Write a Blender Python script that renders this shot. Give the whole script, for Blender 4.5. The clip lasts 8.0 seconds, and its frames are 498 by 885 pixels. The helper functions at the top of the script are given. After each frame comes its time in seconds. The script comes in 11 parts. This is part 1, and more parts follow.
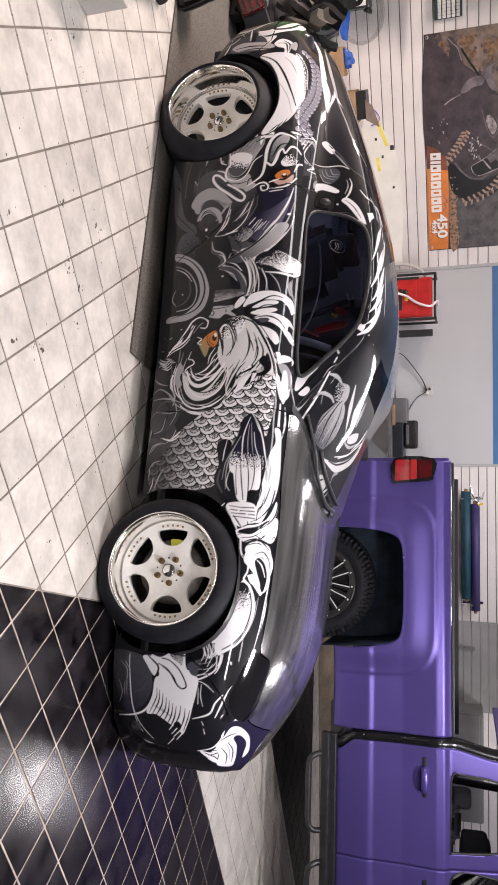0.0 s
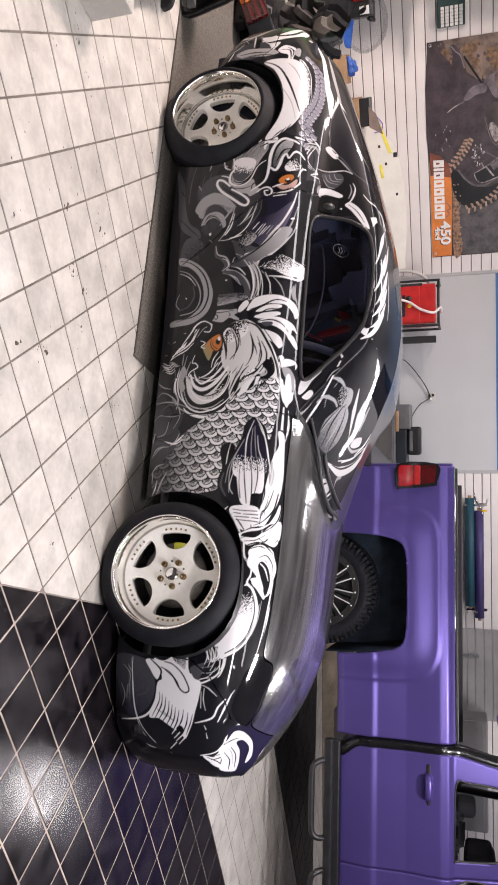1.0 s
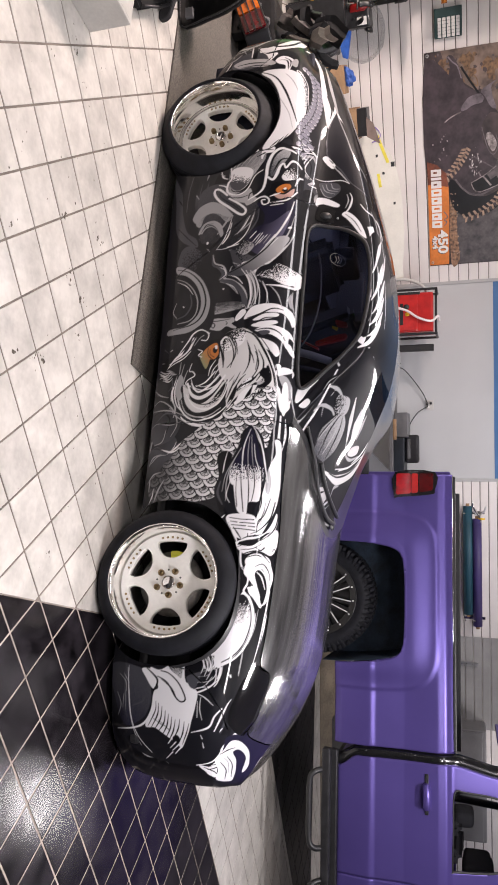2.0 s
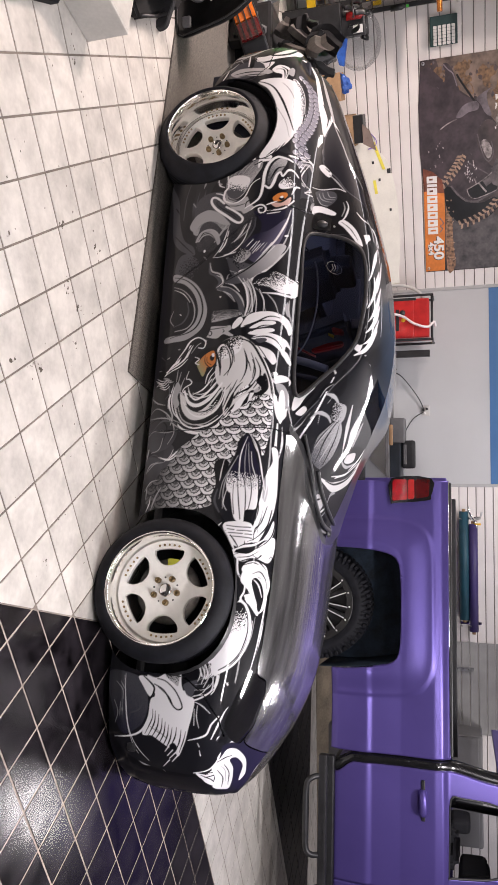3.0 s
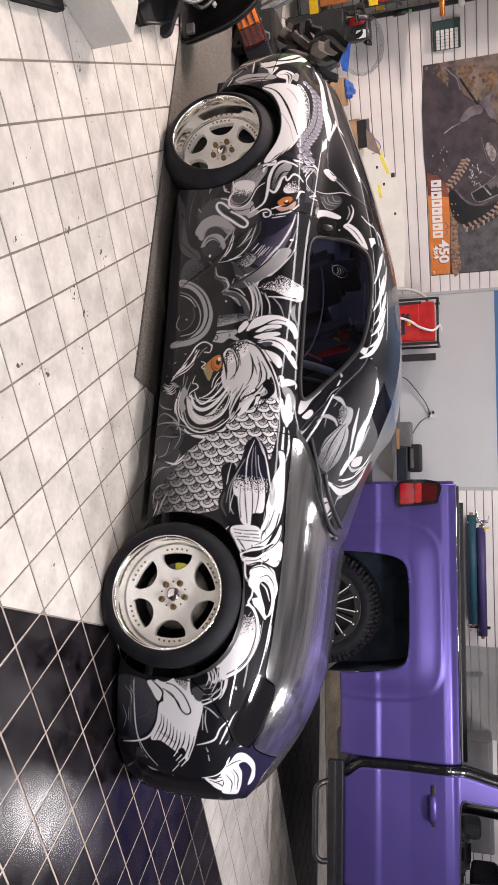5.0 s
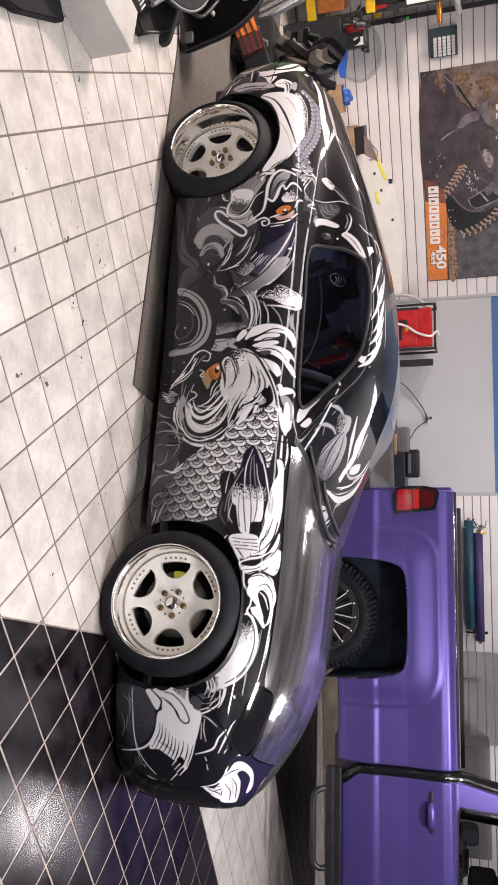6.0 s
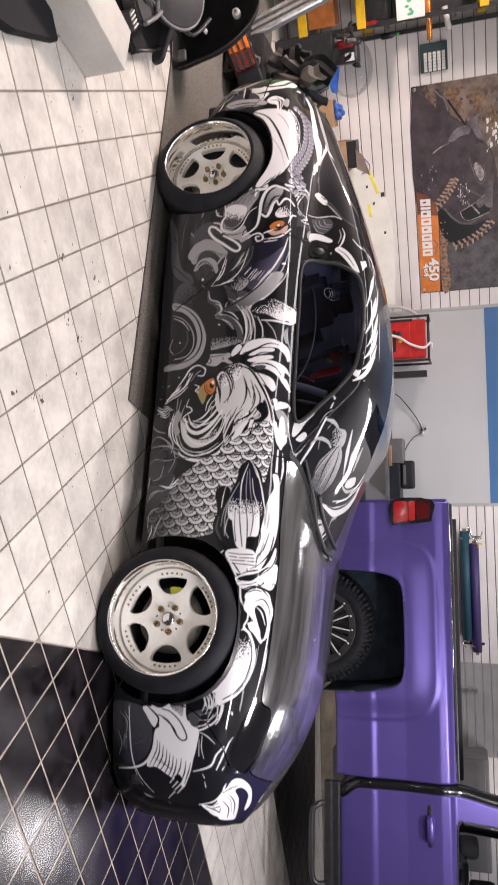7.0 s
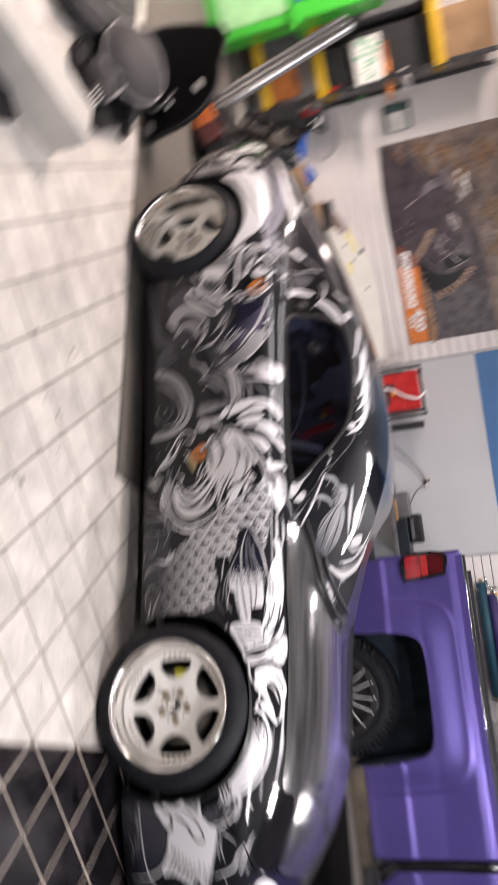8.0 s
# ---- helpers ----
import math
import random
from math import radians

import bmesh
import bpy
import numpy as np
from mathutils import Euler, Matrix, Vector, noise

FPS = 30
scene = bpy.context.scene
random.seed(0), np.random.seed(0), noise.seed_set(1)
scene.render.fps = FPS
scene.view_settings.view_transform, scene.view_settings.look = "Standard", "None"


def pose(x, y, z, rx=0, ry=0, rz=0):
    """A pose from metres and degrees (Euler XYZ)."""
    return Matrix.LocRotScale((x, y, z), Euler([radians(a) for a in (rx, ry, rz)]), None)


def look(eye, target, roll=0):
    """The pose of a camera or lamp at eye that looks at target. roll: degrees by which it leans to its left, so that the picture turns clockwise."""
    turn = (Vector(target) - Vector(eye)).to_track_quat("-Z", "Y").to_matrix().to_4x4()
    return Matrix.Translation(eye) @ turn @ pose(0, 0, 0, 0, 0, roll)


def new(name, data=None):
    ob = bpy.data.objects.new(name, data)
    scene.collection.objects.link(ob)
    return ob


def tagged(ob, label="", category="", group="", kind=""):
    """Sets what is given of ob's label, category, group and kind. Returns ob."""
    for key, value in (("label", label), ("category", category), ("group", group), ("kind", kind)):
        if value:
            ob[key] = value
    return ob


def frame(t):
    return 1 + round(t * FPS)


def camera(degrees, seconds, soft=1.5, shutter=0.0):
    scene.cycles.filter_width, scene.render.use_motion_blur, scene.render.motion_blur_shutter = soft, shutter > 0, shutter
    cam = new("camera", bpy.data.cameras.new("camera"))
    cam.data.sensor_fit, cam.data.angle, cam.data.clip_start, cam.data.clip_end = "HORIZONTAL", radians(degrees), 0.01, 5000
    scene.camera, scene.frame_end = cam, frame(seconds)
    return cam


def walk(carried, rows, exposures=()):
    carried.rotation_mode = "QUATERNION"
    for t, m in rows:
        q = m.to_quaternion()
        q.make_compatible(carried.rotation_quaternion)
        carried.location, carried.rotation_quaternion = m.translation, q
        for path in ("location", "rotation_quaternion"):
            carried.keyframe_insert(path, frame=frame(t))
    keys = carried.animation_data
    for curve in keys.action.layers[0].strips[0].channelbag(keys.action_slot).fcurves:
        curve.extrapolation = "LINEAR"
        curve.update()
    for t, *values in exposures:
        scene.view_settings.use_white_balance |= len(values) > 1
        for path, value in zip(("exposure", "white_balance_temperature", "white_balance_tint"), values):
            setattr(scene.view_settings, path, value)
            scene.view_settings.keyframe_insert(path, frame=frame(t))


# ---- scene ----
cam = camera(37.6, 8.0, shutter=1.4)
PATH = [
    (0, (0.313, -3.124, 1.624), (-0.233, -1.285, 1.056), 89.7),
    (0.5, (0.329, -3.12, 1.621), (-0.221, -1.283, 1.051), 89.8),
    (1, (0.334, -3.117, 1.623), (-0.232, -1.288, 1.047), 89.6),
    (1.5, (0.335, -3.113, 1.631), (-0.244, -1.288, 1.053), 89.5),
    (3, (0.315, -3.131, 1.632), (-0.282, -1.307, 1.069), 89.4),
    (3.5, (0.319, -3.132, 1.632), (-0.282, -1.31, 1.068), 89.3),
    (4, (0.323, -3.13, 1.632), (-0.282, -1.311, 1.062), 89.1),
    (4.5, (0.331, -3.125, 1.631), (-0.278, -1.31, 1.052), 88.9),
    (6, (0.302, -3.145, 1.625), (-0.317, -1.331, 1.054), 88.8),
    (6.5, (0.295, -3.149, 1.623), (-0.331, -1.334, 1.061), 88.8),
    (7, (0.286, -3.155, 1.624), (-0.362, -1.347, 1.067), 88.1),
    (7.5, (0.263, -3.111, 1.61), (-0.418, -1.317, 1.045), 87.3),
    (7.9, (0.239, -3.009, 1.594), (-0.535, -1.251, 1.037), 84.2),
    (8, (0.249, -2.989, 1.613), (-0.573, -1.249, 1.067), 81.6),
]
walk(cam, [(t, look(eye, target, roll)) for t, eye, target, roll in PATH])

# ---- light ----
EXPOSURE = -0.185
scene.view_settings.exposure = EXPOSURE
world = bpy.data.worlds.new("world")
scene.world = world
world.use_nodes = True
world.node_tree.nodes["Background"].inputs[0].default_value = (1.0, 0.95, 0.98, 1)
world.node_tree.nodes["Background"].inputs[1].default_value = 0.05
CEILING = 3.3
COOL, WARM = (1.0, 0.94, 0.965), (1.0, 0.81, 0.74)
# unseen panel fittings under the ceiling: centre x, y, length, turn in degrees, watts, colour, width
STRIPS = [
    (-4.5, -0.2, 1.7, 0, 20, COOL, .20), (-2.75, -0.2, 1.7, 0, 20, COOL, .20), (-1.0, -0.2, 1.7, 0, 20, COOL, .20), (0.75, -0.2, 1.7, 0, 20, COOL, .20),
    (2.02, -1.7, 1.2, 0, 160, COOL),
    # added fills: (1.4, 1.1) for the white floor strip, (0.4, -4.6) for the wheels
    (-3.1, 2.6, 1.2, 0, 40, COOL), (1.4, 1.1, 0.6, 0, 104, COOL),
    (-1.3, 3.9, 0.9, 0, 50, COOL), (2.0, 5.15, 0.6, 0, 36, COOL),
    (-5.55, -0.82, 1.2, 44, 395, WARM), (0.4, -4.6, 1.2, 0, 105, COOL),
]


# ---- helpers ----
def mat(name, base, rough=0.5, metal=0.0, vary=0.12, scale=6.0, bump=0.0, bump_scale=60.0, coat=0.0, spread=0.0, rough_vary=0.0, island=False, grain=None, dark=None, ior=1.5):
    """A surface: base colour with variation at two scales, roughness, fine relief."""
    m = bpy.data.materials.new(name)
    m.use_nodes = True
    nt = m.node_tree
    b = nt.nodes["Principled BSDF"]
    b.inputs["Roughness"].default_value, b.inputs["Metallic"].default_value = rough, metal
    b.inputs["IOR"].default_value = ior
    b.inputs["Coat Weight"].default_value = coat
    b.inputs["Coat Roughness"].default_value = 0.06
    co = nt.nodes.new("ShaderNodeTexCoord")
    big = nt.nodes.new("ShaderNodeTexNoise")
    big.inputs["Scale"].default_value, big.inputs["Detail"].default_value = scale, 6
    fine = nt.nodes.new("ShaderNodeTexNoise")
    fine.inputs["Scale"].default_value, fine.inputs["Detail"].default_value = bump_scale, 4
    src = co.outputs["Object"]
    if spread and not island:
        # each piece takes its own patch of the pattern
        own, far, shift = (nt.nodes.new(k) for k in ("ShaderNodeObjectInfo", "ShaderNodeVectorMath", "ShaderNodeVectorMath"))
        far.operation, shift.operation = "SCALE", "ADD"
        far.inputs[0].default_value = (37.0, 53.0, 11.0)
        nt.links.new(own.outputs["Random"], far.inputs["Scale"])
        nt.links.new(src, shift.inputs[0])
        nt.links.new(far.outputs[0], shift.inputs[1])
        src = shift.outputs[0]
    if grain:
        mp = nt.nodes.new("ShaderNodeMapping")
        mp.inputs["Scale"].default_value = grain
        nt.links.new(src, mp.inputs["Vector"])
        src = mp.outputs["Vector"]
    nt.links.new(src, big.inputs["Vector"])
    nt.links.new(src, fine.inputs["Vector"])
    add = nt.nodes.new("ShaderNodeMath")
    add.operation = "MULTIPLY_ADD"
    nt.links.new(fine.outputs["Fac"], add.inputs[0])
    add.inputs[1].default_value = 0.35
    nt.links.new(big.outputs["Fac"], add.inputs[2])
    ramp = nt.nodes.new("ShaderNodeValToRGB")
    lo = dark if dark else tuple(c * (1 - 2 * vary) for c in base)
    ramp.color_ramp.elements[0].position, ramp.color_ramp.elements[1].position = 0.45, 0.85
    ramp.color_ramp.elements[0].color = (*lo, 1)
    ramp.color_ramp.elements[1].color = (*(min(1.0, c * (1 + vary)) for c in base), 1)
    nt.links.new(add.outputs[0], ramp.inputs[0])
    out = ramp.outputs[0]
    if spread:
        info = nt.nodes.new("ShaderNodeNewGeometry" if island else "ShaderNodeObjectInfo")
        hsv = nt.nodes.new("ShaderNodeHueSaturation")
        rng = nt.nodes.new("ShaderNodeMapRange")
        rng.inputs["To Min"].default_value, rng.inputs["To Max"].default_value = 1 - spread, 1 + spread * 0.6
        nt.links.new(info.outputs["Random Per Island" if island else "Random"], rng.inputs["Value"])
        nt.links.new(rng.outputs[0], hsv.inputs["Value"])
        nt.links.new(out, hsv.inputs["Color"])
        out = hsv.outputs[0]
    nt.links.new(out, b.inputs["Base Color"])
    if rough_vary:
        rr = nt.nodes.new("ShaderNodeMapRange")
        rr.inputs["To Min"].default_value, rr.inputs["To Max"].default_value = max(0.02, rough - rough_vary), rough + rough_vary
        nt.links.new(big.outputs["Fac"], rr.inputs["Value"])
        nt.links.new(rr.outputs[0], b.inputs["Roughness"])
    if bump:
        bp = nt.nodes.new("ShaderNodeBump")
        bp.inputs["Strength"].default_value, bp.inputs["Distance"].default_value = bump, 0.004
        nt.links.new(fine.outputs["Fac"], bp.inputs["Height"])
        nt.links.new(bp.outputs[0], b.inputs["Normal"])
    return m


def glass_mat(name, colour, rough=0.0, ior=1.5, gloss=1.0):
    """Thin pane: mostly clear, tinted, with a sharp surface gloss."""
    m = bpy.data.materials.new(name)
    m.use_nodes = True
    nt = m.node_tree
    nt.nodes.remove(nt.nodes["Principled BSDF"])
    tr, gl, mix = (nt.nodes.new(k) for k in ("ShaderNodeBsdfTransparent", "ShaderNodeBsdfGlossy", "ShaderNodeMixShader"))
    fr = nt.nodes.new("ShaderNodeFresnel")
    fr.inputs[0].default_value = ior
    tr.inputs[0].default_value = (*colour, 1)
    gl.inputs["Roughness"].default_value = rough
    share = nt.nodes.new("ShaderNodeMath")
    share.operation = "MULTIPLY"
    share.inputs[1].default_value = gloss
    nt.links.new(fr.outputs[0], share.inputs[0])
    nt.links.new(share.outputs[0], mix.inputs[0])
    nt.links.new(tr.outputs[0], mix.inputs[1])
    nt.links.new(gl.outputs[0], mix.inputs[2])
    nt.links.new(mix.outputs[0], nt.nodes["Material Output"].inputs[0])
    return m


def glow_mat(name, colour, power):
    m = bpy.data.materials.new(name)
    m.use_nodes = True
    b = m.node_tree.nodes["Principled BSDF"]
    b.inputs["Emission Color"].default_value = (*colour, 1)
    b.inputs["Emission Strength"].default_value = power
    return m


def mesh_of(name, bm, material=None, smooth=False):
    me = bpy.data.meshes.new(name)
    bm.normal_update()
    bm.to_mesh(me)
    bm.free()
    if material:
        me.materials.append(material)
    if smooth:
        me.shade_smooth()
    return me


def part(name, bm, material, parent=None, label="", smooth=False):
    """One mesh object under a thing or a part; bm in the parent's own axes."""
    ob = new(name, bm if isinstance(bm, bpy.types.Mesh) else mesh_of(name, bm, material, smooth))
    ob.parent = parent
    return tagged(ob, label)


def thing(name, label, category, m=None, group="", kind=""):
    ob = new(name)
    ob.empty_display_size = 0.1
    if m is not None:
        ob.matrix_basis = m
    return tagged(ob, label, category, group, kind)


def solo(name, bm, material, label, category, m=None, group="", kind="", smooth=False):
    ob = new(name, mesh_of(name, bm, material, smooth))
    if m is not None:
        ob.matrix_basis = m
    return tagged(ob, label, category, group, kind)


def bm_box(x0, x1, y0, y1, z0, z1, bevel=0.0, seg=2, bm=None):
    bm = bm or bmesh.new()
    b2 = bmesh.new()
    bmesh.ops.create_cube(b2, size=1.0, matrix=Matrix.Translation(((x0 + x1) / 2, (y0 + y1) / 2, (z0 + z1) / 2)) @ Matrix.Diagonal((x1 - x0, y1 - y0, z1 - z0, 1)))
    if bevel:
        bmesh.ops.bevel(b2, geom=b2.edges[:], offset=bevel, segments=seg, affect="EDGES", profile=0.6)
    return merge(bm, b2)


def merge(bm, other, m=None):
    """Add the mesh of other to bm, and free it."""
    vs = [bm.verts.new(m @ v.co if m else v.co) for v in other.verts]
    other.verts.index_update()
    for f in other.faces:
        try:
            nf = bm.faces.new([vs[v.index] for v in f.verts])
            nf.smooth, nf.material_index = f.smooth, f.material_index
        except ValueError:
            pass
    other.free()
    return bm


def bm_lathe(profile, n=48, axis="Z", bm=None, m=None):
    """Turn (radius, height) pairs round an axis."""
    b2 = bmesh.new()
    rings = []
    for r, h in profile:
        ring = []
        for k in range(n):
            a = 2 * math.pi * k / n
            p = {"Z": (r * math.cos(a), r * math.sin(a), h), "Y": (r * math.cos(a), h, r * math.sin(a)), "X": (h, r * math.cos(a), r * math.sin(a))}[axis]
            ring.append(b2.verts.new(p))
        rings.append(ring)
    for a, b in zip(rings, rings[1:]):
        for k in range(n):
            f = b2.faces.new((a[k], a[(k + 1) % n], b[(k + 1) % n], b[k]))
            f.smooth = True
    for ring, (r, h) in ((rings[0], profile[0]), (rings[-1], profile[-1])):
        if r > 1e-5:
            pass
    bmesh.ops.remove_doubles(b2, verts=b2.verts, dist=1e-6)
    bmesh.ops.recalc_face_normals(b2, faces=b2.faces)
    return merge(bm or bmesh.new(), b2, m)


def bm_cyl(p, q, r, n=16, r2=None, bm=None, bevel=0.0):
    """A capped rod from p to q."""
    p, q = Vector(p), Vector(q)
    d = q - p
    b2 = bmesh.new()
    bmesh.ops.create_cone(b2, cap_ends=True, segments=n, radius1=r, radius2=r if r2 is None else r2, depth=d.length)
    if bevel:
        bmesh.ops.bevel(b2, geom=[e for e in b2.edges if len(e.link_faces) == 2 and any(len(f.verts) > 4 for f in e.link_faces)], offset=bevel, segments=2, affect="EDGES")
    for f in b2.faces:
        f.smooth = len(f.verts) == 4
    m = Matrix.Translation((p + q) / 2) @ d.to_track_quat("Z", "Y").to_matrix().to_4x4()
    return merge(bm or bmesh.new(), b2, m)


def spline(pts, n=8, closed=False):
    """Catmull-Rom through pts."""
    P = [Vector(p) for p in pts]
    out = []
    last = len(P) if closed else len(P) - 1
    for i in range(last):
        a, b, c, d = (P[(i + k) % len(P)] if closed else P[min(max(i + k, 0), len(P) - 1)] for k in (-1, 0, 1, 2))
        for k in range(n):
            t = k / n
            out.append(0.5 * ((2 * b) + (c - a) * t + (2 * a - 5 * b + 4 * c - d) * t * t + (3 * b - a - 3 * c + d) * t ** 3))
    if not closed:
        out.append(P[-1])
    return out


def bm_tube(pts, r, n=10, closed=False, bm=None, flat=1.0):
    """Sweep a round (or flattened) section along a polyline."""
    P = [Vector(p) for p in pts]
    b2 = bmesh.new()
    rings = []
    up = Vector((0.03, 0.05, 1))
    for i, p in enumerate(P):
        a = P[i - 1] if (i or closed) else p
        b = P[(i + 1) % len(P)] if (i < len(P) - 1 or closed) else p
        d = (b - a).normalized()
        x = d.cross(up)
        x = x.normalized() if x.length > 1e-4 else Vector((1, 0, 0))
        y = x.cross(d).normalized()
        rr = r[i] if isinstance(r, (list, tuple)) else r
        rings.append([b2.verts.new(p + (x * math.cos(2 * math.pi * k / n) + y * math.sin(2 * math.pi * k / n) * flat) * rr) for k in range(n)])
    pairs = list(zip(rings, rings[1:])) + ([(rings[-1], rings[0])] if closed else [])
    for a, b in pairs:
        for k in range(n):
            b2.faces.new((a[k], a[(k + 1) % n], b[(k + 1) % n], b[k])).smooth = True
    if not closed:
        b2.faces.new(rings[0][::-1])
        b2.faces.new(rings[-1])
    bmesh.ops.recalc_face_normals(b2, faces=b2.faces)
    return merge(bm or bmesh.new(), b2)


def bm_prism(poly, d0, d1, axis="Y", bevel=0.0, bm=None, seg=2):
    """A flat outline (two numbers a corner) drawn out along an axis."""
    b2 = bmesh.new()
    put = {"Y": lambda a, b, d: (a, d, b), "Z": lambda a, b, d: (a, b, d), "X": lambda a, b, d: (d, a, b)}[axis]
    lo = [b2.verts.new(put(a, b, d0)) for a, b in poly]
    hi = [b2.verts.new(put(a, b, d1)) for a, b in poly]
    b2.faces.new(lo)
    b2.faces.new(hi[::-1])
    for k in range(len(poly)):
        j = (k + 1) % len(poly)
        b2.faces.new((lo[k], hi[k], hi[j], lo[j]))
    bmesh.ops.recalc_face_normals(b2, faces=b2.faces)
    if bevel:
        bmesh.ops.bevel(b2, geom=b2.edges[:], offset=bevel, segments=seg, affect="EDGES", clamp_overlap=True)
    return merge(bm or bmesh.new(), b2)


def text_mesh(words, size, material, name="lettering", squash=1.0):
    cu = bpy.data.curves.new(name, "FONT")
    cu.body, cu.size, cu.extrude, cu.offset = words, size, 0.0008, size * 0.035
    cu.align_x, cu.align_y = "LEFT", "BOTTOM"
    tmp = bpy.data.objects.new(name, cu)
    me = bpy.data.meshes.new_from_object(tmp)
    bpy.data.objects.remove(tmp)
    bpy.data.curves.remove(cu)
    me.materials.clear()
    me.materials.append(material)
    if squash != 1.0:
        me.transform(Matrix.Diagonal((squash, 1, 1, 1)))
    return me


M_TILE_W = mat("white_glazed_tile", (0.53, 0.505, 0.47), 0.32, vary=0.13, scale=7, bump=0.06, bump_scale=38, spread=0.06, rough_vary=0.10)
M_TILE_WJ = mat("white_glazed_tile_rest", (0.53, 0.505, 0.47), 0.32, vary=0.13, scale=7, bump=0.06, bump_scale=38, spread=0.06, island=True)
M_TILE_B = mat("black_glazed_tile", (0.013, 0.011, 0.0135), 0.19, vary=0.45, scale=9, bump=0.025, bump_scale=22, spread=0.3, rough_vary=0.11)
M_TILE_BJ = mat("black_glazed_tile_rest", (0.012, 0.010, 0.012), 0.5, vary=0.35, scale=7, bump=0.02, bump_scale=40, spread=0.25, island=True)
M_TILE_BJ.node_tree.nodes["Principled BSDF"].inputs["Specular IOR Level"].default_value = 0.3
M_GROUT = mat("floor_grout", (0.17, 0.145, 0.125), 0.85, vary=0.2, scale=9, bump=0.4, bump_scale=150)
M_GROUT_B = mat("beige_grout", (0.30, 0.26, 0.22), 0.8, vary=0.2, scale=9, bump=0.3, bump_scale=150)
M_DIRT = mat("floor_grime", (0.09, 0.075, 0.06), 0.8, vary=0.3, scale=40)
M_MAT = mat("flecked_rubber_mat", (0.125, 0.112, 0.098), 0.85, vary=0.2, scale=130, bump=0.6, bump_scale=260, dark=(0.035, 0.032, 0.03))
M_SLAT = mat("white_slat_panel", (0.76, 0.72, 0.70), 0.42, vary=0.04, scale=2.5, bump=0.04, bump_scale=90, spread=0.02, island=True)
M_SLOT = mat("slat_groove", (0.22, 0.20, 0.19), 0.7, vary=0.1)
M_GREYWALL = mat("pale_grey_wall_paint", (0.50, 0.51, 0.52), 0.55, vary=0.03, scale=1.5, bump=0.08, bump_scale=120)
M_BLUEWALL = mat("blue_wall_paint", (0.055, 0.16, 0.36), 0.5, vary=0.06, scale=2, bump=0.08, bump_scale=120)
M_TRIM = mat("grey_wall_trim", (0.42, 0.42, 0.42), 0.45, vary=0.05)
M_DIM = mat("grey_plaster", (0.16, 0.155, 0.15), 0.8, vary=0.1, scale=2, bump=0.1)
M_CEIL = mat("ceiling_board", (0.32, 0.31, 0.305), 0.85, vary=0.04, scale=3, bump=0.15)
M_BLACKPL = mat("black_plastic", (0.016, 0.016, 0.018), 0.42, vary=0.2, scale=20, bump=0.12, bump_scale=200)
M_GREYPL = mat("grey_plastic", (0.12, 0.12, 0.125), 0.5, vary=0.12, scale=10, bump=0.1)
M_LIGHTPL = mat("pale_plastic", (0.55, 0.54, 0.52), 0.45, vary=0.06, scale=8)
M_STEEL = mat("brushed_steel", (0.55, 0.55, 0.56), 0.3, 1.0, vary=0.12, scale=30, bump=0.05)
M_CHROME = mat("chrome", (0.82, 0.82, 0.82), 0.06, 1.0, vary=0.03)
M_DARKSTEEL = mat("black_painted_steel", (0.02, 0.02, 0.022), 0.38, 0.0, vary=0.25, scale=15, coat=0.2)
M_WHITEPAINT = mat("worn_white_paint", (0.58, 0.565, 0.54), 0.45, vary=0.08, scale=5, bump=0.08)
M_CARD = mat("brown_cardboard", (0.32, 0.20, 0.11), 0.85, vary=0.15, scale=6, bump=0.15, bump_scale=90)
M_RED = mat("red_gloss_plastic", (0.45, 0.018, 0.018), 0.3, vary=0.12, scale=12, coat=0.3)
M_BLUE = mat("blue_plastic_bag", (0.03, 0.10, 0.40), 0.35, vary=0.2, scale=20, bump=0.3)
M_GREEN = mat("bright_green_plastic", (0.05, 0.46, 0.04), 0.35, vary=0.08, scale=8)
M_YELLOW = mat("yellow_enamel", (0.72, 0.44, 0.012), 0.4, vary=0.1, scale=14)
M_ORANGE = mat("orange_plastic", (0.60, 0.20, 0.05), 0.4, vary=0.15, scale=10)
M_COPPER = mat("copper_foil_tube", (0.75, 0.27, 0.06), 0.25, 0.8, vary=0.15, scale=20)
M_TEAL = mat("teal_vinyl", (0.008, 0.055, 0.085), 0.6, vary=0.12, scale=6)
M_VIOLETV = mat("violet_vinyl", (0.040, 0.027, 0.12), 0.55, vary=0.12, scale=6)
M_PAPER = mat("white_paper", (0.72, 0.71, 0.69), 0.7, vary=0.04)
M_CLEAR = glass_mat("clear_plastic", (0.90, 0.91, 0.92), 0.12, 1.2, 0.3)
M_GLOW = glow_mat("lit_diffuser", (1.0, 0.95, 0.98), 6.0)


# ---- the room ----
# floor tiles: a lattice turned against the car, white with a black field
TI, TJ, T0 = Vector((0.15697, 0.15200, 0)), Vector((-0.14888, 0.15375, 0)), Vector((-1.7317, -1.4234, 0))
JOINT = 0.0046


def clip(poly, q, n):
    """The part of a convex outline on the side of q to which n points."""
    out = []
    for a, b in zip(poly, poly[1:] + poly[:1]):
        da, db = (a - q).dot(n), (b - q).dot(n)
        if da >= 0:
            out.append(a)
        if da * db < 0:
            out.append(a + (b - a) * (da / (da - db)))
    return out


def area(poly):
    return abs(sum(a.x * b.y - a.y * b.x for a, b in zip(poly, poly[1:] + poly[:1]))) / 2 if len(poly) > 2 else 0


EDGE_A, EDGE_A_N = Vector((0.146, 0, 0)), Vector((1, 0.0, 0))
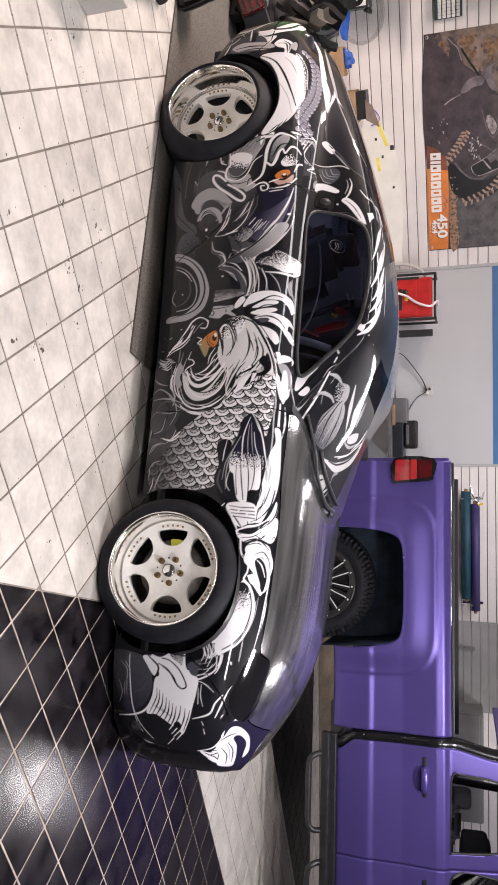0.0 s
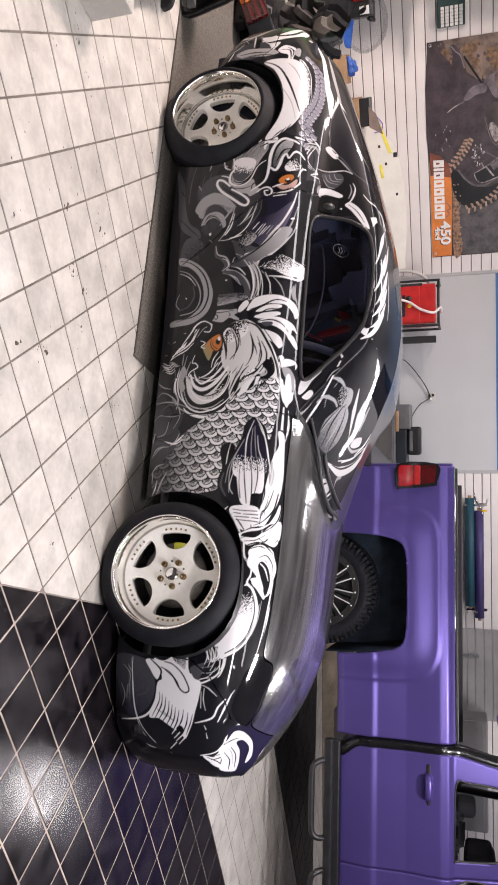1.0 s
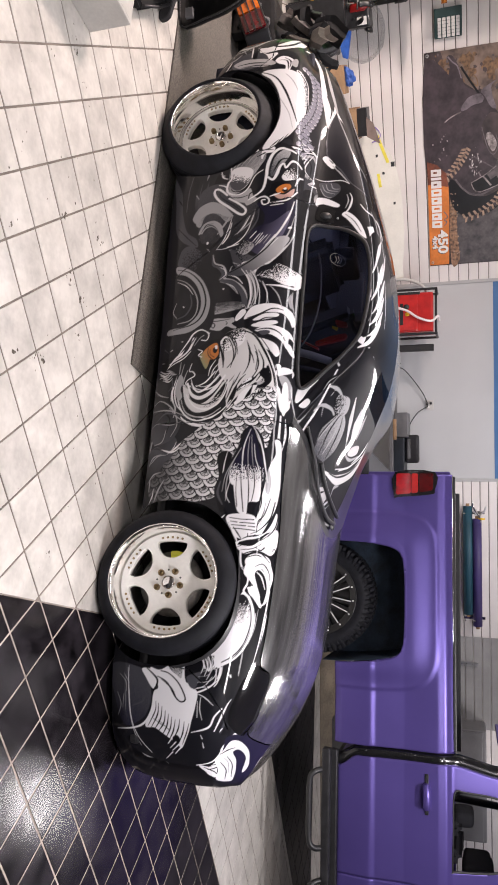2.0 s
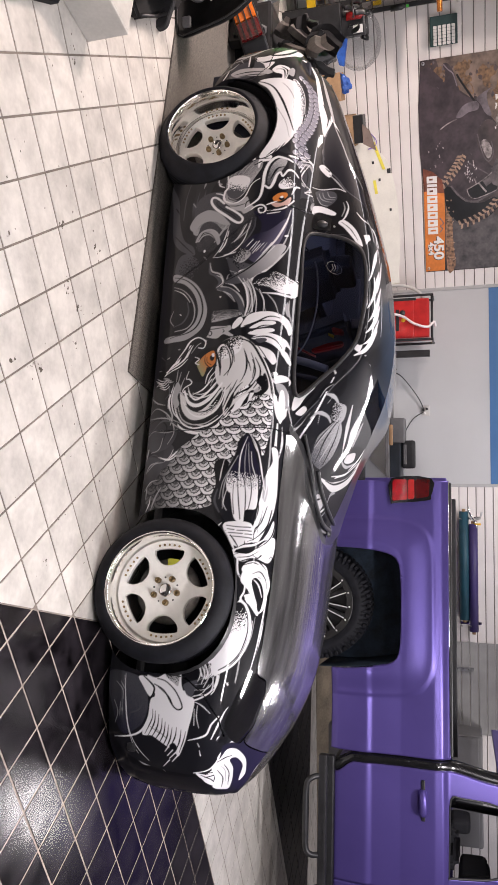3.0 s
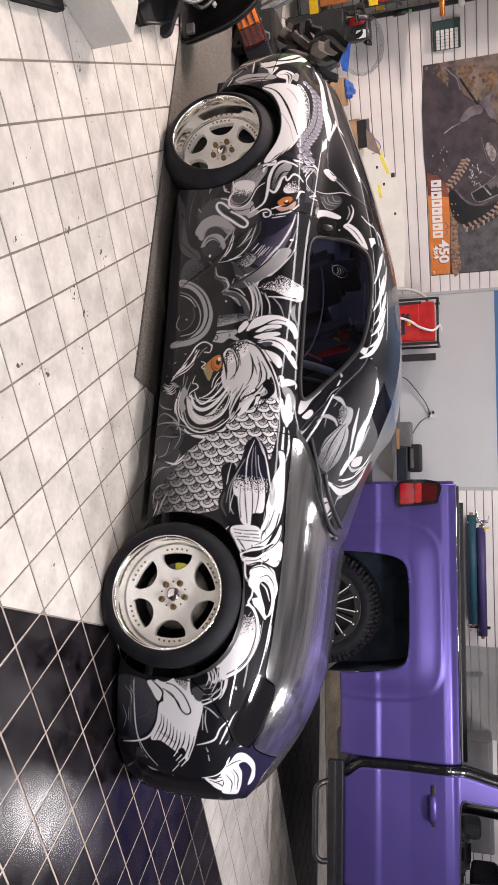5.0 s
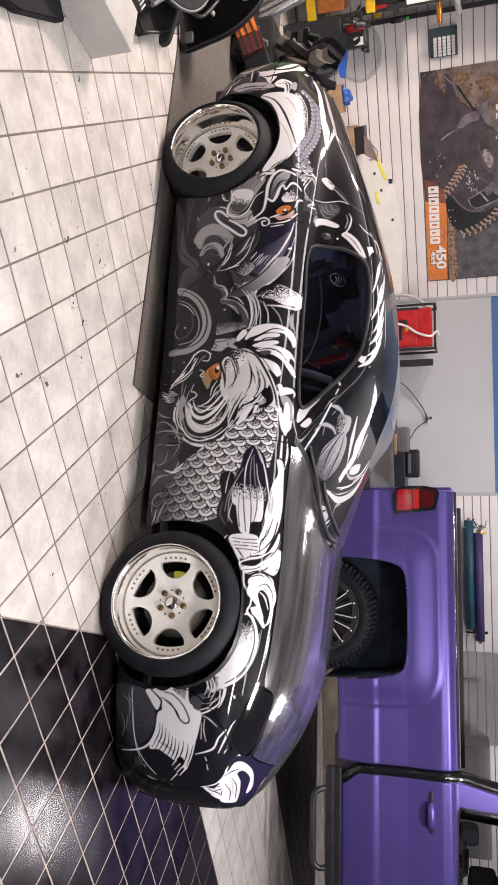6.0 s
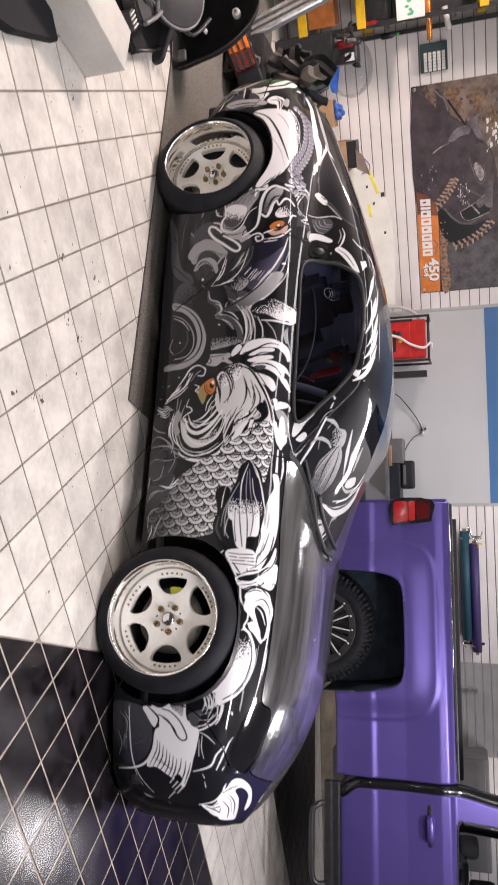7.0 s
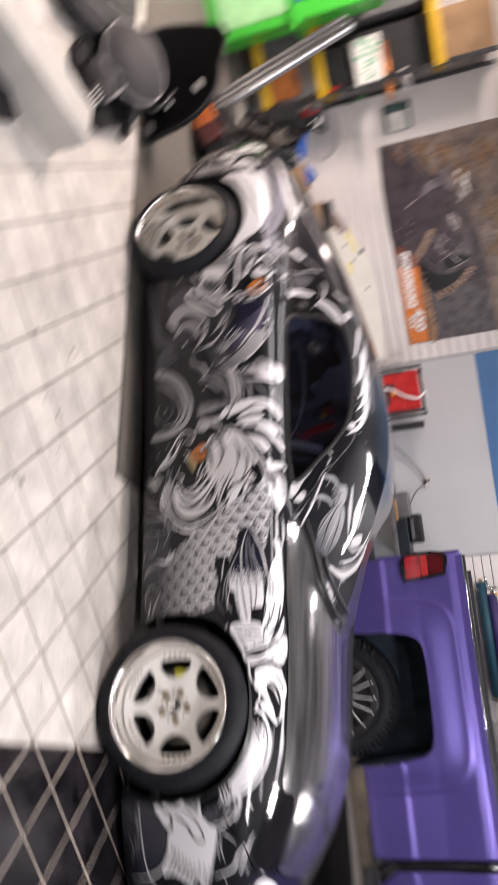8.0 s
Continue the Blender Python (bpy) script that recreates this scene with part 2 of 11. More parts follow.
# a second black band further on
EDGE_C, EDGE_C_N = Vector((1.04, 3.467, 0)), Vector((-0.688, 0.726, 0))
EDGE_D, EDGE_D_N = Vector((0.721, 5.28, 0)), Vector((-0.145, 0.989, 0))
EDGE_B, EDGE_B_N = T0 + TI * 18 + TJ * 1.02, -TJ.normalized()


def tile_pieces(i, j):
    u, v = TI.normalized() * JOINT, TJ.normalized() * JOINT
    o = T0 + TI * i + TJ * j
    sq = [o + u + v, o + TI - u + v, o + TI + TJ - u - v, o + TJ + u - v]
    gap = 0.003
    a_in = clip(sq, EDGE_A + EDGE_A_N * gap, EDGE_A_N)
    a_far = clip(a_in, EDGE_B - EDGE_B_N * gap, -EDGE_B_N)
    band_in = clip(a_far, EDGE_C + EDGE_C_N * gap, EDGE_C_N)
    out = [("black", clip(a_in, EDGE_B + EDGE_B_N * gap, EDGE_B_N)), ("white", clip(a_far, EDGE_C - EDGE_C_N * gap, -EDGE_C_N)),
           ("black", clip(band_in, EDGE_D - EDGE_D_N * gap, -EDGE_D_N)), ("white", clip(band_in, EDGE_D + EDGE_D_N * gap, EDGE_D_N)),
           ("white", clip(sq, EDGE_A - EDGE_A_N * gap, -EDGE_A_N))]
    return [(c, p) for c, p in out if area(p) > 2e-4]


def tile_bm(poly, lift, bm=None):
    """One tile: a worn, rounded rim round a flat top."""
    bm = bm or bmesh.new()
    c = sum(poly, Vector()) / len(poly)
    low = [bm.verts.new((p.x, p.y, -0.006)) for p in poly]
    mid = [bm.verts.new((p.x, p.y, lift - 0.0012)) for p in poly]
    top = [bm.verts.new((*(p + (c - p).normalized() * 0.0022).xy, lift)) for p in poly]
    n = len(poly)
    for k in range(n):
        j = (k + 1) % n
        bm.faces.new((low[k], low[j], mid[j], mid[k]))
        bm.faces.new((mid[k], mid[j], top[j], top[k]))
    bm.faces.new(top)
    return bm


floor_ob = solo("floor", bm_box(-14, 14, -9, 14, -0.20, -0.0028), M_GROUT, "tiled shop floor with grey joints", "floor", kind="structure")
solo("floor_joints", bm_prism([(0.146, -8.9), (13.9, -8.9), (13.9, 13.6), (0.146, 0.32)], -0.01, -0.0022, "Z"), M_GROUT_B, "beige joints between black floor tiles", "floor", kind="structure")

# walls: a slat wall along the tile lines, then a painted one, then slats again
CORNER = Vector((-4.118, 4.738, 0))
W1 = Vector((-0.7188, -0.6952, 0)).normalized()
W2 = Vector((0.9586, 0.2848, 0)).normalized()
N1 = Vector((0.6952, -0.7188, 0)).normalized()
N2 = Vector((0.2848, -0.9586, 0)).normalized()


def axes(o, x, n):
    """A pose whose x runs along a wall, whose -y points into the room."""
    m = Matrix((x.to_4d(), (-n).to_4d(), Vector((0, 0, 1, 0)), Vector((0, 0, 0, 1)))).transposed()
    m.translation = o
    m[3][3] = 1
    for k in range(3):
        m[3][k] = 0
    return m


M_W1 = axes(CORNER, -W1, N1)   # x runs to the right along the wall, the corner at 0
M_W2 = axes(CORNER, W2, N2)


def slat_wall(name, m, x0, x1, z1, label, pitch=0.1, first=0.035):
    """Boards with a rounded lip over a recessed groove."""
    wall = solo(name, bm_box(x0, x1, 0.012, 0.16, 0, z1), M_SLOT, label, "wall", m, kind="structure")
    bm = bmesh.new()
    z = first - pitch
    k = 0
    while z < z1 - 0.01:
        a, b = max(0.0, z + 0.0045), min(z1, z + pitch - 0.0045)
        prof = [(0.012, a), (0.003, a), (0.0, a + 0.003), (0.0, b - 0.003), (0.003, b), (0.012, b)]
        lo = [bm.verts.new((x0, y, zz)) for y, zz in prof]
        hi = [bm.verts.new((x1, y, zz)) for y, zz in prof]
        for p in range(len(prof) - 1):
            bm.faces.new((lo[p], hi[p], hi[p + 1], lo[p + 1]))
        z += pitch
        k += 1
    bmesh.ops.recalc_face_normals(bm, faces=bm.faces)
    me = mesh_of("slat", bm, M_SLAT)
    ob = part("slat", me, M_SLAT, wall, "cream slat wall boards")
    return wall


slat_wall("wall_north_west", M_W1, -7.0, 0.0, CEILING, "cream slat wall behind the shelves, a dark groove between boards", pitch=0.11, first=0.01)
GREY_END = 2.29
wall_n = solo("wall_north", bm_box(0.0, GREY_END, 0.006, 0.16, 0, 1.925), M_GREYWALL, "pale grey painted wall", "wall", M_W2, kind="structure")
solo("wall_north_upper", bm_box(0.0, GREY_END, 0.004, 0.16, 1.925, CEILING), M_BLUEWALL, "blue painted upper wall", "wall", M_W2, kind="structure")
slat_wall("wall_north_east", M_W2, GREY_END, 12.0, CEILING, "white slat wall behind the pickup", pitch=0.094, first=0.07)
solo("trim", bm_box(-0.03, 0.012, -0.012, 0.01, 0, CEILING, 0.003), M_TRIM, "thin grey corner trim on the slat wall", "trim", M_W2, kind="structure")
solo("trim", bm_box(GREY_END - 0.02, GREY_END + 0.015, -0.012, 0.01, 0, CEILING, 0.003), M_TRIM, "thin grey edge trim on the slat wall", "trim", M_W2, kind="structure")
E1 = M_W1 @ Vector((-7, 0, 0))
E2 = M_W2 @ Vector((12, 0, 0))
solo("wall_west", bm_box(-10.2, -10.0, -8, E1.y, 0, CEILING), M_DIM, "plain grey plaster wall", "wall", kind="structure")
solo("wall_south", bm_box(-10.0, E2.x + 0.2, -8.2, -8.0, 0, CEILING), M_DIM, "plain grey plaster wall", "wall", kind="structure")
solo("wall_east", bm_box(E2.x, E2.x + 0.2, -8, E2.y + 0.2, 0, CEILING), M_DIM, "plain grey plaster wall", "wall", kind="structure")
solo("ceiling", bm_box(-10.2, E2.x + 0.2, -8.2, E2.y + 0.6, CEILING, CEILING + 0.15), M_CEIL, "plain grey ceiling board", "ceiling", kind="structure")


def strip_light(x, y, length, turn, watts, colour, width=0.32):
    """An unseen surface fitting with a lit diffuser under it; some are added fill."""
    t = thing("ceiling_light", "unseen white panel light with a lit diffuser under the ceiling", "light", pose(x, y, CEILING, 0, 0, turn), "panel lights")
    part("housing", bm_box(-length / 2, length / 2, -width / 2, width / 2, -0.05, 0.0, 0.006), M_WHITEPAINT, t)
    part("diffuser", bm_box(-length / 2 + 0.02, length / 2 - 0.02, -width / 2 + 0.015, width / 2 - 0.015, -0.062, -0.051, 0.004), M_GLOW, t, "lit white diffuser")
    la = bpy.data.lights.new("strip_lamp", "AREA")
    la.shape, la.size, la.size_y, la.energy, la.color = "RECTANGLE", length - 0.04, width - 0.03, watts, colour
    lo = new("strip_lamp", la)
    lo.matrix_basis = pose(x, y, CEILING - 0.068, 0, 0, turn)


for s in STRIPS:
    strip_light(*s)

# the rubber mat under the car
mat_ob = solo("rubber_mat", bm_box(-7.2, -1.085, -0.028, 1.95, 0.0, 0.012, 0.004), M_MAT, "flecked grey rubber floor mat under the car", "mat")


# ---- the wrap's drawing, in millimetres along and up the unrolled body side ----
INK, DARK, MID = np.array((.003, .003, .0045)), np.array((.008, .008, .0105)), np.array((.055, .055, .062))
LIGHT, PALE, WHITE = np.array((.30, .295, .295)), np.array((.42, .40, .46)), np.array((.70, .685, .675))
AMBER, OLIVE, VIOLET = np.array((.46, .15, .03)), np.array((.22, .23, .12)), np.array((.010, .009, .022))
PURP, SKIN, NIGHT = np.array((.10, .09, .135)), np.array((.46, .30, .25)), np.array((.006, .006, .011))
GREY, CREAM = np.array((.36, .352, .348)), np.array((.56, .545, .53))


class Canvas:
    """Points of the body side, painted shape over shape."""

    def __init__(self, A, B):
        self.A, self.B = A, B
        self.C = np.tile(DARK, (len(A), 1))
        self.r = np.random.RandomState(4).rand(len(A))
        self.C *= (.8 + .4 * self.r)[:, None]

    def smooth(self, p, closed):
        pts = [Vector(q) for q in zip(p[::2], p[1::2])]
        return np.array([tuple(q) for q in spline(pts, 6, closed)])

    def near(self, P, pad):
        return np.where((self.A > P[:, 0].min() - pad) & (self.A < P[:, 0].max() + pad) & (self.B > P[:, 1].min() - pad) & (self.B < P[:, 1].max() + pad))[0]

    def lay(self, k, cover, colour):
        self.C[k] += (colour - self.C[k]) * cover[:, None]

    def cover(self, k, P):
        a, b = self.A[k], self.B[k]
        hit = np.zeros(len(k), bool)
        dist = np.full(len(k), 1e9)
        for (x0, y0), (x1, y1) in zip(P, np.roll(P, -1, 0)):
            if y0 != y1:
                hit ^= ((y0 > b) != (y1 > b)) & (a < (x1 - x0) * (b - y0) / (y1 - y0) + x0)
            dx, dy = x1 - x0, y1 - y0
            t = np.clip(((a - x0) * dx + (b - y0) * dy) / (dx * dx + dy * dy + 1e-9), 0, 1)
            dist = np.minimum(dist, np.hypot(a - x0 - t * dx, b - y0 - t * dy))
        return np.clip(.5 + np.where(hit, dist, -dist) / 3.2, 0, 1)

    def fill(self, colour, p):
        P = self.smooth(p, True)
        k = self.near(P, 4)
        self.lay(k, self.cover(k, P), colour)

    def blend(self, c0, c1, p, ends, stipple):
        """A shade from one tone to another; stipple 1 grains it, 2 breaks it into dots."""
        P = self.smooth(p, True)
        k = self.near(P, 4)
        d = np.array((ends[2] - ends[0], ends[3] - ends[1]), float)
        t = np.clip(((self.A[k] - ends[0]) * d[0] + (self.B[k] - ends[1]) * d[1]) / (d @ d + 1e-9), 0, 1)
        if stipple == 1:
            t = np.clip(t + (self.r[k] - .5) * .5, 0, 1)
        if stipple == 2:
            t = (t > self.r[k] * .9 + .05).astype(float)
        self.C[k] += (c0 + (c1 - c0) * t[:, None] - self.C[k]) * self.cover(k, P)[:, None]

    def stroke(self, colour, p, widths):
        """A brush line whose width runs through the given ones."""
        P = self.smooth(p, False)
        k = self.near(P, max(widths) + 4)
        if not len(k):
            return
        run = np.r_[0, np.cumsum(np.hypot(*np.diff(P, axis=0).T))]
        w = np.interp(run / max(run[-1], 1e-6), np.linspace(0, 1, len(widths)), widths)
        a, b = self.A[k], self.B[k]
        gap = np.full(len(k), -1e9)
        for i in range(len(P) - 1):
            dx, dy = P[i + 1] - P[i]
            t = np.clip(((a - P[i, 0]) * dx + (b - P[i, 1]) * dy) / (dx * dx + dy * dy + 1e-9), 0, 1)
            gap = np.maximum(gap, (w[i] + (w[i + 1] - w[i]) * t) / 2 - np.hypot(a - P[i, 0] - t * dx, b - P[i, 1] - t * dy))
        self.lay(k, np.clip(.5 + gap / 3.2, 0, 1), colour)

    def scales(self, p, pitch=68, rise=41, r=43):
        """Overlapping fish scales, each with a pale rim and dark root, fading low down."""
        P = self.smooth(p, True)
        k = self.near(P, 4)
        inside_it = self.cover(k, P)
        a, b = self.A[k], self.B[k]
        tone = np.tile(INK, (len(k), 1))
        lean = .12
        rows = np.arange(P[:, 0].min() - r, P[:, 0].max() + r, rise)
        fade = np.clip((b - 90) / 260, .12, 1)
        for n, ra in enumerate(rows):
            cb0 = (n % 2) * pitch / 2
            for cb in np.arange(P[:, 1].min() - pitch, P[:, 1].max() + pitch, pitch) + cb0:
                ca = ra + lean * (cb - 300)
                d = np.hypot(a - ca, (b - cb) * .98)
                m = (d < r + 2) & (a < ca + r * .9)
                if not m.any():
                    continue
                dd = d[m]
                v = np.where(dd > r - 3, 0, np.where(dd > r - 17, .95, np.where(dd > r - 21, .05, np.where(dd > r - 31, .75 , .25))))
                v = v * np.where((dd < r - 21) & (self.r[k][m] < np.clip((a[m] - ca + 22) / 40, 0, 1)), .15, 1)
                tone[m] = INK + (WHITE - INK) * v[:, None]
        tone = DARK + (tone - DARK) * fade[:, None]
        self.C[k] += (tone - self.C[k]) * inside_it[:, None]

    def chain(self, p, n, size):
        """A row of rounded plates along a line."""
        P = self.smooth(p, False)
        run = np.r_[0, np.cumsum(np.hypot(*np.diff(P, axis=0).T))]
        for q in np.linspace(0, run[-1], n):
            c = np.array((np.interp(q, run, P[:, 0]), np.interp(q, run, P[:, 1])))
            for off in (-.55, .55):
                o = c + np.array((0, off * size))
                ring = [(o[0] + size * .62 * math.cos(t), o[1] + size * .8 * math.sin(t)) for t in np.linspace(0, 2 * math.pi, 10, endpoint=False)]
                flat = tuple(v for q2 in ring for v in q2)
                self.fill(INK, flat)
                self.fill(PALE * .55, tuple(o[i % 2] + (v - o[i % 2]) * .84 for i, v in enumerate(flat)))
                self.stroke(WHITE, tuple(v for t in (-1.2, -.4, .4, 1.2) for v in (o[0] - size * .36 * math.cos(t), o[1] + size * .5 * math.sin(t))), (2, 6, 2))


def ground_art_a(c):
    c.blend(DARK, MID, (3752, 0, 3744, 832, 2972, 862, 2956, 43), (3564, 58, 2932, 464), 0)
    c.blend(INK, DARK, (2452, 0, 2428, 198, 1744, 179, 1748, 4), (2092, 0, 2076, 200), 0)
    c.blend(DARK, INK, (3492, 403, 3464, 706, 2988, 780, 2928, 494), (3380, 559, 2932, 575), 0)
    c.fill(INK, (1772, 439, 1788, 639, 1476, 818, 1060, 796, 1032, 394, 1344, 606))
    c.fill(INK, (3396, 711, 3464, 853, 2716, 825, 2588, 781, 2408, 759, 2448, 707, 2704, 757, 3008, 764))
    c.fill(INK, (3476, 885, 3548, 1206, 3456, 1540, 2968, 1617, 2616, 1245, 2712, 1069, 3000, 1099, 3336, 1083))
    c.fill(DARK, (4256, 95, 4412, 83, 4540, 240, 4596, 450, 4404, 671, 4152, 880, 3852, 1129, 3608, 972, 3744, 832, 3728, 675, 4164, 383))
    c.fill(WHITE, (4212, 417, 4268, 475, 4204, 571, 4112, 654, 3984, 701, 3872, 687, 3800, 624, 3728, 553, 3664, 481, 3772, 521, 3856, 546, 3960, 528, 4044, 498, 4128, 446))
    c.stroke(INK, (3692, 535, 3772, 593), (1.6, 6.4, 1.6))
    c.fill(WHITE, (4372, 439, 4464, 497, 4432, 592, 4264, 677, 4116, 771, 3984, 862, 3844, 887, 3880, 834, 3992, 773, 4156, 660, 4268, 585, 4312, 512))
    c.stroke(INK, (4372, 439, 4464, 497, 4432, 592, 4264, 677, 4116, 771, 3984, 862, 3844, 887, 3880, 834, 3992, 773, 4156, 660, 4268, 585, 4312, 512, 4372, 439), (5.4, 6.8, 5.4))
    c.fill(WHITE, (4308, 721, 4204, 797, 4076, 895, 3968, 973, 3984, 918, 4092, 843, 4180, 778))
    c.stroke(INK, (4308, 721, 4204, 797, 4076, 895, 3968, 973, 3984, 918, 4092, 843, 4180, 778, 4308, 721), (5.5, 6.9, 5.5))
    c.chain((4244, 561, 4224, 620, 4140, 686, 4016, 731, 3880, 744, 3772, 737, 3696, 733), 13, 40)
    c.stroke(LIGHT, (4472, 53, 4484, 127, 4544, 190, 4596, 288), (3.5, 14.1, 3.5))
    c.stroke(LIGHT, (4480, 163, 4476, 265, 4388, 391, 4376, 452), (3.4, 17.2, 6.9))
    c.fill(LIGHT, (4328, 129, 4368, 182, 4356, 249, 4304, 257, 4284, 207, 4292, 158))
    c.stroke(INK, (4328, 129, 4368, 182, 4356, 249, 4304, 257, 4284, 207, 4292, 158, 4328, 129), (5.5, 6.9, 5.5))
    c.stroke(WHITE, (4256, 183, 4284, 241, 4276, 341, 4236, 405), (3.4, 13.5, 3.4))
    c.stroke(MID, (4264, 129, 4312, 182, 4308, 279), (3.4, 10.2, 3.4))
    c.stroke(WHITE, (4280, 83, 4324, 92, 4376, 92), (6.9, 13.8, 3.5))
    c.fill(INK, (4368, 215, 4428, 219, 4420, 237, 4344, 255))
    c.stroke(INK, (3672, 432, 3576, 382), (1.6, 6.5, 1.6))
    c.stroke(INK, (3676, 445, 3592, 395), (1.6, 6.5, 1.6))
    c.stroke(INK, (3680, 463, 3600, 404), (1.6, 6.4, 1.6))
    c.stroke(INK, (3684, 477, 3612, 413), (1.6, 6.4, 1.6))
    c.stroke(INK, (3688, 490, 3624, 427), (1.6, 6.4, 1.6))
    c.stroke(INK, (3696, 504, 3636, 436), (1.6, 6.4, 1.6))
    c.stroke(INK, (3700, 517, 3648, 450), (1.6, 6.4, 1.6))
    c.stroke(INK, (3724, 711, 3696, 607, 3640, 567, 3564, 556, 3480, 554, 3420, 517, 3400, 467), (28.7, 28.7, 22.3))
    c.stroke(WHITE, (3724, 729, 3696, 607, 3648, 567, 3572, 557, 3496, 559, 3452, 549, 3412, 516, 3404, 476), (9.6, 22.3, 9.6))
    c.stroke(LIGHT, (3632, 715, 3696, 756, 3724, 814, 3676, 846, 3604, 845, 3548, 803), (6.5, 19.5, 6.5))
    c.stroke(WHITE, (3716, 751, 3748, 814, 3720, 862, 3632, 869, 3564, 830), (3.3, 9.8, 3.3))
    c.stroke(LIGHT, (3548, 803, 3592, 898, 3600, 973), (3.3, 9.8, 3.3))
    c.stroke(WHITE, (3540, 794, 3536, 863, 3476, 893, 3428, 899), (3.2, 9.7, 3.2))
    c.blend(DARK, WHITE, (3500, 850, 3520, 944, 3468, 976, 3432, 944, 3424, 887, 3444, 843), (3532, 898, 3428, 915), 0)
    c.stroke(WHITE, (3728, 832, 3684, 908, 3640, 971, 3628, 1030), (3.3, 6.6, 3.3))
    c.blend(LIGHT, MID, (3300, 172, 3372, 200, 3396, 267, 3372, 342, 3296, 392, 3272, 374, 3304, 313, 3308, 252, 3264, 202), (3392, 289, 3268, 202), 0)
    c.stroke(INK, (3248, 189, 3296, 238, 3292, 313, 3252, 365), (3.2, 12.8, 6.4))
    c.stroke(LIGHT, (3360, 173, 3432, 138, 3520, 143), (1.6, 13.1, 1.6))
    c.stroke(MID, (3356, 199, 3452, 223, 3512, 278), (3.2, 9.7, 3.2))
    c.stroke(MID, (3164, 26, 3156, 144, 3120, 213), (3.2, 9.7, 3.2))
    c.stroke(WHITE, (3108, 325, 3164, 362, 3216, 394, 3268, 400, 3292, 375), (3.2, 12.6, 3.2))
    c.stroke(WHITE, (3108, 325, 3124, 399, 3164, 466, 3236, 504, 3316, 530), (3.1, 9.4, 1.6))
    c.blend(INK, MID, (3060, 462, 3152, 570, 3288, 665, 3416, 708, 3244, 724, 3152, 657, 3064, 561), (3316, 618, 3072, 518), 0)
    c.blend(WHITE, LIGHT, (3304, 715, 3208, 726, 3112, 676, 3020, 589, 2948, 499, 2952, 388, 3000, 463, 3076, 562, 3156, 636, 3220, 679), (2980, 467, 3272, 717), 0)
    c.stroke(INK, (3400, 716, 3280, 705, 3168, 636, 3088, 562, 3012, 459, 2964, 376), (3.1, 9.3, 6.2))
    c.stroke(WHITE, (3400, 716, 3276, 696, 3176, 633, 3096, 554, 3020, 451), (1.6, 9.4, 3.1))
    c.blend(INK, MID, (3164, 414, 3120, 486, 3056, 517, 3028, 464, 3080, 415), (3164, 414, 3040, 504), 2)
    c.blend(INK, WHITE, (2944, 529, 2992, 574, 3012, 661, 3036, 770, 2984, 784, 2944, 764, 2912, 663, 2920, 579), (3020, 662, 2904, 663), 2)
    c.fill(WHITE, (2908, 587, 2900, 663, 2960, 778, 2928, 779, 2888, 713, 2876, 636))
    c.stroke(INK, (2908, 587, 2900, 663, 2960, 778, 2928, 779, 2888, 713, 2876, 636, 2908, 587), (3.7, 4.6, 3.7))
    c.fill(INK, (2972, 34, 2956, 132, 2888, 199, 2812, 232, 2736, 218, 2688, 159, 2692, 63))
    c.stroke(WHITE, (3020, 348, 2968, 363, 2932, 383, 2924, 439, 2868, 479, 2812, 489, 2764, 479, 2740, 457), (9.2, 18.4, 12.3))
    c.stroke(INK, (2996, 433, 2936, 486, 2872, 508, 2804, 514), (3.1, 9.2, 3.1))
    c.blend(WHITE, MID, (3012, 447, 3032, 508, 2956, 542, 2868, 538, 2776, 521, 2788, 496, 2868, 508, 2944, 486), (3008, 489, 2780, 517), 0)
    c.stroke(INK, (3004, 459, 2932, 499, 2852, 512, 2776, 504), (1.5, 5.5, 1.5))
    c.stroke(INK, (3000, 472, 2928, 507, 2852, 520, 2776, 513), (1.5, 5.5, 1.5))
    c.stroke(INK, (3000, 485, 2932, 520, 2852, 529, 2776, 521), (1.5, 5.5, 1.5))
    c.stroke(INK, (3000, 502, 2928, 528, 2852, 537, 2776, 530), (1.5, 5.5, 1.5))


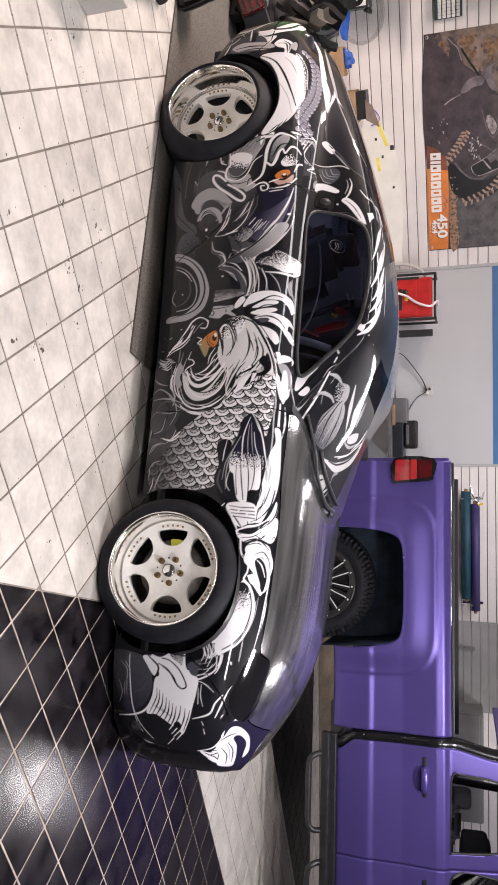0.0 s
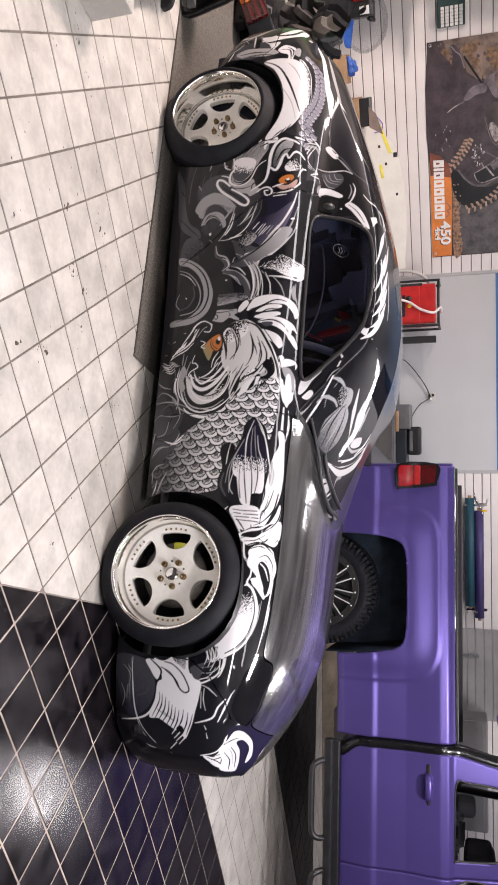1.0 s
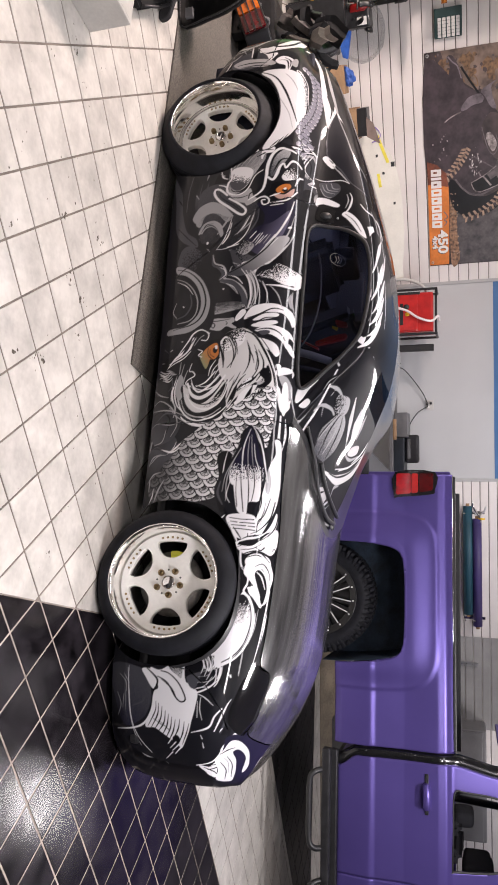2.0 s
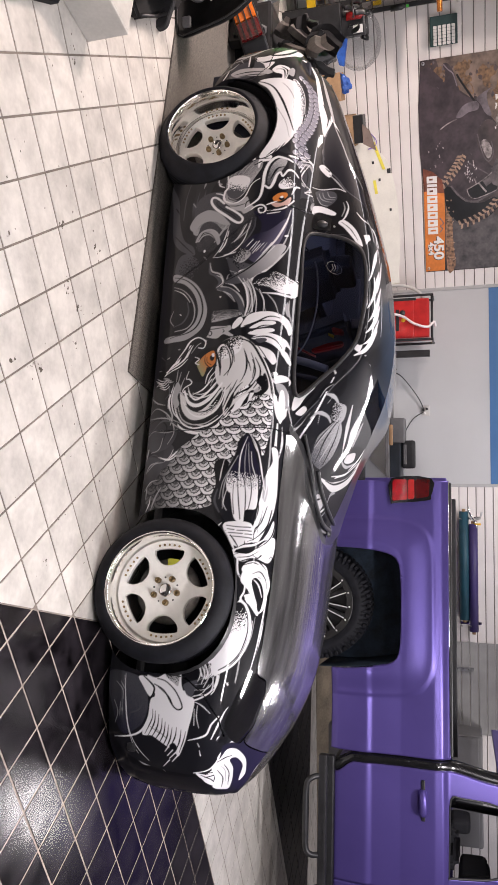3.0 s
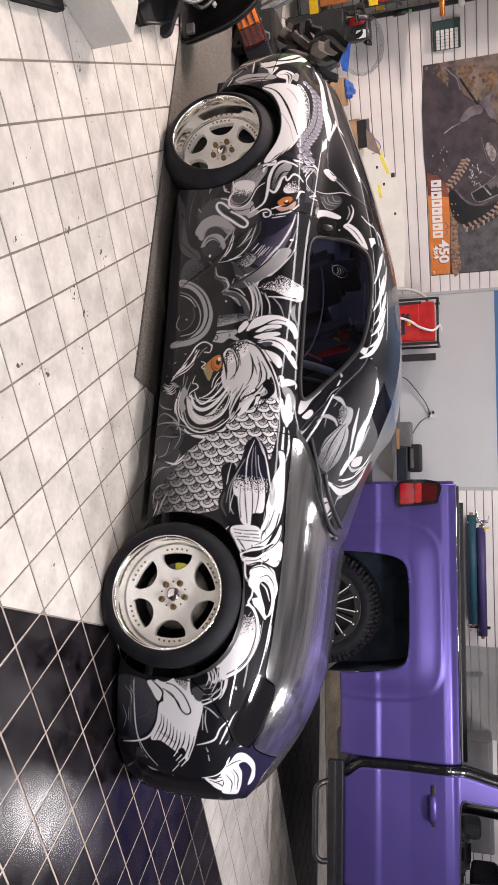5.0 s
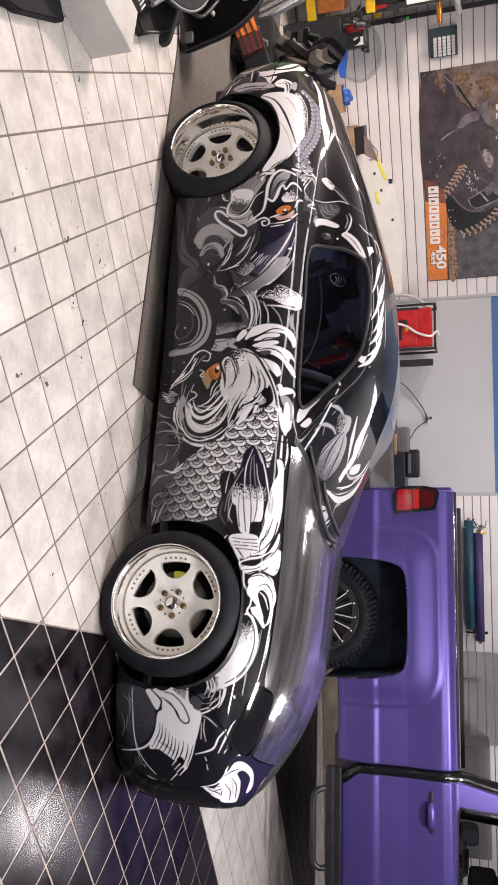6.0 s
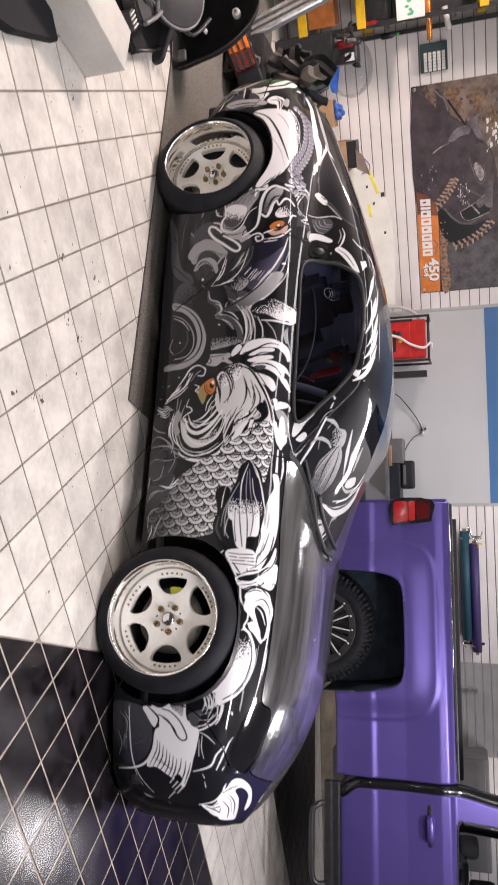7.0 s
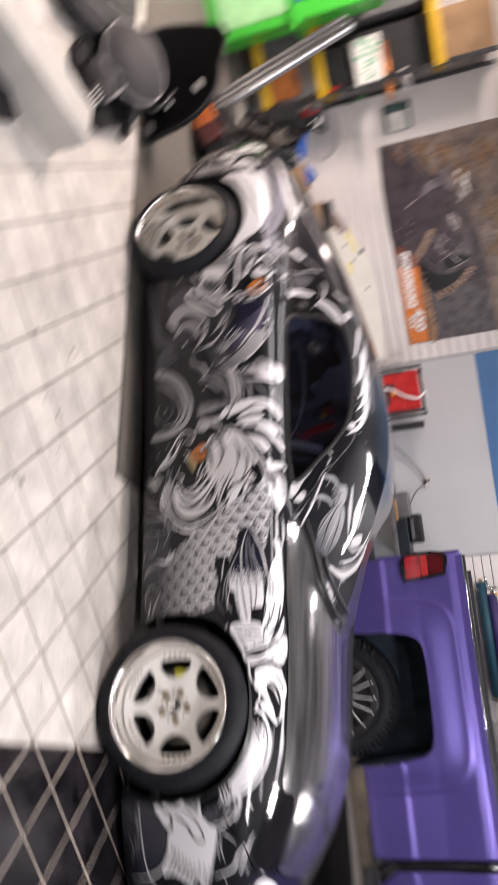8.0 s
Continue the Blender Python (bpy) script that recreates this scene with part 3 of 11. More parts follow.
def ground_art_b(c):
    c.blend(DARK, LIGHT, (2812, 278, 2844, 321, 2816, 392, 2800, 472, 2744, 453, 2732, 385, 2752, 315), (2840, 351, 2740, 373), 2)
    c.stroke(LIGHT, (2928, 537, 2912, 574, 2840, 608, 2780, 618), (1.5, 6.1, 1.5))
    c.stroke(MID, (2900, 578, 2872, 636, 2792, 661), (1.5, 6.1, 1.5))
    c.blend(MID, INK, (2904, 552, 2896, 590, 2780, 610, 2764, 575), (2900, 565, 2772, 592), 0)
    c.stroke(WHITE, (2468, 79, 2512, 120, 2548, 170, 2580, 199, 2628, 221, 2656, 246, 2656, 288), (4.6, 18.4, 9.2))
    c.stroke(LIGHT, (2456, 66, 2444, 112), (1.5, 9.2, 1.5))
    c.stroke(LIGHT, (2440, 83, 2436, 124), (1.5, 9.2, 1.5))
    c.stroke(LIGHT, (2428, 99, 2428, 136), (1.5, 9.2, 1.5))
    c.fill(WHITE, (2460, 641, 2488, 679, 2488, 733, 2460, 765, 2428, 743, 2432, 698, 2408, 664))
    c.stroke(INK, (2460, 641, 2488, 679, 2488, 733, 2460, 765, 2428, 743, 2432, 698, 2408, 664, 2460, 641), (4.8, 6.0, 4.8))
    c.fill(WHITE, (2396, 651, 2420, 689, 2408, 738, 2360, 761, 2340, 731, 2364, 687))
    c.stroke(INK, (2396, 651, 2420, 689, 2408, 738, 2360, 761, 2340, 731, 2364, 687, 2396, 651), (4.8, 6.0, 4.8))
    c.fill(WHITE, (2580, 391, 2632, 404, 2652, 446, 2636, 504, 2576, 548, 2504, 588, 2428, 636, 2372, 663, 2348, 629, 2392, 593, 2324, 562, 2264, 523, 2240, 481, 2204, 431, 2204, 366, 2232, 310, 2276, 262, 2336, 271, 2392, 317, 2468, 364, 2524, 377))
    c.stroke(INK, (2580, 391, 2632, 404, 2652, 446, 2636, 504, 2576, 548, 2504, 588, 2428, 636, 2372, 663, 2348, 629, 2392, 593, 2324, 562, 2264, 523, 2240, 481, 2204, 431, 2204, 366, 2232, 310, 2276, 262, 2336, 271, 2392, 317, 2468, 364, 2524, 377, 2580, 391), (5.9, 7.4, 5.9))
    c.stroke(INK, (2420, 574, 2348, 559, 2288, 520), (2.9, 14.7, 2.9))
    c.stroke(INK, (2360, 535, 2300, 512, 2256, 482), (2.9, 20.5, 2.9))
    c.stroke(INK, (2408, 144, 2348, 132, 2280, 147, 2204, 207, 2172, 288, 2196, 374, 2260, 425), (38.7, 41.7, 32.8))
    c.stroke(WHITE, (2408, 144, 2348, 132, 2280, 147, 2204, 207, 2172, 288, 2196, 374, 2260, 425), (11.9, 23.8, 11.9))
    c.stroke(INK, (2360, 123, 2284, 131, 2184, 203, 2152, 299, 2184, 389, 2256, 445), (20.8, 26.7, 17.8))
    c.stroke(WHITE, (2360, 123, 2284, 131, 2184, 203, 2152, 299, 2184, 389, 2256, 445), (5.9, 16.3, 4.5))
    c.stroke(INK, (2180, 345, 2204, 333, 2224, 322), (0.9, 3.8, 0.9))
    c.stroke(WHITE, (2284, 119, 2340, 119, 2364, 148, 2324, 172, 2280, 143), (3.0, 9.1, 3.0))
    c.stroke(LIGHT, (2400, 136, 2448, 157, 2484, 195), (3.0, 9.1, 3.0))
    c.stroke(LIGHT, (2248, 0, 2244, 69, 2220, 138, 2204, 195), (3.0, 12.1, 3.0))
    c.stroke(MID, (2356, 4, 2320, 33, 2300, 94), (3.1, 9.2, 3.1))
    c.stroke(MID, (2436, 99, 2372, 119, 2340, 95), (3.0, 9.1, 1.5))
    c.scales((2224, 415, 2268, 478, 2312, 529, 2360, 576, 2364, 654, 2292, 663, 2188, 657, 2060, 655, 2020, 627, 2104, 602, 2152, 533, 2068, 504, 1992, 463, 1904, 433, 1832, 417, 1796, 387, 1776, 302, 1764, 210, 1760, 99, 1808, 35, 1888, 39, 1952, 71, 2004, 135, 2060, 180, 2116, 257, 2176, 328))
    c.blend(INK, MID, (2092, 4, 2128, 101, 2076, 176, 1992, 150, 1968, 83, 1976, 8), (2120, 20, 1976, 150), 0)
    c.stroke(LIGHT, (2004, 4, 2092, 16, 2136, 36), (3.0, 9.1, 3.0))
    c.stroke(LIGHT, (1832, 31, 1932, 31, 2028, 52), (3.0, 11.9, 3.0))
    c.stroke(LIGHT, (1756, 69, 1832, 96, 1880, 124), (2.9, 11.7, 2.9))
    c.stroke(MID, (2144, 57, 2152, 105, 2172, 117), (3.0, 6.0, 3.0))
    c.stroke(WHITE, (2020, 147, 2044, 175, 2064, 196), (2.9, 8.8, 2.9))
    c.stroke(WHITE, (2036, 88, 2020, 151, 2040, 191), (3.0, 8.9, 3.0))
    c.fill(INK, (2148, 525, 2108, 563, 2036, 609, 1948, 644, 1880, 661, 1880, 626, 1952, 586, 1940, 514, 1884, 463, 1772, 462, 1744, 437, 1828, 424, 1944, 459, 2040, 494))
    c.stroke(WHITE, (2132, 556, 2068, 592, 1980, 635, 1884, 661), (2.9, 8.6, 2.9))
    c.stroke(LIGHT, (1744, 445, 1824, 435, 1904, 453), (1.4, 5.7, 1.4))
    c.fill(WHITE, (1780, 616, 1864, 640, 1928, 681, 1904, 718, 1812, 727, 1724, 721, 1644, 702, 1596, 644, 1564, 591, 1576, 539, 1624, 581, 1684, 605, 1724, 592))
    c.stroke(INK, (1780, 616, 1864, 640, 1928, 681, 1904, 718, 1812, 727, 1724, 721, 1644, 702, 1596, 644, 1564, 591, 1576, 539, 1624, 581, 1684, 605, 1724, 592, 1780, 616), (5.7, 7.1, 5.7))
    c.fill(WHITE, (1712, 462, 1724, 558, 1688, 598, 1624, 588, 1584, 543, 1648, 491))
    c.stroke(INK, (1696, 469, 1720, 577), (2.0, 4.5, 1.4))
    c.stroke(INK, (1684, 476, 1704, 579), (2.0, 4.5, 1.4))
    c.stroke(INK, (1672, 480, 1692, 575), (2.0, 4.5, 1.4))
    c.stroke(INK, (1660, 487, 1680, 575), (2.0, 4.5, 1.4))
    c.stroke(INK, (1648, 491, 1664, 578), (2.0, 4.5, 1.4))
    c.stroke(WHITE, (1692, 431, 1716, 451), (2.8, 5.6, 2.8))
    c.fill(WHITE, (1496, 580, 1528, 614, 1512, 659, 1496, 716, 1544, 741, 1580, 708, 1600, 671, 1640, 742, 1576, 778, 1464, 774, 1356, 766, 1244, 729, 1332, 725, 1412, 732, 1468, 693, 1476, 651, 1444, 647, 1388, 679, 1324, 709, 1348, 662, 1372, 648, 1396, 616, 1408, 639, 1428, 651, 1456, 625))
    c.stroke(INK, (1496, 580, 1528, 614, 1512, 659, 1496, 716, 1544, 741, 1580, 708, 1600, 671, 1640, 742, 1576, 778, 1464, 774, 1356, 766, 1244, 729, 1332, 725, 1412, 732, 1468, 693, 1476, 651, 1444, 647, 1388, 679, 1324, 709, 1348, 662, 1372, 648, 1396, 616, 1408, 639, 1428, 651, 1456, 625, 1496, 580), (3.3, 4.2, 3.3))
    c.stroke(WHITE, (1572, 546, 1508, 561, 1472, 599, 1420, 616, 1380, 607, 1308, 652, 1248, 675, 1176, 668, 1108, 627, 1076, 568, 1044, 527, 1012, 507), (5.5, 16.4, 10.9))
    c.blend(INK, WHITE, (1208, 531, 1272, 539, 1344, 598, 1292, 644, 1236, 666, 1176, 650, 1124, 611, 1076, 558, 1048, 517, 1024, 502, 1048, 485, 1148, 519), (1312, 541, 1220, 580), 2)
    c.fill(WHITE, (1136, 518, 1220, 569, 1240, 663, 1180, 654, 1124, 611, 1076, 558, 1044, 513, 1052, 489))
    c.blend(DARK, INK, (1000, 4, 1016, 205, 844, 239, 636, 89, 744, 3), (1004, 4, 704, 144), 0)
    c.fill(INK, (1056, 393, 1068, 567, 1004, 686, 828, 642, 620, 535, 572, 383, 676, 387, 916, 451))
    c.blend(LIGHT, WHITE, (1048, 310, 1080, 378, 980, 396, 964, 352), (1060, 315, 984, 386), 2)
    c.fill(LIGHT, (1020, 180, 992, 227, 948, 263, 920, 253, 944, 219, 980, 194))
    c.stroke(INK, (1020, 180, 992, 227, 948, 263, 920, 253, 944, 219, 980, 194, 1020, 180), (4.4, 5.5, 4.4))
    c.stroke(LIGHT, (728, 21, 744, 148, 776, 207, 832, 237, 884, 251), (2.8, 13.8, 5.5))
    c.fill(INK, (1080, 400, 1084, 440, 1044, 452, 996, 437, 976, 402))
    c.stroke(WHITE, (1108, 468, 1056, 479, 1000, 459, 956, 419), (2.7, 8.1, 1.4))
    c.stroke(WHITE, (1112, 486, 1056, 494, 1004, 474, 956, 433), (2.7, 8.1, 1.3))


def ground_art_c(c):
    c.stroke(WHITE, (1112, 501, 1060, 512, 1004, 491, 956, 446), (2.7, 8.1, 1.3))
    c.stroke(WHITE, (1112, 519, 1060, 530, 1008, 506, 960, 465), (2.7, 8.1, 1.3))
    c.stroke(WHITE, (1116, 538, 1060, 548, 1008, 520, 960, 478), (2.7, 8.1, 1.3))
    c.stroke(WHITE, (1076, 547, 1012, 542, 956, 505, 924, 439), (2.7, 10.8, 2.7))
    c.stroke(WHITE, (892, 581, 852, 561), (2.7, 8.1, 2.7))
    c.fill(VIOLET, (576, 539, 696, 629, 764, 761, 684, 1032, 656, 1175, 504, 1003, 304, 721, 344, 566))
    c.fill(WHITE, (588, 466, 668, 546, 728, 633, 756, 688, 720, 732, 680, 677, 636, 758, 604, 675, 532, 756, 456, 672, 360, 579, 408, 499, 500, 477))
    c.stroke(INK, (588, 466, 668, 546, 728, 633, 756, 688, 720, 732, 680, 677, 636, 758, 604, 675, 532, 756, 456, 672, 360, 579, 408, 499, 500, 477, 588, 466), (4.6, 5.7, 4.6))
    c.stroke(INK, (544, 489, 500, 550, 412, 571), (1.4, 7.2, 1.4))
    c.fill(WHITE, (644, 1163, 580, 1073, 476, 952, 424, 887, 576, 1011))
    c.stroke(INK, (644, 1163, 580, 1073, 476, 952, 424, 887, 576, 1011, 644, 1163), (3.8, 4.8, 3.8))
    c.stroke(WHITE, (576, 358, 560, 419, 612, 482, 680, 544, 732, 573), (2.7, 6.9, 2.7))
    c.fill(DARK, (660, 0, 612, 176, 568, 355, 492, 325, 548, 152))
    c.fill(WHITE, (3428, 992, 3452, 1044, 3392, 1086, 3264, 1130, 3124, 1148, 3004, 1135, 2936, 1103, 2908, 1145, 2812, 1115, 2728, 1089, 2676, 1046, 2660, 1131, 2756, 1232, 2880, 1241, 3048, 1254, 3180, 1240, 3304, 1194, 3388, 1144, 3444, 1088))
    c.stroke(INK, (3428, 992, 3452, 1044, 3392, 1086, 3264, 1130, 3124, 1148, 3004, 1135, 2936, 1103, 2908, 1145, 2812, 1115, 2728, 1089, 2676, 1046, 2660, 1131, 2756, 1232, 2880, 1241, 3048, 1254, 3180, 1240, 3304, 1194, 3388, 1144, 3444, 1088, 3428, 992), (3.8, 4.8, 3.8))
    c.stroke(INK, (3240, 1118, 3184, 1166, 3108, 1139), (3.2, 16.0, 3.2))
    c.stroke(INK, (2976, 1120, 2980, 1179, 3032, 1215), (3.2, 15.8, 3.2))
    c.fill(INK, (2868, 1100, 2908, 1145, 2900, 1210, 2852, 1152))
    c.fill(INK, (2704, 1072, 2784, 1102, 2824, 1171, 2776, 1168, 2716, 1117))
    c.stroke(WHITE, (3440, 1246, 3364, 1299, 3200, 1330, 3028, 1340, 2844, 1353), (3.3, 13.2, 6.6))
    c.stroke(WHITE, (3512, 1229, 3432, 1280, 3320, 1288), (3.3, 13.4, 3.3))
    c.stroke(WHITE, (2704, 753, 2668, 784, 2636, 812, 2676, 831), (3.1, 12.3, 6.1))
    c.stroke(WHITE, (2788, 745, 2752, 764, 2704, 761), (3.1, 15.4, 3.1))
    c.fill(DARK, (2192, 767, 2500, 975, 2496, 1097, 2388, 1336, 2320, 1559, 2184, 1520, 1940, 1467, 1816, 1235, 1904, 910, 2044, 794))
    c.blend(INK, DARK, (2192, 772, 2492, 971, 2480, 1050, 2268, 912, 2116, 854, 2052, 826), (2184, 806, 2448, 1008), 0)
    c.blend(INK, MID, (2356, 1085, 2160, 916, 2032, 910, 2060, 1042, 2188, 1156, 2344, 1225, 2408, 1131), (2344, 1179, 2080, 941), 1)
    c.stroke(MID, (2056, 1084, 2056, 1225, 2112, 1402, 2216, 1519, 2288, 1546), (6.7, 30.1, 6.7))
    c.fill(LIGHT, (1936, 1019, 1972, 1088, 1964, 1162, 1916, 1144, 1868, 1114, 1888, 1034))
    c.stroke(INK, (1936, 1019, 1972, 1088, 1964, 1162, 1916, 1144, 1868, 1114, 1888, 1034, 1936, 1019), (3.8, 4.7, 3.8))
    c.stroke(WHITE, (1844, 1108, 1908, 1173, 1940, 1198), (3.2, 9.6, 3.2))
    c.stroke(LIGHT, (1828, 1122, 1836, 1384, 1848, 1464), (6.6, 16.5, 6.6))
    c.fill(INK, (3268, 805, 3376, 812, 3444, 884, 3444, 960, 3404, 1013, 3340, 1062, 3324, 970, 3304, 889))
    c.stroke(MID, (3328, 874, 3380, 877, 3420, 899, 3416, 927, 3360, 938, 3332, 920), (3.2, 6.5, 3.2))
    c.stroke(MID, (3292, 829, 3320, 945, 3332, 1058), (1.6, 4.8, 1.6))
    c.stroke(INK, (2180, 754, 2276, 828, 2396, 917, 2512, 1019, 2612, 1086, 2688, 1190), (36.5, 48.7, 48.7, 36.5))
    c.stroke(MID, (2212, 773, 2340, 866, 2480, 986, 2612, 1086), (3.0, 7.6, 3.0))
    c.stroke(LIGHT, (2320, 771, 2452, 876, 2560, 967), (1.5, 6.1, 1.5))
    c.fill(WHITE, (2320, 781, 2400, 792, 2448, 840, 2452, 881, 2396, 840, 2344, 811))
    c.fill(WHITE, (2308, 796, 2348, 833, 2332, 850, 2300, 825))
    c.stroke(INK, (2292, 780, 2372, 842, 2436, 885), (3.0, 9.0, 3.0))
    c.stroke(WHITE, (2552, 962, 2528, 980, 2520, 1012), (6.1, 12.2, 3.1))
    c.stroke(WHITE, (2668, 1069, 2664, 1155, 2720, 1211), (3.1, 15.5, 6.2))
    c.fill(INK, (1012, 4, 1028, 202, 1060, 394, 1084, 447, 1072, 575, 852, 581, 716, 588, 580, 483, 532, 340, 564, 158, 656, 37, 796, 3))
    c.blend(DARK, INK, (1000, 4, 1008, 112, 836, 125, 740, 24, 824, 3), (980, 17, 784, 118), 0)
    c.stroke(LIGHT, (604, 161, 600, 236, 560, 270), (1.4, 5.6, 1.4))
    c.fill(LIGHT, (620, 156, 616, 201, 592, 226, 588, 175))
    c.fill(INK, (1064, 391, 1084, 436, 1044, 449, 1004, 435, 984, 404))
    c.stroke(WHITE, (1084, 440, 1016, 462, 964, 414), (1.1, 7.0, 1.1))
    c.stroke(WHITE, (1088, 455, 1028, 478, 976, 433), (1.1, 7.0, 1.1))
    c.stroke(WHITE, (1092, 470, 1036, 490, 988, 450), (1.1, 7.0, 1.1))
    c.stroke(WHITE, (1096, 485, 1044, 502, 1004, 470), (1.1, 7.0, 1.1))
    c.stroke(WHITE, (1100, 500, 1056, 519, 1016, 487), (1.1, 7.0, 1.1))
    c.stroke(WHITE, (1104, 511, 1064, 534, 1028, 507), (1.1, 7.0, 1.1))
    c.stroke(WHITE, (1108, 526, 1072, 546, 1040, 523), (1.1, 7.0, 1.1))
    c.stroke(WHITE, (1092, 564, 1044, 552, 992, 538, 952, 497, 928, 447), (5.4, 13.5, 8.1))
    c.stroke(WHITE, (1052, 554, 1004, 547, 972, 533), (2.7, 8.1, 2.7))
    c.blend(MID, INK, (760, 452, 792, 509, 852, 561, 796, 573, 724, 527, 696, 472, 724, 450), (852, 561, 696, 467), 0)
    c.stroke(WHITE, (732, 512, 756, 536, 780, 561), (2.7, 10.8, 2.7))
    c.stroke(WHITE, (1016, 592, 1008, 598), (4.1, 6.8))
    c.stroke(WHITE, (568, 355, 560, 409, 596, 467, 676, 537, 740, 590), (2.8, 8.3, 2.8))


def ground_art_d(c):
    c.stroke(WHITE, (572, 458, 624, 565, 684, 621), (1.4, 6.9, 1.4))
    c.fill(VIOLET, (560, 539, 656, 603, 752, 744, 680, 999, 652, 1171, 504, 1003, 332, 760, 320, 550, 448, 534))
    c.fill(WHITE, (716, 599, 744, 624, 764, 677, 728, 723, 712, 686, 684, 621))
    c.stroke(INK, (716, 599, 744, 624, 764, 677, 728, 723, 712, 686, 684, 621, 716, 599), (2.2, 2.8, 2.2))
    c.fill(WHITE, (580, 496, 652, 585, 688, 653, 668, 712, 640, 652, 636, 734, 600, 694, 600, 632, 568, 728, 472, 748, 380, 666, 344, 566, 452, 561, 508, 630, 552, 569, 508, 502))
    c.stroke(INK, (580, 496, 652, 585, 688, 653, 668, 712, 640, 652, 636, 734, 600, 694, 600, 632, 568, 728, 472, 748, 380, 666, 344, 566, 452, 561, 508, 630, 552, 569, 508, 502, 580, 496), (3.7, 4.6, 3.7))
    c.fill(WHITE, (644, 1163, 584, 1097, 480, 974, 428, 893, 576, 1011, 620, 1118))
    c.stroke(INK, (644, 1163, 584, 1097, 480, 974, 428, 893, 576, 1011, 620, 1118, 644, 1163), (3.1, 3.8, 3.1))
    c.fill(WHITE, (548, 442, 560, 501, 504, 539, 460, 460, 504, 428))
    c.stroke(INK, (548, 442, 560, 501, 504, 539, 460, 460, 504, 428, 548, 442), (2.7, 3.4, 2.7))
    c.stroke(INK, (536, 447, 524, 452, 508, 454), (1.1, 4.5, 1.1))
    c.stroke(INK, (536, 459, 520, 465, 492, 465), (1.1, 4.5, 1.1))
    c.stroke(INK, (536, 481, 512, 487, 480, 490), (1.1, 4.5, 1.1))
    c.stroke(INK, (532, 509, 500, 511, 468, 514), (1.1, 4.5, 1.1))
    c.fill(INK, (1472, 803, 1360, 766, 1232, 746, 1080, 734, 1080, 703, 1156, 702, 1240, 722, 1388, 752, 1508, 768))
    c.stroke(WHITE, (1360, 757, 1248, 751, 1176, 741, 1108, 726), (2.8, 13.9, 2.8))
    c.stroke(INK, (1692, 473, 1700, 522, 1712, 572), (1.1, 4.5, 2.2))
    c.stroke(INK, (1680, 473, 1688, 522, 1700, 575), (1.1, 4.5, 2.2))
    c.stroke(INK, (1668, 476, 1676, 525, 1688, 579), (1.1, 4.5, 2.2))
    c.stroke(INK, (1656, 476, 1664, 529, 1676, 582), (1.1, 4.5, 2.2))
    c.stroke(INK, (1644, 479, 1656, 532, 1664, 585), (1.1, 4.5, 2.2))
    c.stroke(INK, (1724, 463, 1744, 479, 1732, 509, 1712, 531), (5.6, 16.8, 5.6))
    c.stroke(WHITE, (1592, 527, 1604, 558, 1628, 603, 1672, 650, 1728, 676), (5.6, 16.8, 5.6))
    c.stroke(INK, (1620, 663, 1640, 709, 1636, 750), (2.3, 7.1, 2.3))
    c.fill(WHITE, (2376, 655, 2408, 693, 2400, 734, 2344, 752, 2284, 749, 2244, 714, 2264, 682))
    c.stroke(INK, (2376, 655, 2408, 693, 2400, 734, 2344, 752, 2284, 749, 2244, 714, 2264, 682, 2376, 655), (2.9, 3.6, 2.9))
    c.fill(INK, (2372, 683, 2384, 700, 2348, 707, 2340, 690))
    c.stroke(INK, (2312, 738, 2328, 743, 2340, 752), (1.2, 6.0, 1.2))
    c.stroke(INK, (2284, 749, 2304, 750, 2316, 755), (1.2, 6.0, 1.2))
    c.stroke(WHITE, (2224, 696, 2112, 692, 1988, 684, 1876, 680), (8.7, 17.4, 11.6))
    c.stroke(WHITE, (2216, 724, 2140, 730, 2060, 715), (2.9, 14.7, 2.9))
    c.stroke(INK, (2188, 698, 2200, 719, 2216, 736), (1.5, 5.9, 1.5))
    c.stroke(INK, (2152, 699, 2168, 717, 2184, 734), (1.5, 5.9, 1.5))
    c.stroke(INK, (2120, 700, 2136, 714, 2152, 731), (1.5, 5.9, 1.5))
    c.stroke(INK, (2088, 697, 2104, 715, 2120, 728), (1.5, 5.9, 1.5))
    c.stroke(INK, (2056, 698, 2072, 712, 2088, 725), (1.5, 5.8, 1.5))
    c.stroke(INK, (2024, 699, 2040, 713, 2056, 726), (1.5, 5.8, 1.5))
    c.stroke(INK, (1992, 696, 2008, 709, 2024, 723), (1.5, 5.8, 1.5))
    c.fill(INK, (2020, 627, 2112, 643, 2160, 659, 2064, 663, 1980, 655, 1952, 676, 1964, 650))
    c.stroke(INK, (2272, 523, 2296, 541, 2332, 550), (1.5, 8.8, 1.5))
    c.stroke(INK, (2292, 545, 2320, 562, 2352, 567), (1.5, 8.8, 1.5))
    c.stroke(INK, (2312, 566, 2340, 579, 2376, 585), (1.5, 8.8, 1.5))
    c.stroke(INK, (2332, 579, 2364, 601, 2400, 602), (1.5, 8.8, 1.5))
    c.stroke(INK, (2352, 604, 2388, 622, 2424, 623), (1.5, 8.8, 1.5))
    c.stroke(INK, (2476, 554, 2400, 577, 2360, 568), (1.8, 10.3, 1.8))
    c.blend(INK, WHITE, (2464, 558, 2420, 607, 2368, 621, 2356, 584, 2388, 569), (2388, 593, 2448, 566), 2)
    c.stroke(INK, (1940, 616, 2024, 592, 2112, 567), (1.7, 9.8, 1.7))
    c.stroke(WHITE, (2072, 400, 2096, 429, 2120, 455), (0.9, 4.3, 0.9))
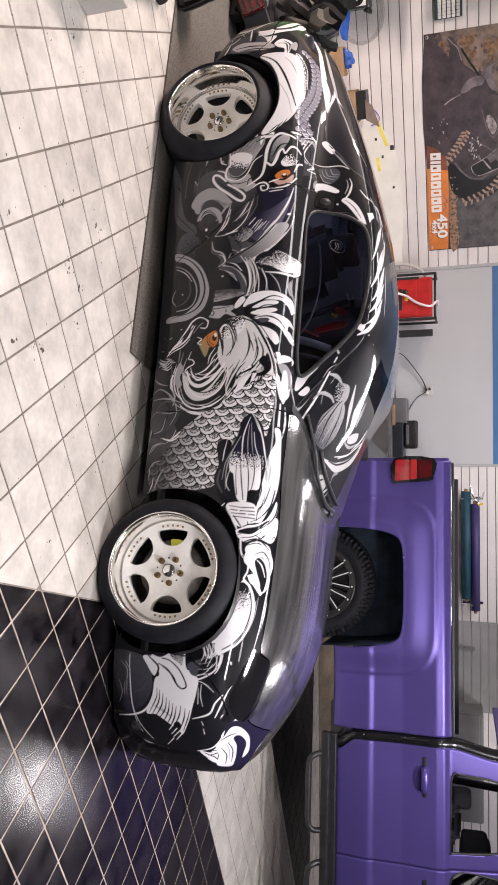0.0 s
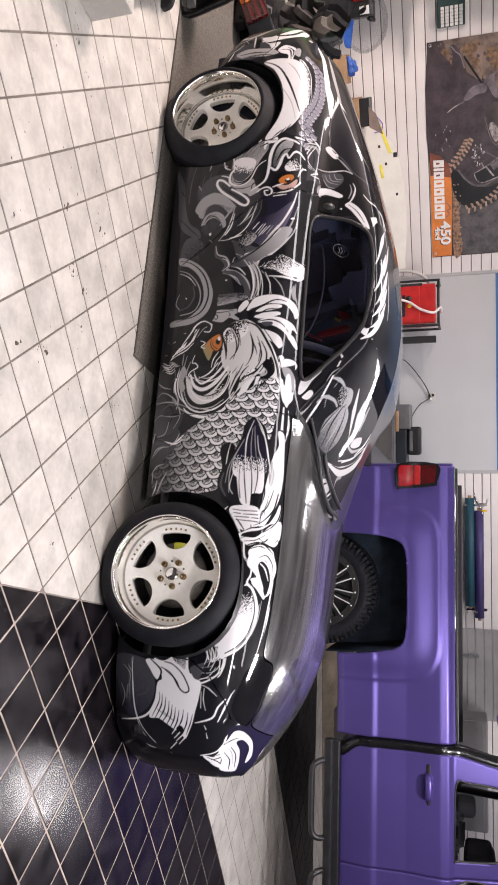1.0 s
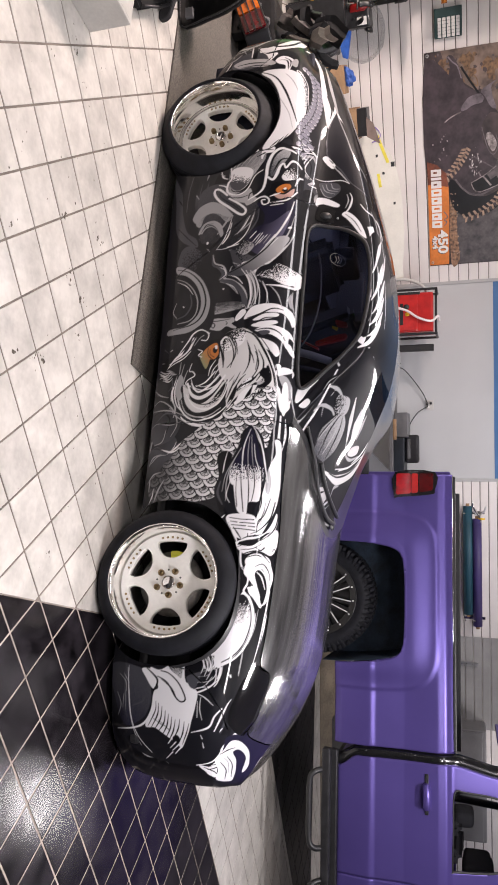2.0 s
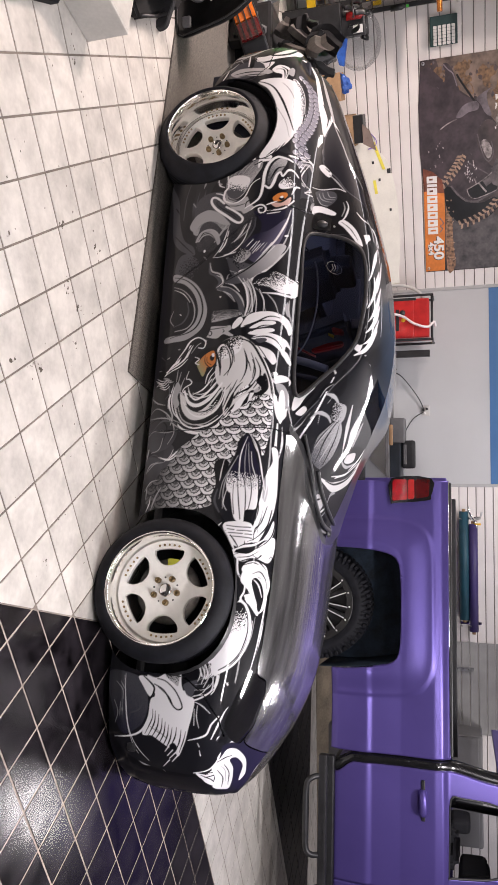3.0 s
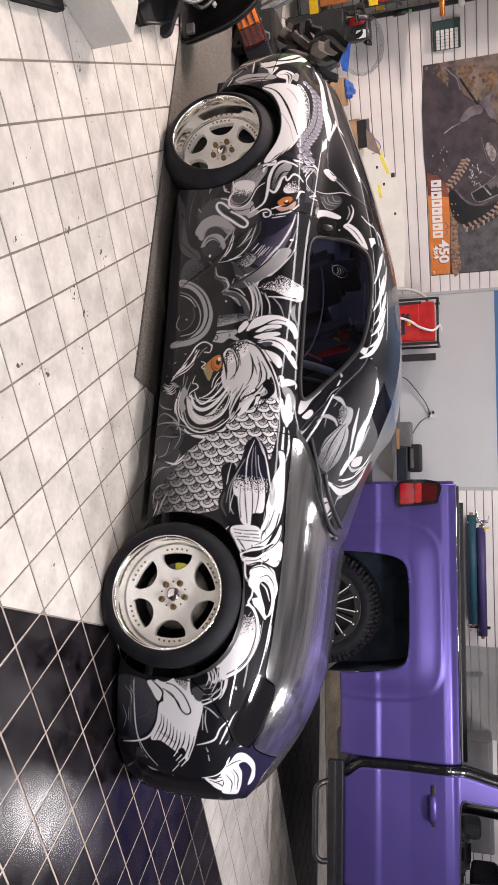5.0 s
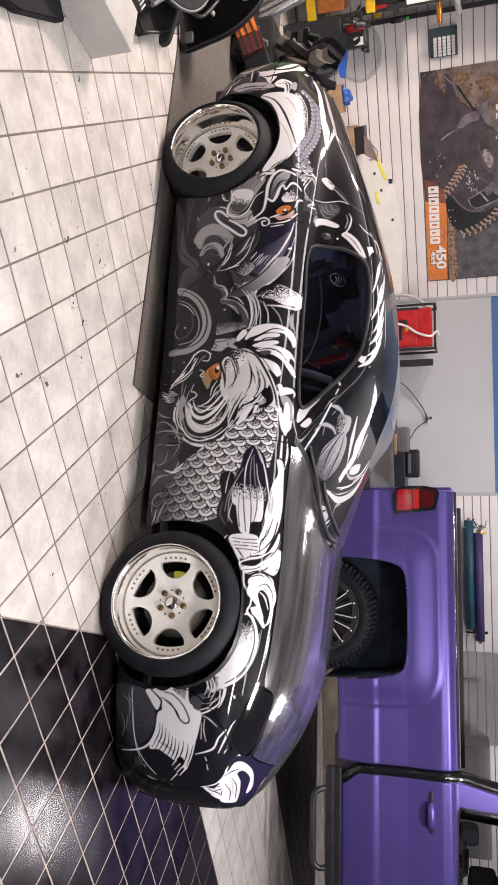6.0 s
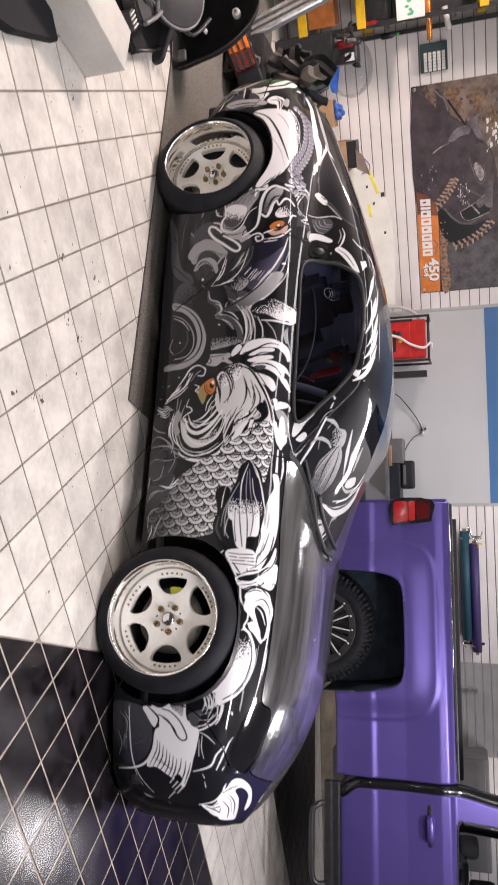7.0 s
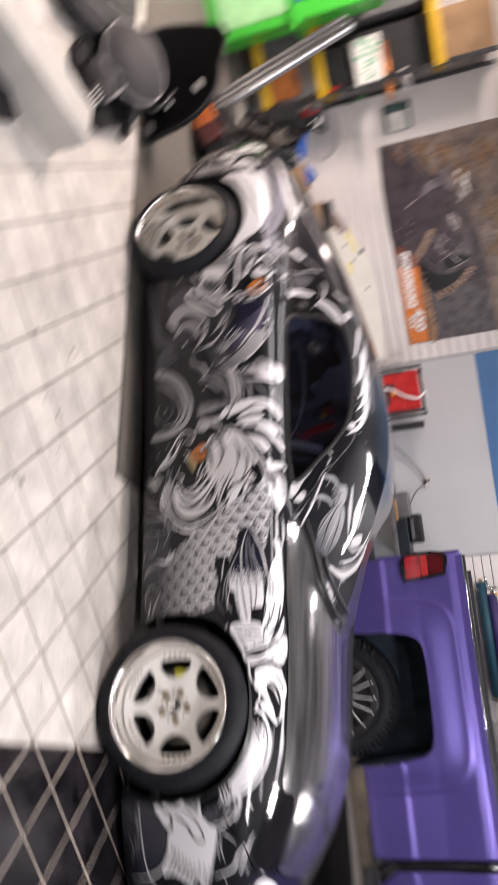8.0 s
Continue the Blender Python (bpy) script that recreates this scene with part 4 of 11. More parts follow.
    c.stroke(WHITE, (2056, 415, 2080, 440, 2108, 470), (0.9, 4.3, 0.9))
    c.stroke(WHITE, (2044, 434, 2068, 456, 2092, 481), (0.9, 4.3, 0.9))
    c.fill(INK, (1992, 391, 2024, 429, 2000, 463, 1928, 442, 1832, 417, 1744, 445, 1736, 426, 1808, 400, 1904, 406))
    c.stroke(WHITE, (2024, 441, 1960, 429, 1876, 423), (1.1, 4.6, 1.1))
    c.stroke(WHITE, (3680, 382, 3644, 360, 3612, 342), (1.0, 4.5, 1.0))
    c.stroke(WHITE, (3684, 400, 3648, 378, 3612, 351), (1.0, 4.5, 1.0))
    c.stroke(WHITE, (3684, 414, 3648, 391, 3616, 364), (1.0, 4.5, 1.0))
    c.stroke(WHITE, (3688, 432, 3652, 405, 3616, 378), (1.0, 4.5, 1.0))
    c.stroke(WHITE, (3692, 450, 3656, 423, 3620, 391), (1.0, 4.5, 1.0))
    c.stroke(WHITE, (3692, 468, 3660, 436, 3620, 400), (1.0, 4.5, 1.0))
    c.stroke(WHITE, (3712, 477, 3692, 531, 3660, 558), (3.2, 12.9, 3.2))
    c.fill(WHITE, (3692, 499, 3700, 517, 3688, 544, 3660, 531, 3664, 508))


def ground_art_e(c):
    c.stroke(WHITE, (3660, 576, 3684, 603, 3692, 639, 3720, 675), (3.2, 9.6, 3.2))
    c.stroke(WHITE, (3700, 738, 3604, 701, 3572, 768), (1.9, 7.7, 1.9))
    c.stroke(WHITE, (3712, 765, 3608, 723, 3572, 790), (1.9, 7.8, 1.9))
    c.stroke(WHITE, (3724, 787, 3612, 746, 3576, 808), (1.9, 7.8, 1.9))
    c.stroke(WHITE, (3736, 814, 3620, 764, 3576, 831), (2.0, 7.8, 2.0))
    c.stroke(INK, (3700, 765, 3664, 805, 3576, 799), (3.3, 9.8, 3.3))
    c.stroke(WHITE, (3740, 742, 3760, 796, 3728, 841, 3644, 854), (3.3, 13.1, 3.3))
    c.stroke(WHITE, (3740, 710, 3780, 759, 3796, 808), (3.3, 13.1, 3.3))
    c.stroke(INK, (3740, 719, 3752, 724, 3768, 728), (1.0, 4.5, 1.0))
    c.stroke(INK, (3744, 742, 3760, 751, 3776, 755), (1.0, 4.6, 1.0))
    c.stroke(INK, (3752, 769, 3772, 773, 3788, 781), (1.0, 4.6, 1.0))
    c.stroke(INK, (3760, 796, 3780, 800, 3796, 808), (1.0, 4.6, 1.0))
    c.stroke(LIGHT, (3564, 868, 3536, 852, 3512, 855), (1.3, 5.9, 1.3))
    c.stroke(WHITE, (3544, 794, 3592, 894, 3604, 976), (3.3, 13.1, 3.3))
    c.stroke(INK, (2968, 492, 2960, 508, 2956, 525), (0.9, 4.9, 0.9))
    c.stroke(INK, (2992, 514, 2984, 531, 2980, 548), (0.9, 4.9, 0.9))
    c.stroke(INK, (3012, 537, 3012, 558, 3008, 571), (0.9, 4.9, 0.9))
    c.stroke(INK, (3036, 560, 3036, 581, 3036, 598), (0.9, 4.9, 0.9))
    c.stroke(INK, (3060, 587, 3060, 604, 3064, 626), (0.9, 4.9, 0.9))
    c.stroke(INK, (3084, 610, 3088, 632, 3092, 645), (0.9, 4.9, 0.9))
    c.stroke(INK, (3108, 633, 3116, 651, 3124, 673), (0.9, 5.0, 0.9))
    c.stroke(INK, (3132, 656, 3144, 678, 3160, 701), (0.9, 5.0, 0.9))
    c.stroke(INK, (3036, 491, 3116, 590, 3212, 665, 3332, 708), (2.5, 7.5, 2.5))
    c.stroke(WHITE, (3108, 325, 3108, 403, 3148, 474, 3216, 517), (1.9, 6.9, 1.9))
    c.stroke(MID, (2984, 253, 3080, 298, 3156, 361), (1.9, 5.0, 1.9))
    c.stroke(INK, (2976, 475, 2884, 513, 2788, 513), (1.2, 6.7, 1.2))
    c.stroke(INK, (2972, 488, 2884, 522, 2788, 517), (1.2, 6.7, 1.2))
    c.stroke(INK, (2972, 500, 2884, 534, 2788, 526), (1.2, 6.7, 1.2))
    c.stroke(INK, (2972, 513, 2880, 538, 2788, 530), (1.2, 6.7, 1.2))
    c.stroke(WHITE, (2976, 471, 2888, 509, 2792, 513), (0.9, 4.9, 0.9))
    c.stroke(WHITE, (2976, 484, 2888, 518, 2796, 518), (0.9, 4.9, 0.9))
    c.stroke(WHITE, (2972, 492, 2888, 526, 2796, 522), (0.9, 4.9, 0.9))
    c.stroke(WHITE, (2976, 505, 2888, 535, 2800, 531), (0.9, 4.9, 0.9))
    c.stroke(WHITE, (2972, 513, 2888, 543, 2800, 535), (0.9, 4.9, 0.9))
    c.stroke(LIGHT, (2880, 543, 2824, 557, 2772, 576), (0.9, 4.3, 0.9))
    c.stroke(LIGHT, (2884, 551, 2828, 570, 2772, 584), (0.9, 4.3, 0.9))
    c.stroke(LIGHT, (2888, 560, 2832, 578, 2776, 597), (0.9, 4.3, 0.9))
    c.stroke(LIGHT, (2888, 569, 2832, 587, 2776, 605), (0.9, 4.3, 0.9))
    c.stroke(LIGHT, (2892, 577, 2836, 596, 2780, 610), (0.9, 4.3, 0.9))
    c.fill(WHITE, (2888, 552, 2876, 568, 2800, 577, 2772, 605, 2780, 563))
    c.stroke(WHITE, (2864, 584, 2888, 590, 2880, 619, 2832, 650, 2792, 661), (1.5, 5.5, 1.5))
    c.fill(LIGHT, (2860, 694, 2888, 717, 2816, 734, 2748, 759, 2776, 731, 2816, 708))
    c.stroke(WHITE, (2912, 489, 2956, 466, 2988, 446), (1.8, 6.2, 1.8))
    c.stroke(LIGHT, (3008, 429, 3012, 438), (4.6, 7.7))
    c.stroke(WHITE, (3384, 200, 3360, 155, 3292, 132, 3240, 132), (1.6, 6.5, 1.6))
    c.blend(INK, MID, (2300, 0, 2324, 57, 2256, 151, 2168, 186, 2084, 144, 2064, 44, 2128, 0), (2284, 119, 2092, 4), 0)
    c.stroke(LIGHT, (2272, 0, 2296, 45, 2248, 127, 2168, 166, 2100, 136), (1.8, 7.2, 1.8))
    c.stroke(INK, (2220, 4, 2236, 61, 2192, 122, 2120, 109), (2.4, 9.1, 2.4))
    c.blend(MID, INK, (2004, 0, 2044, 32, 2012, 115, 1948, 106, 1904, 47, 1864, 4), (2004, 91, 1872, 8), 0)
    c.stroke(LIGHT, (2148, 0, 2176, 36, 2160, 125, 2176, 186), (1.2, 4.8, 1.2))
    c.stroke(LIGHT, (1960, 12, 2000, 36, 2012, 91), (1.8, 7.2, 1.8))
    c.stroke(LIGHT, (1872, 16, 1912, 51, 1920, 98), (1.8, 7.1, 1.8))
    c.stroke(MID, (2036, 4, 2052, 56, 2028, 103), (1.8, 6.0, 1.8))
    c.stroke(WHITE, (1768, 42, 1808, 61, 1840, 62), (1.8, 7.7, 1.8))
    c.stroke(WHITE, (2452, 17, 2428, 62, 2444, 99), (1.2, 5.6, 1.2))
    c.stroke(WHITE, (2440, 25, 2416, 74, 2432, 103), (1.2, 5.5, 1.2))
    c.stroke(WHITE, (2424, 37, 2404, 82, 2420, 111), (1.2, 5.5, 1.2))
    c.stroke(WHITE, (2408, 45, 2392, 91, 2408, 115), (1.2, 5.5, 1.2))
    c.fill(WHITE, (4152, 437, 4216, 463, 4248, 506, 4196, 585, 4108, 660, 4004, 705, 3900, 702, 3808, 646, 3728, 576, 3664, 508, 3668, 472, 3764, 521, 3856, 550, 3968, 531, 4060, 495))
    c.chain((4256, 573, 4216, 634, 4136, 695, 4020, 734, 3888, 752, 3792, 745), 15, 34)


def ground_art_f(c):
    c.fill(WHITE, (4416, 597, 4352, 694, 4180, 778, 4036, 878, 3908, 952, 3888, 928, 3988, 860, 4096, 783, 4240, 700))
    c.stroke(INK, (4416, 597, 4352, 694, 4180, 778, 4036, 878, 3908, 952, 3888, 928, 3988, 860, 4096, 783, 4240, 700, 4416, 597), (2.8, 3.4, 2.8))
    c.stroke(INK, (4060, 839, 4076, 850, 4096, 855), (1.4, 6.9, 1.4))
    c.stroke(INK, (4024, 862, 4040, 870, 4056, 878), (1.4, 6.8, 1.4))
    c.stroke(INK, (4284, 173, 4304, 186, 4324, 199), (1.0, 4.8, 1.0))
    c.stroke(LIGHT, (4472, 59, 4472, 53, 4412, 90), (1.1, 5.6, 1.1))
    c.stroke(LIGHT, (4500, 115, 4464, 139, 4428, 164), (1.0, 5.6, 1.0))
    c.stroke(LIGHT, (4520, 179, 4484, 205, 4448, 228), (1.0, 5.6, 1.0))
    c.stroke(LIGHT, (4552, 238, 4512, 266, 4480, 290), (1.0, 5.6, 1.0))
    c.fill(LIGHT, (4492, 226, 4508, 251, 4444, 310, 4392, 316, 4408, 271))
    c.stroke(INK, (4492, 226, 4508, 251, 4444, 310, 4392, 316, 4408, 271, 4492, 226), (2.8, 3.5, 2.8))
    c.stroke(INK, (4480, 248, 4440, 270, 4404, 285), (1.0, 3.4, 1.0))
    c.stroke(MID, (2256, 851, 2312, 921, 2340, 984), (1.5, 6.1, 1.5))
    c.stroke(MID, (2052, 1064, 2048, 1215, 2108, 1407, 2212, 1519), (6.6, 26.4, 6.6))
    c.stroke(WHITE, (1936, 1037, 1980, 1097, 1968, 1176, 1900, 1160), (2.5, 9.5, 2.5))
    c.stroke(WHITE, (1908, 1071, 1932, 1104, 1952, 1134), (1.3, 5.7, 1.3))
    c.stroke(WHITE, (1896, 1114, 1920, 1148, 1944, 1178), (1.3, 5.7, 1.3))
    c.stroke(WHITE, (1884, 1161, 1908, 1196, 1928, 1222), (1.3, 5.8, 1.3))
    c.stroke(WHITE, (1876, 1216, 1896, 1247, 1920, 1274), (1.3, 5.9, 1.3))
    c.stroke(WHITE, (1936, 924, 1992, 933, 2016, 916), (1.5, 9.1, 1.5))
    c.fill(WHITE, (2484, 1140, 2564, 1201, 2644, 1238, 2596, 1317, 2532, 1240))
    c.fill(INK, (2148, 537, 2096, 574, 1976, 623, 1876, 668, 1852, 623, 1904, 542, 1864, 477, 1776, 462, 1732, 441, 1804, 411, 1904, 421, 2016, 476))
    c.fill(WHITE, (1780, 616, 1852, 635, 1916, 672, 1896, 717, 1816, 731, 1724, 726, 1644, 702, 1596, 652, 1572, 599, 1580, 554, 1624, 588, 1688, 609, 1724, 596))
    c.stroke(INK, (1780, 616, 1852, 635, 1916, 672, 1896, 717, 1816, 731, 1724, 726, 1644, 702, 1596, 652, 1572, 599, 1580, 554, 1624, 588, 1688, 609, 1724, 596, 1780, 616), (4.1, 5.1, 4.1))
    c.stroke(MID, (3548, 103, 3472, 156, 3384, 191), (1.6, 7.2, 1.6))
    c.stroke(MID, (3528, 197, 3448, 187, 3368, 213), (1.6, 7.2, 1.6))
    c.stroke(MID, (3532, 233, 3468, 223), (1.6, 7.2, 1.6))
    c.blend(MID, INK, (3436, 103, 3468, 161, 3404, 196, 3332, 177, 3328, 128), (3452, 165, 3336, 128), 0)
    c.stroke(LIGHT, (3428, 102, 3464, 156, 3412, 196), (1.6, 5.9, 1.6))
    c.stroke(LIGHT, (3136, 243, 3164, 279, 3172, 314), (1.6, 5.1, 1.6))
    c.stroke(LIGHT, (3068, 363, 3032, 396, 3016, 434), (1.6, 5.6, 1.6))
    c.stroke(LIGHT, (2456, 0, 2500, 4, 2500, 50), (1.6, 5.6, 1.6))
    c.stroke(MID, (2580, 0, 2592, 17, 2552, 71), (1.6, 6.3, 1.6))
    c.stroke(MID, (2708, 0, 2636, 33, 2576, 25), (1.6, 6.3, 1.6))
    c.stroke(LIGHT, (2560, 83, 2564, 96), (3.1, 6.2))
    c.stroke(LIGHT, (2604, 146, 2604, 154), (3.1, 6.2))
    c.stroke(LIGHT, (2420, 21, 2424, 33), (3.1, 6.2))
    c.fill(INK, (4068, 856, 3964, 856, 3792, 880, 3708, 953, 3604, 1088, 3484, 1182, 3500, 1511, 3628, 1696, 3668, 1395, 3728, 1153, 3920, 1017, 4052, 905))
    c.blend(INK, DARK, (4024, 900, 3916, 906, 3800, 930, 3732, 1021, 3652, 1137, 3780, 1056, 3928, 981), (3920, 911, 3672, 1091), 0)
    c.fill(WHITE, (4364, 628, 4288, 724, 4128, 828, 4068, 850, 3920, 865, 3968, 819, 4116, 743, 4232, 687))
    c.stroke(LIGHT, (4056, 867, 3956, 870, 3804, 896, 3736, 962, 3636, 1106), (2.0, 5.4, 2.0))
    c.stroke(WHITE, (3416, 980, 3420, 1045, 3364, 1108, 3264, 1139, 3168, 1170), (3.2, 16.2, 13.0))
    c.stroke(LIGHT, (3420, 1179, 3348, 1249, 3244, 1305), (2.6, 8.6, 3.3))
    c.stroke(LIGHT, (3596, 831, 3608, 902, 3632, 968), (2.0, 6.6, 2.0))


def koi_fin(c):
    c.fill(DARK, (2124, 503, 2039, 483, 1937, 438, 1872, 398, 1809, 394, 1740, 454, 1672, 497, 1605, 526, 1555, 554, 1583, 752, 1864, 726, 2080, 706, 2111, 683, 2051, 617, 2110, 562, 2146, 541))
    c.fill(WHITE, (2099, 672, 2090, 708, 1981, 716, 1863, 719, 1780, 704, 1692, 666, 1617, 639, 1613, 615, 1681, 600, 1753, 612, 1843, 623, 1918, 637, 1985, 658, 2036, 681))
    c.fill(LIGHT, (1956, 648, 1896, 665, 1832, 654, 1855, 637, 1918, 638))
    c.fill(VIOLET, (2145, 537, 2059, 507, 1947, 480, 1865, 471, 1878, 615, 1975, 604, 2073, 574))
    c.fill(WHITE, (1893, 474, 1813, 485, 1751, 499, 1726, 519, 1721, 537, 1738, 551, 1782, 554, 1782, 574, 1790, 601, 1806, 611, 1868, 613, 1956, 599, 1962, 558, 1940, 515, 1920, 480))
    c.blend(VIOLET, WHITE, (1956, 464, 2004, 502, 2011, 600, 1873, 612, 1861, 471), (1973, 530, 1873, 528), 2)
    c.stroke(WHITE, (2155, 545, 2102, 582, 2031, 610, 1952, 630, 1888, 647), (2.1, 6.3, 8.4, 2.1))
    c.stroke(WHITE, (2136, 539, 2050, 513, 1958, 510, 1904, 517), (2.0, 5.9, 2.0))
    c.stroke(WHITE, (2063, 561, 1999, 571, 1947, 592, 1877, 611), (2.1, 4.2, 2.1))
    c.stroke(LIGHT, (2098, 536, 2015, 533, 1933, 540), (2.0, 4.0, 2.0))
    c.stroke(LIGHT, (2108, 545, 2025, 552, 1953, 563), (2.0, 4.1, 2.0))
    c.stroke(INK, (1931, 505, 1859, 512, 1788, 522, 1738, 531), (2.4, 6.0, 4.8))
    c.stroke(INK, (1942, 534, 1861, 547, 1791, 551, 1738, 551), (2.5, 6.2, 5.0))
    c.stroke(INK, (1953, 563, 1873, 577, 1801, 570, 1781, 562), (2.6, 6.4, 3.8))
    c.stroke(INK, (1912, 489, 1831, 490, 1760, 500), (2.3, 4.7))
    c.stroke(INK, (1984, 601, 1887, 615, 1806, 615, 1786, 595), (3.8, 7.6, 3.8))
    c.fill(INK, (1780, 554, 1786, 598, 1750, 589, 1716, 598, 1720, 571, 1733, 553))
    c.stroke(LIGHT, (2040, 500, 1956, 463, 1873, 445, 1784, 448), (2.9, 5.8, 2.9))
    c.stroke(LIGHT, (1993, 477, 1909, 440, 1828, 429), (1.9, 3.9, 1.9))
    c.stroke(WHITE, (1874, 460, 1811, 449, 1776, 466), (1.9, 3.8, 1.9))
    c.stroke(MID, (1873, 417, 1818, 408, 1766, 434), (5.9, 11.8, 5.9))
    c.stroke(INK, (1899, 634, 1797, 612, 1734, 601, 1681, 601), (5.0, 8.8, 3.8))
    c.stroke(INK, (1816, 668, 1732, 641, 1701, 616, 1648, 615), (3.8, 7.6, 3.8))
    c.stroke(INK, (1804, 695, 1712, 676, 1645, 646, 1618, 625), (3.9, 9.2, 6.6))
    c.stroke(INK, (1863, 720, 1772, 712, 1690, 704, 1630, 674), (2.9, 7.2, 4.3))
    c.stroke(INK, (1759, 644, 1721, 631, 1686, 632), (2.5, 5.0, 2.5))
    c.fill(WHITE, (1719, 469, 1722, 591, 1648, 611, 1609, 582, 1621, 514, 1671, 482))
    c.stroke(INK, (1706, 475, 1702, 526, 1705, 592), (3.6, 4.8))
    c.stroke(INK, (1690, 481, 1687, 511), (3.5, 4.6))
    c.stroke(INK, (1686, 524, 1688, 598), (3.6, 4.9))
    c.stroke(INK, (1673, 488, 1673, 554), (3.6, 4.8))
    c.stroke(INK, (1672, 567, 1673, 603), (3.7, 5.0))
    c.stroke(INK, (1658, 497, 1656, 606), (3.6, 4.8))
    c.stroke(INK, (1663, 498, 1629, 528, 1609, 545), (3.6, 7.1, 3.6))
    c.stroke(INK, (1639, 571, 1618, 582, 1637, 611), (3.7, 9.9, 5.0))
    c.fill(WHITE, (1596, 521, 1608, 572, 1603, 593, 1636, 646, 1696, 688, 1755, 714, 1704, 727, 1626, 691, 1582, 636, 1564, 562, 1574, 528))
    c.stroke(INK, (1572, 529, 1571, 599, 1612, 663), (3.7, 7.4, 3.7))
    c.stroke(INK, (1569, 610, 1584, 628, 1577, 648), (3.7, 7.4))


def koi_head(c):
    c.fill(DARK, (2521, 153, 2680, 234, 2729, 282, 2739, 413, 2778, 460, 2810, 551, 2804, 675, 2765, 767, 2558, 789, 2478, 750, 2322, 755, 2373, 666, 2357, 639, 2361, 552, 2334, 483, 2275, 460, 2237, 417, 2181, 363, 2176, 217, 2289, 132, 2419, 141))
    c.fill(WHITE, (2712, 429, 2750, 447, 2763, 472, 2744, 482, 2714, 461, 2698, 437))
    c.fill(WHITE, (2707, 474, 2746, 489, 2780, 520, 2798, 599, 2790, 698, 2768, 739, 2719, 749, 2701, 732, 2728, 717, 2754, 677, 2752, 633, 2746, 562, 2719, 508))
    c.fill(WHITE, (2703, 516, 2740, 572, 2748, 642, 2737, 651, 2721, 617, 2705, 554))
    c.fill(WHITE, (2674, 510, 2696, 554, 2708, 630, 2697, 646, 2679, 604, 2665, 546))
    c.fill(WHITE, (2648, 527, 2678, 594, 2677, 681, 2663, 727, 2627, 747, 2636, 719, 2579, 707, 2604, 680, 2624, 634, 2637, 585))
    c.fill(WHITE, (2606, 543, 2600, 597, 2578, 650, 2541, 668, 2519, 647, 2540, 618, 2560, 579))
    c.fill(WHITE, (2606, 685, 2602, 730, 2550, 756, 2553, 733))
    c.fill(WHITE, (2473, 644, 2485, 667, 2476, 682, 2454, 661))
    c.fill(WHITE, (2446, 652, 2476, 693, 2481, 740, 2464, 748, 2439, 700, 2423, 669))
    c.fill(LIGHT, (2425, 674, 2432, 721, 2381, 756, 2320, 749, 2364, 714, 2390, 687))
    c.fill(WHITE, (2384, 699, 2401, 723, 2317, 737, 2233, 715, 2265, 695))
    c.stroke(INK, (2713, 490, 2735, 544, 2770, 610, 2774, 676), (4.1, 8.2, 4.1))
    c.stroke(INK, (2685, 527, 2716, 573, 2725, 634), (4.0, 6.7, 2.7))
    c.stroke(INK, (2649, 529, 2662, 594, 2648, 660, 2619, 695), (4.2, 8.5, 4.2))
    c.stroke(INK, (2621, 576, 2612, 635, 2583, 675), (2.9, 7.1, 2.9))
    c.fill(INK, (2695, 477, 2705, 500, 2664, 499, 2654, 484))
    c.fill(MID, (2645, 547, 2652, 595, 2639, 604, 2624, 567))
    c.fill(GREY, (2682, 263, 2712, 278, 2718, 334, 2726, 395, 2718, 420, 2697, 427, 2685, 412, 2663, 438, 2653, 427, 2672, 386, 2650, 350, 2663, 292))
    c.stroke(INK, (2678, 263, 2701, 284, 2704, 345, 2711, 404), (2.8, 5.6, 2.8))
    c.stroke(INK, (2685, 299, 2695, 311, 2683, 324, 2667, 317, 2676, 304), (4.2, 5.6, 4.2))
    c.stroke(INK, (2700, 381, 2689, 389, 2683, 384), (2.8, 5.5))
    c.blend(INK, GREY, (2649, 358, 2666, 387, 2657, 432, 2658, 483, 2623, 503, 2572, 479, 2604, 420, 2627, 379), (2665, 427, 2592, 486), 2)
    c.stroke(WHITE, (2486, 86, 2519, 153, 2560, 196, 2619, 214, 2657, 236, 2666, 274), (4.6, 9.3, 3.5))
    c.stroke(WHITE, (2556, 201, 2632, 234, 2652, 271, 2635, 295, 2603, 287, 2605, 258), (3.4, 6.8, 4.6))
    c.stroke(LIGHT, (2577, 222, 2616, 249, 2630, 269), (2.3, 4.6))
    c.fill(CREAM, (2506, 360, 2587, 360, 2623, 378, 2647, 418, 2656, 476, 2639, 513, 2603, 553, 2547, 592, 2479, 626, 2415, 647, 2361, 662, 2359, 620, 2365, 580, 2374, 547, 2353, 521, 2334, 496, 2305, 471, 2275, 446, 2237, 420, 2315, 407, 2364, 407, 2405, 375, 2456, 358))
    c.blend(INK, WHITE, (2575, 355, 2623, 375, 2647, 423, 2649, 484, 2582, 478, 2543, 425, 2535, 376), (2632, 389, 2557, 443), 2)
    c.stroke(INK, (2500, 360, 2578, 351, 2616, 366, 2623, 395, 2587, 427, 2536, 444, 2486, 434, 2447, 405), (4.0, 8.1, 4.0))
    c.stroke(INK, (2488, 387, 2549, 379, 2594, 383, 2599, 399), (2.7, 5.5, 2.7))
    c.stroke(WHITE, (2515, 369, 2575, 363, 2607, 377, 2609, 400, 2576, 422, 2532, 433), (4.4, 10.0, 4.4))
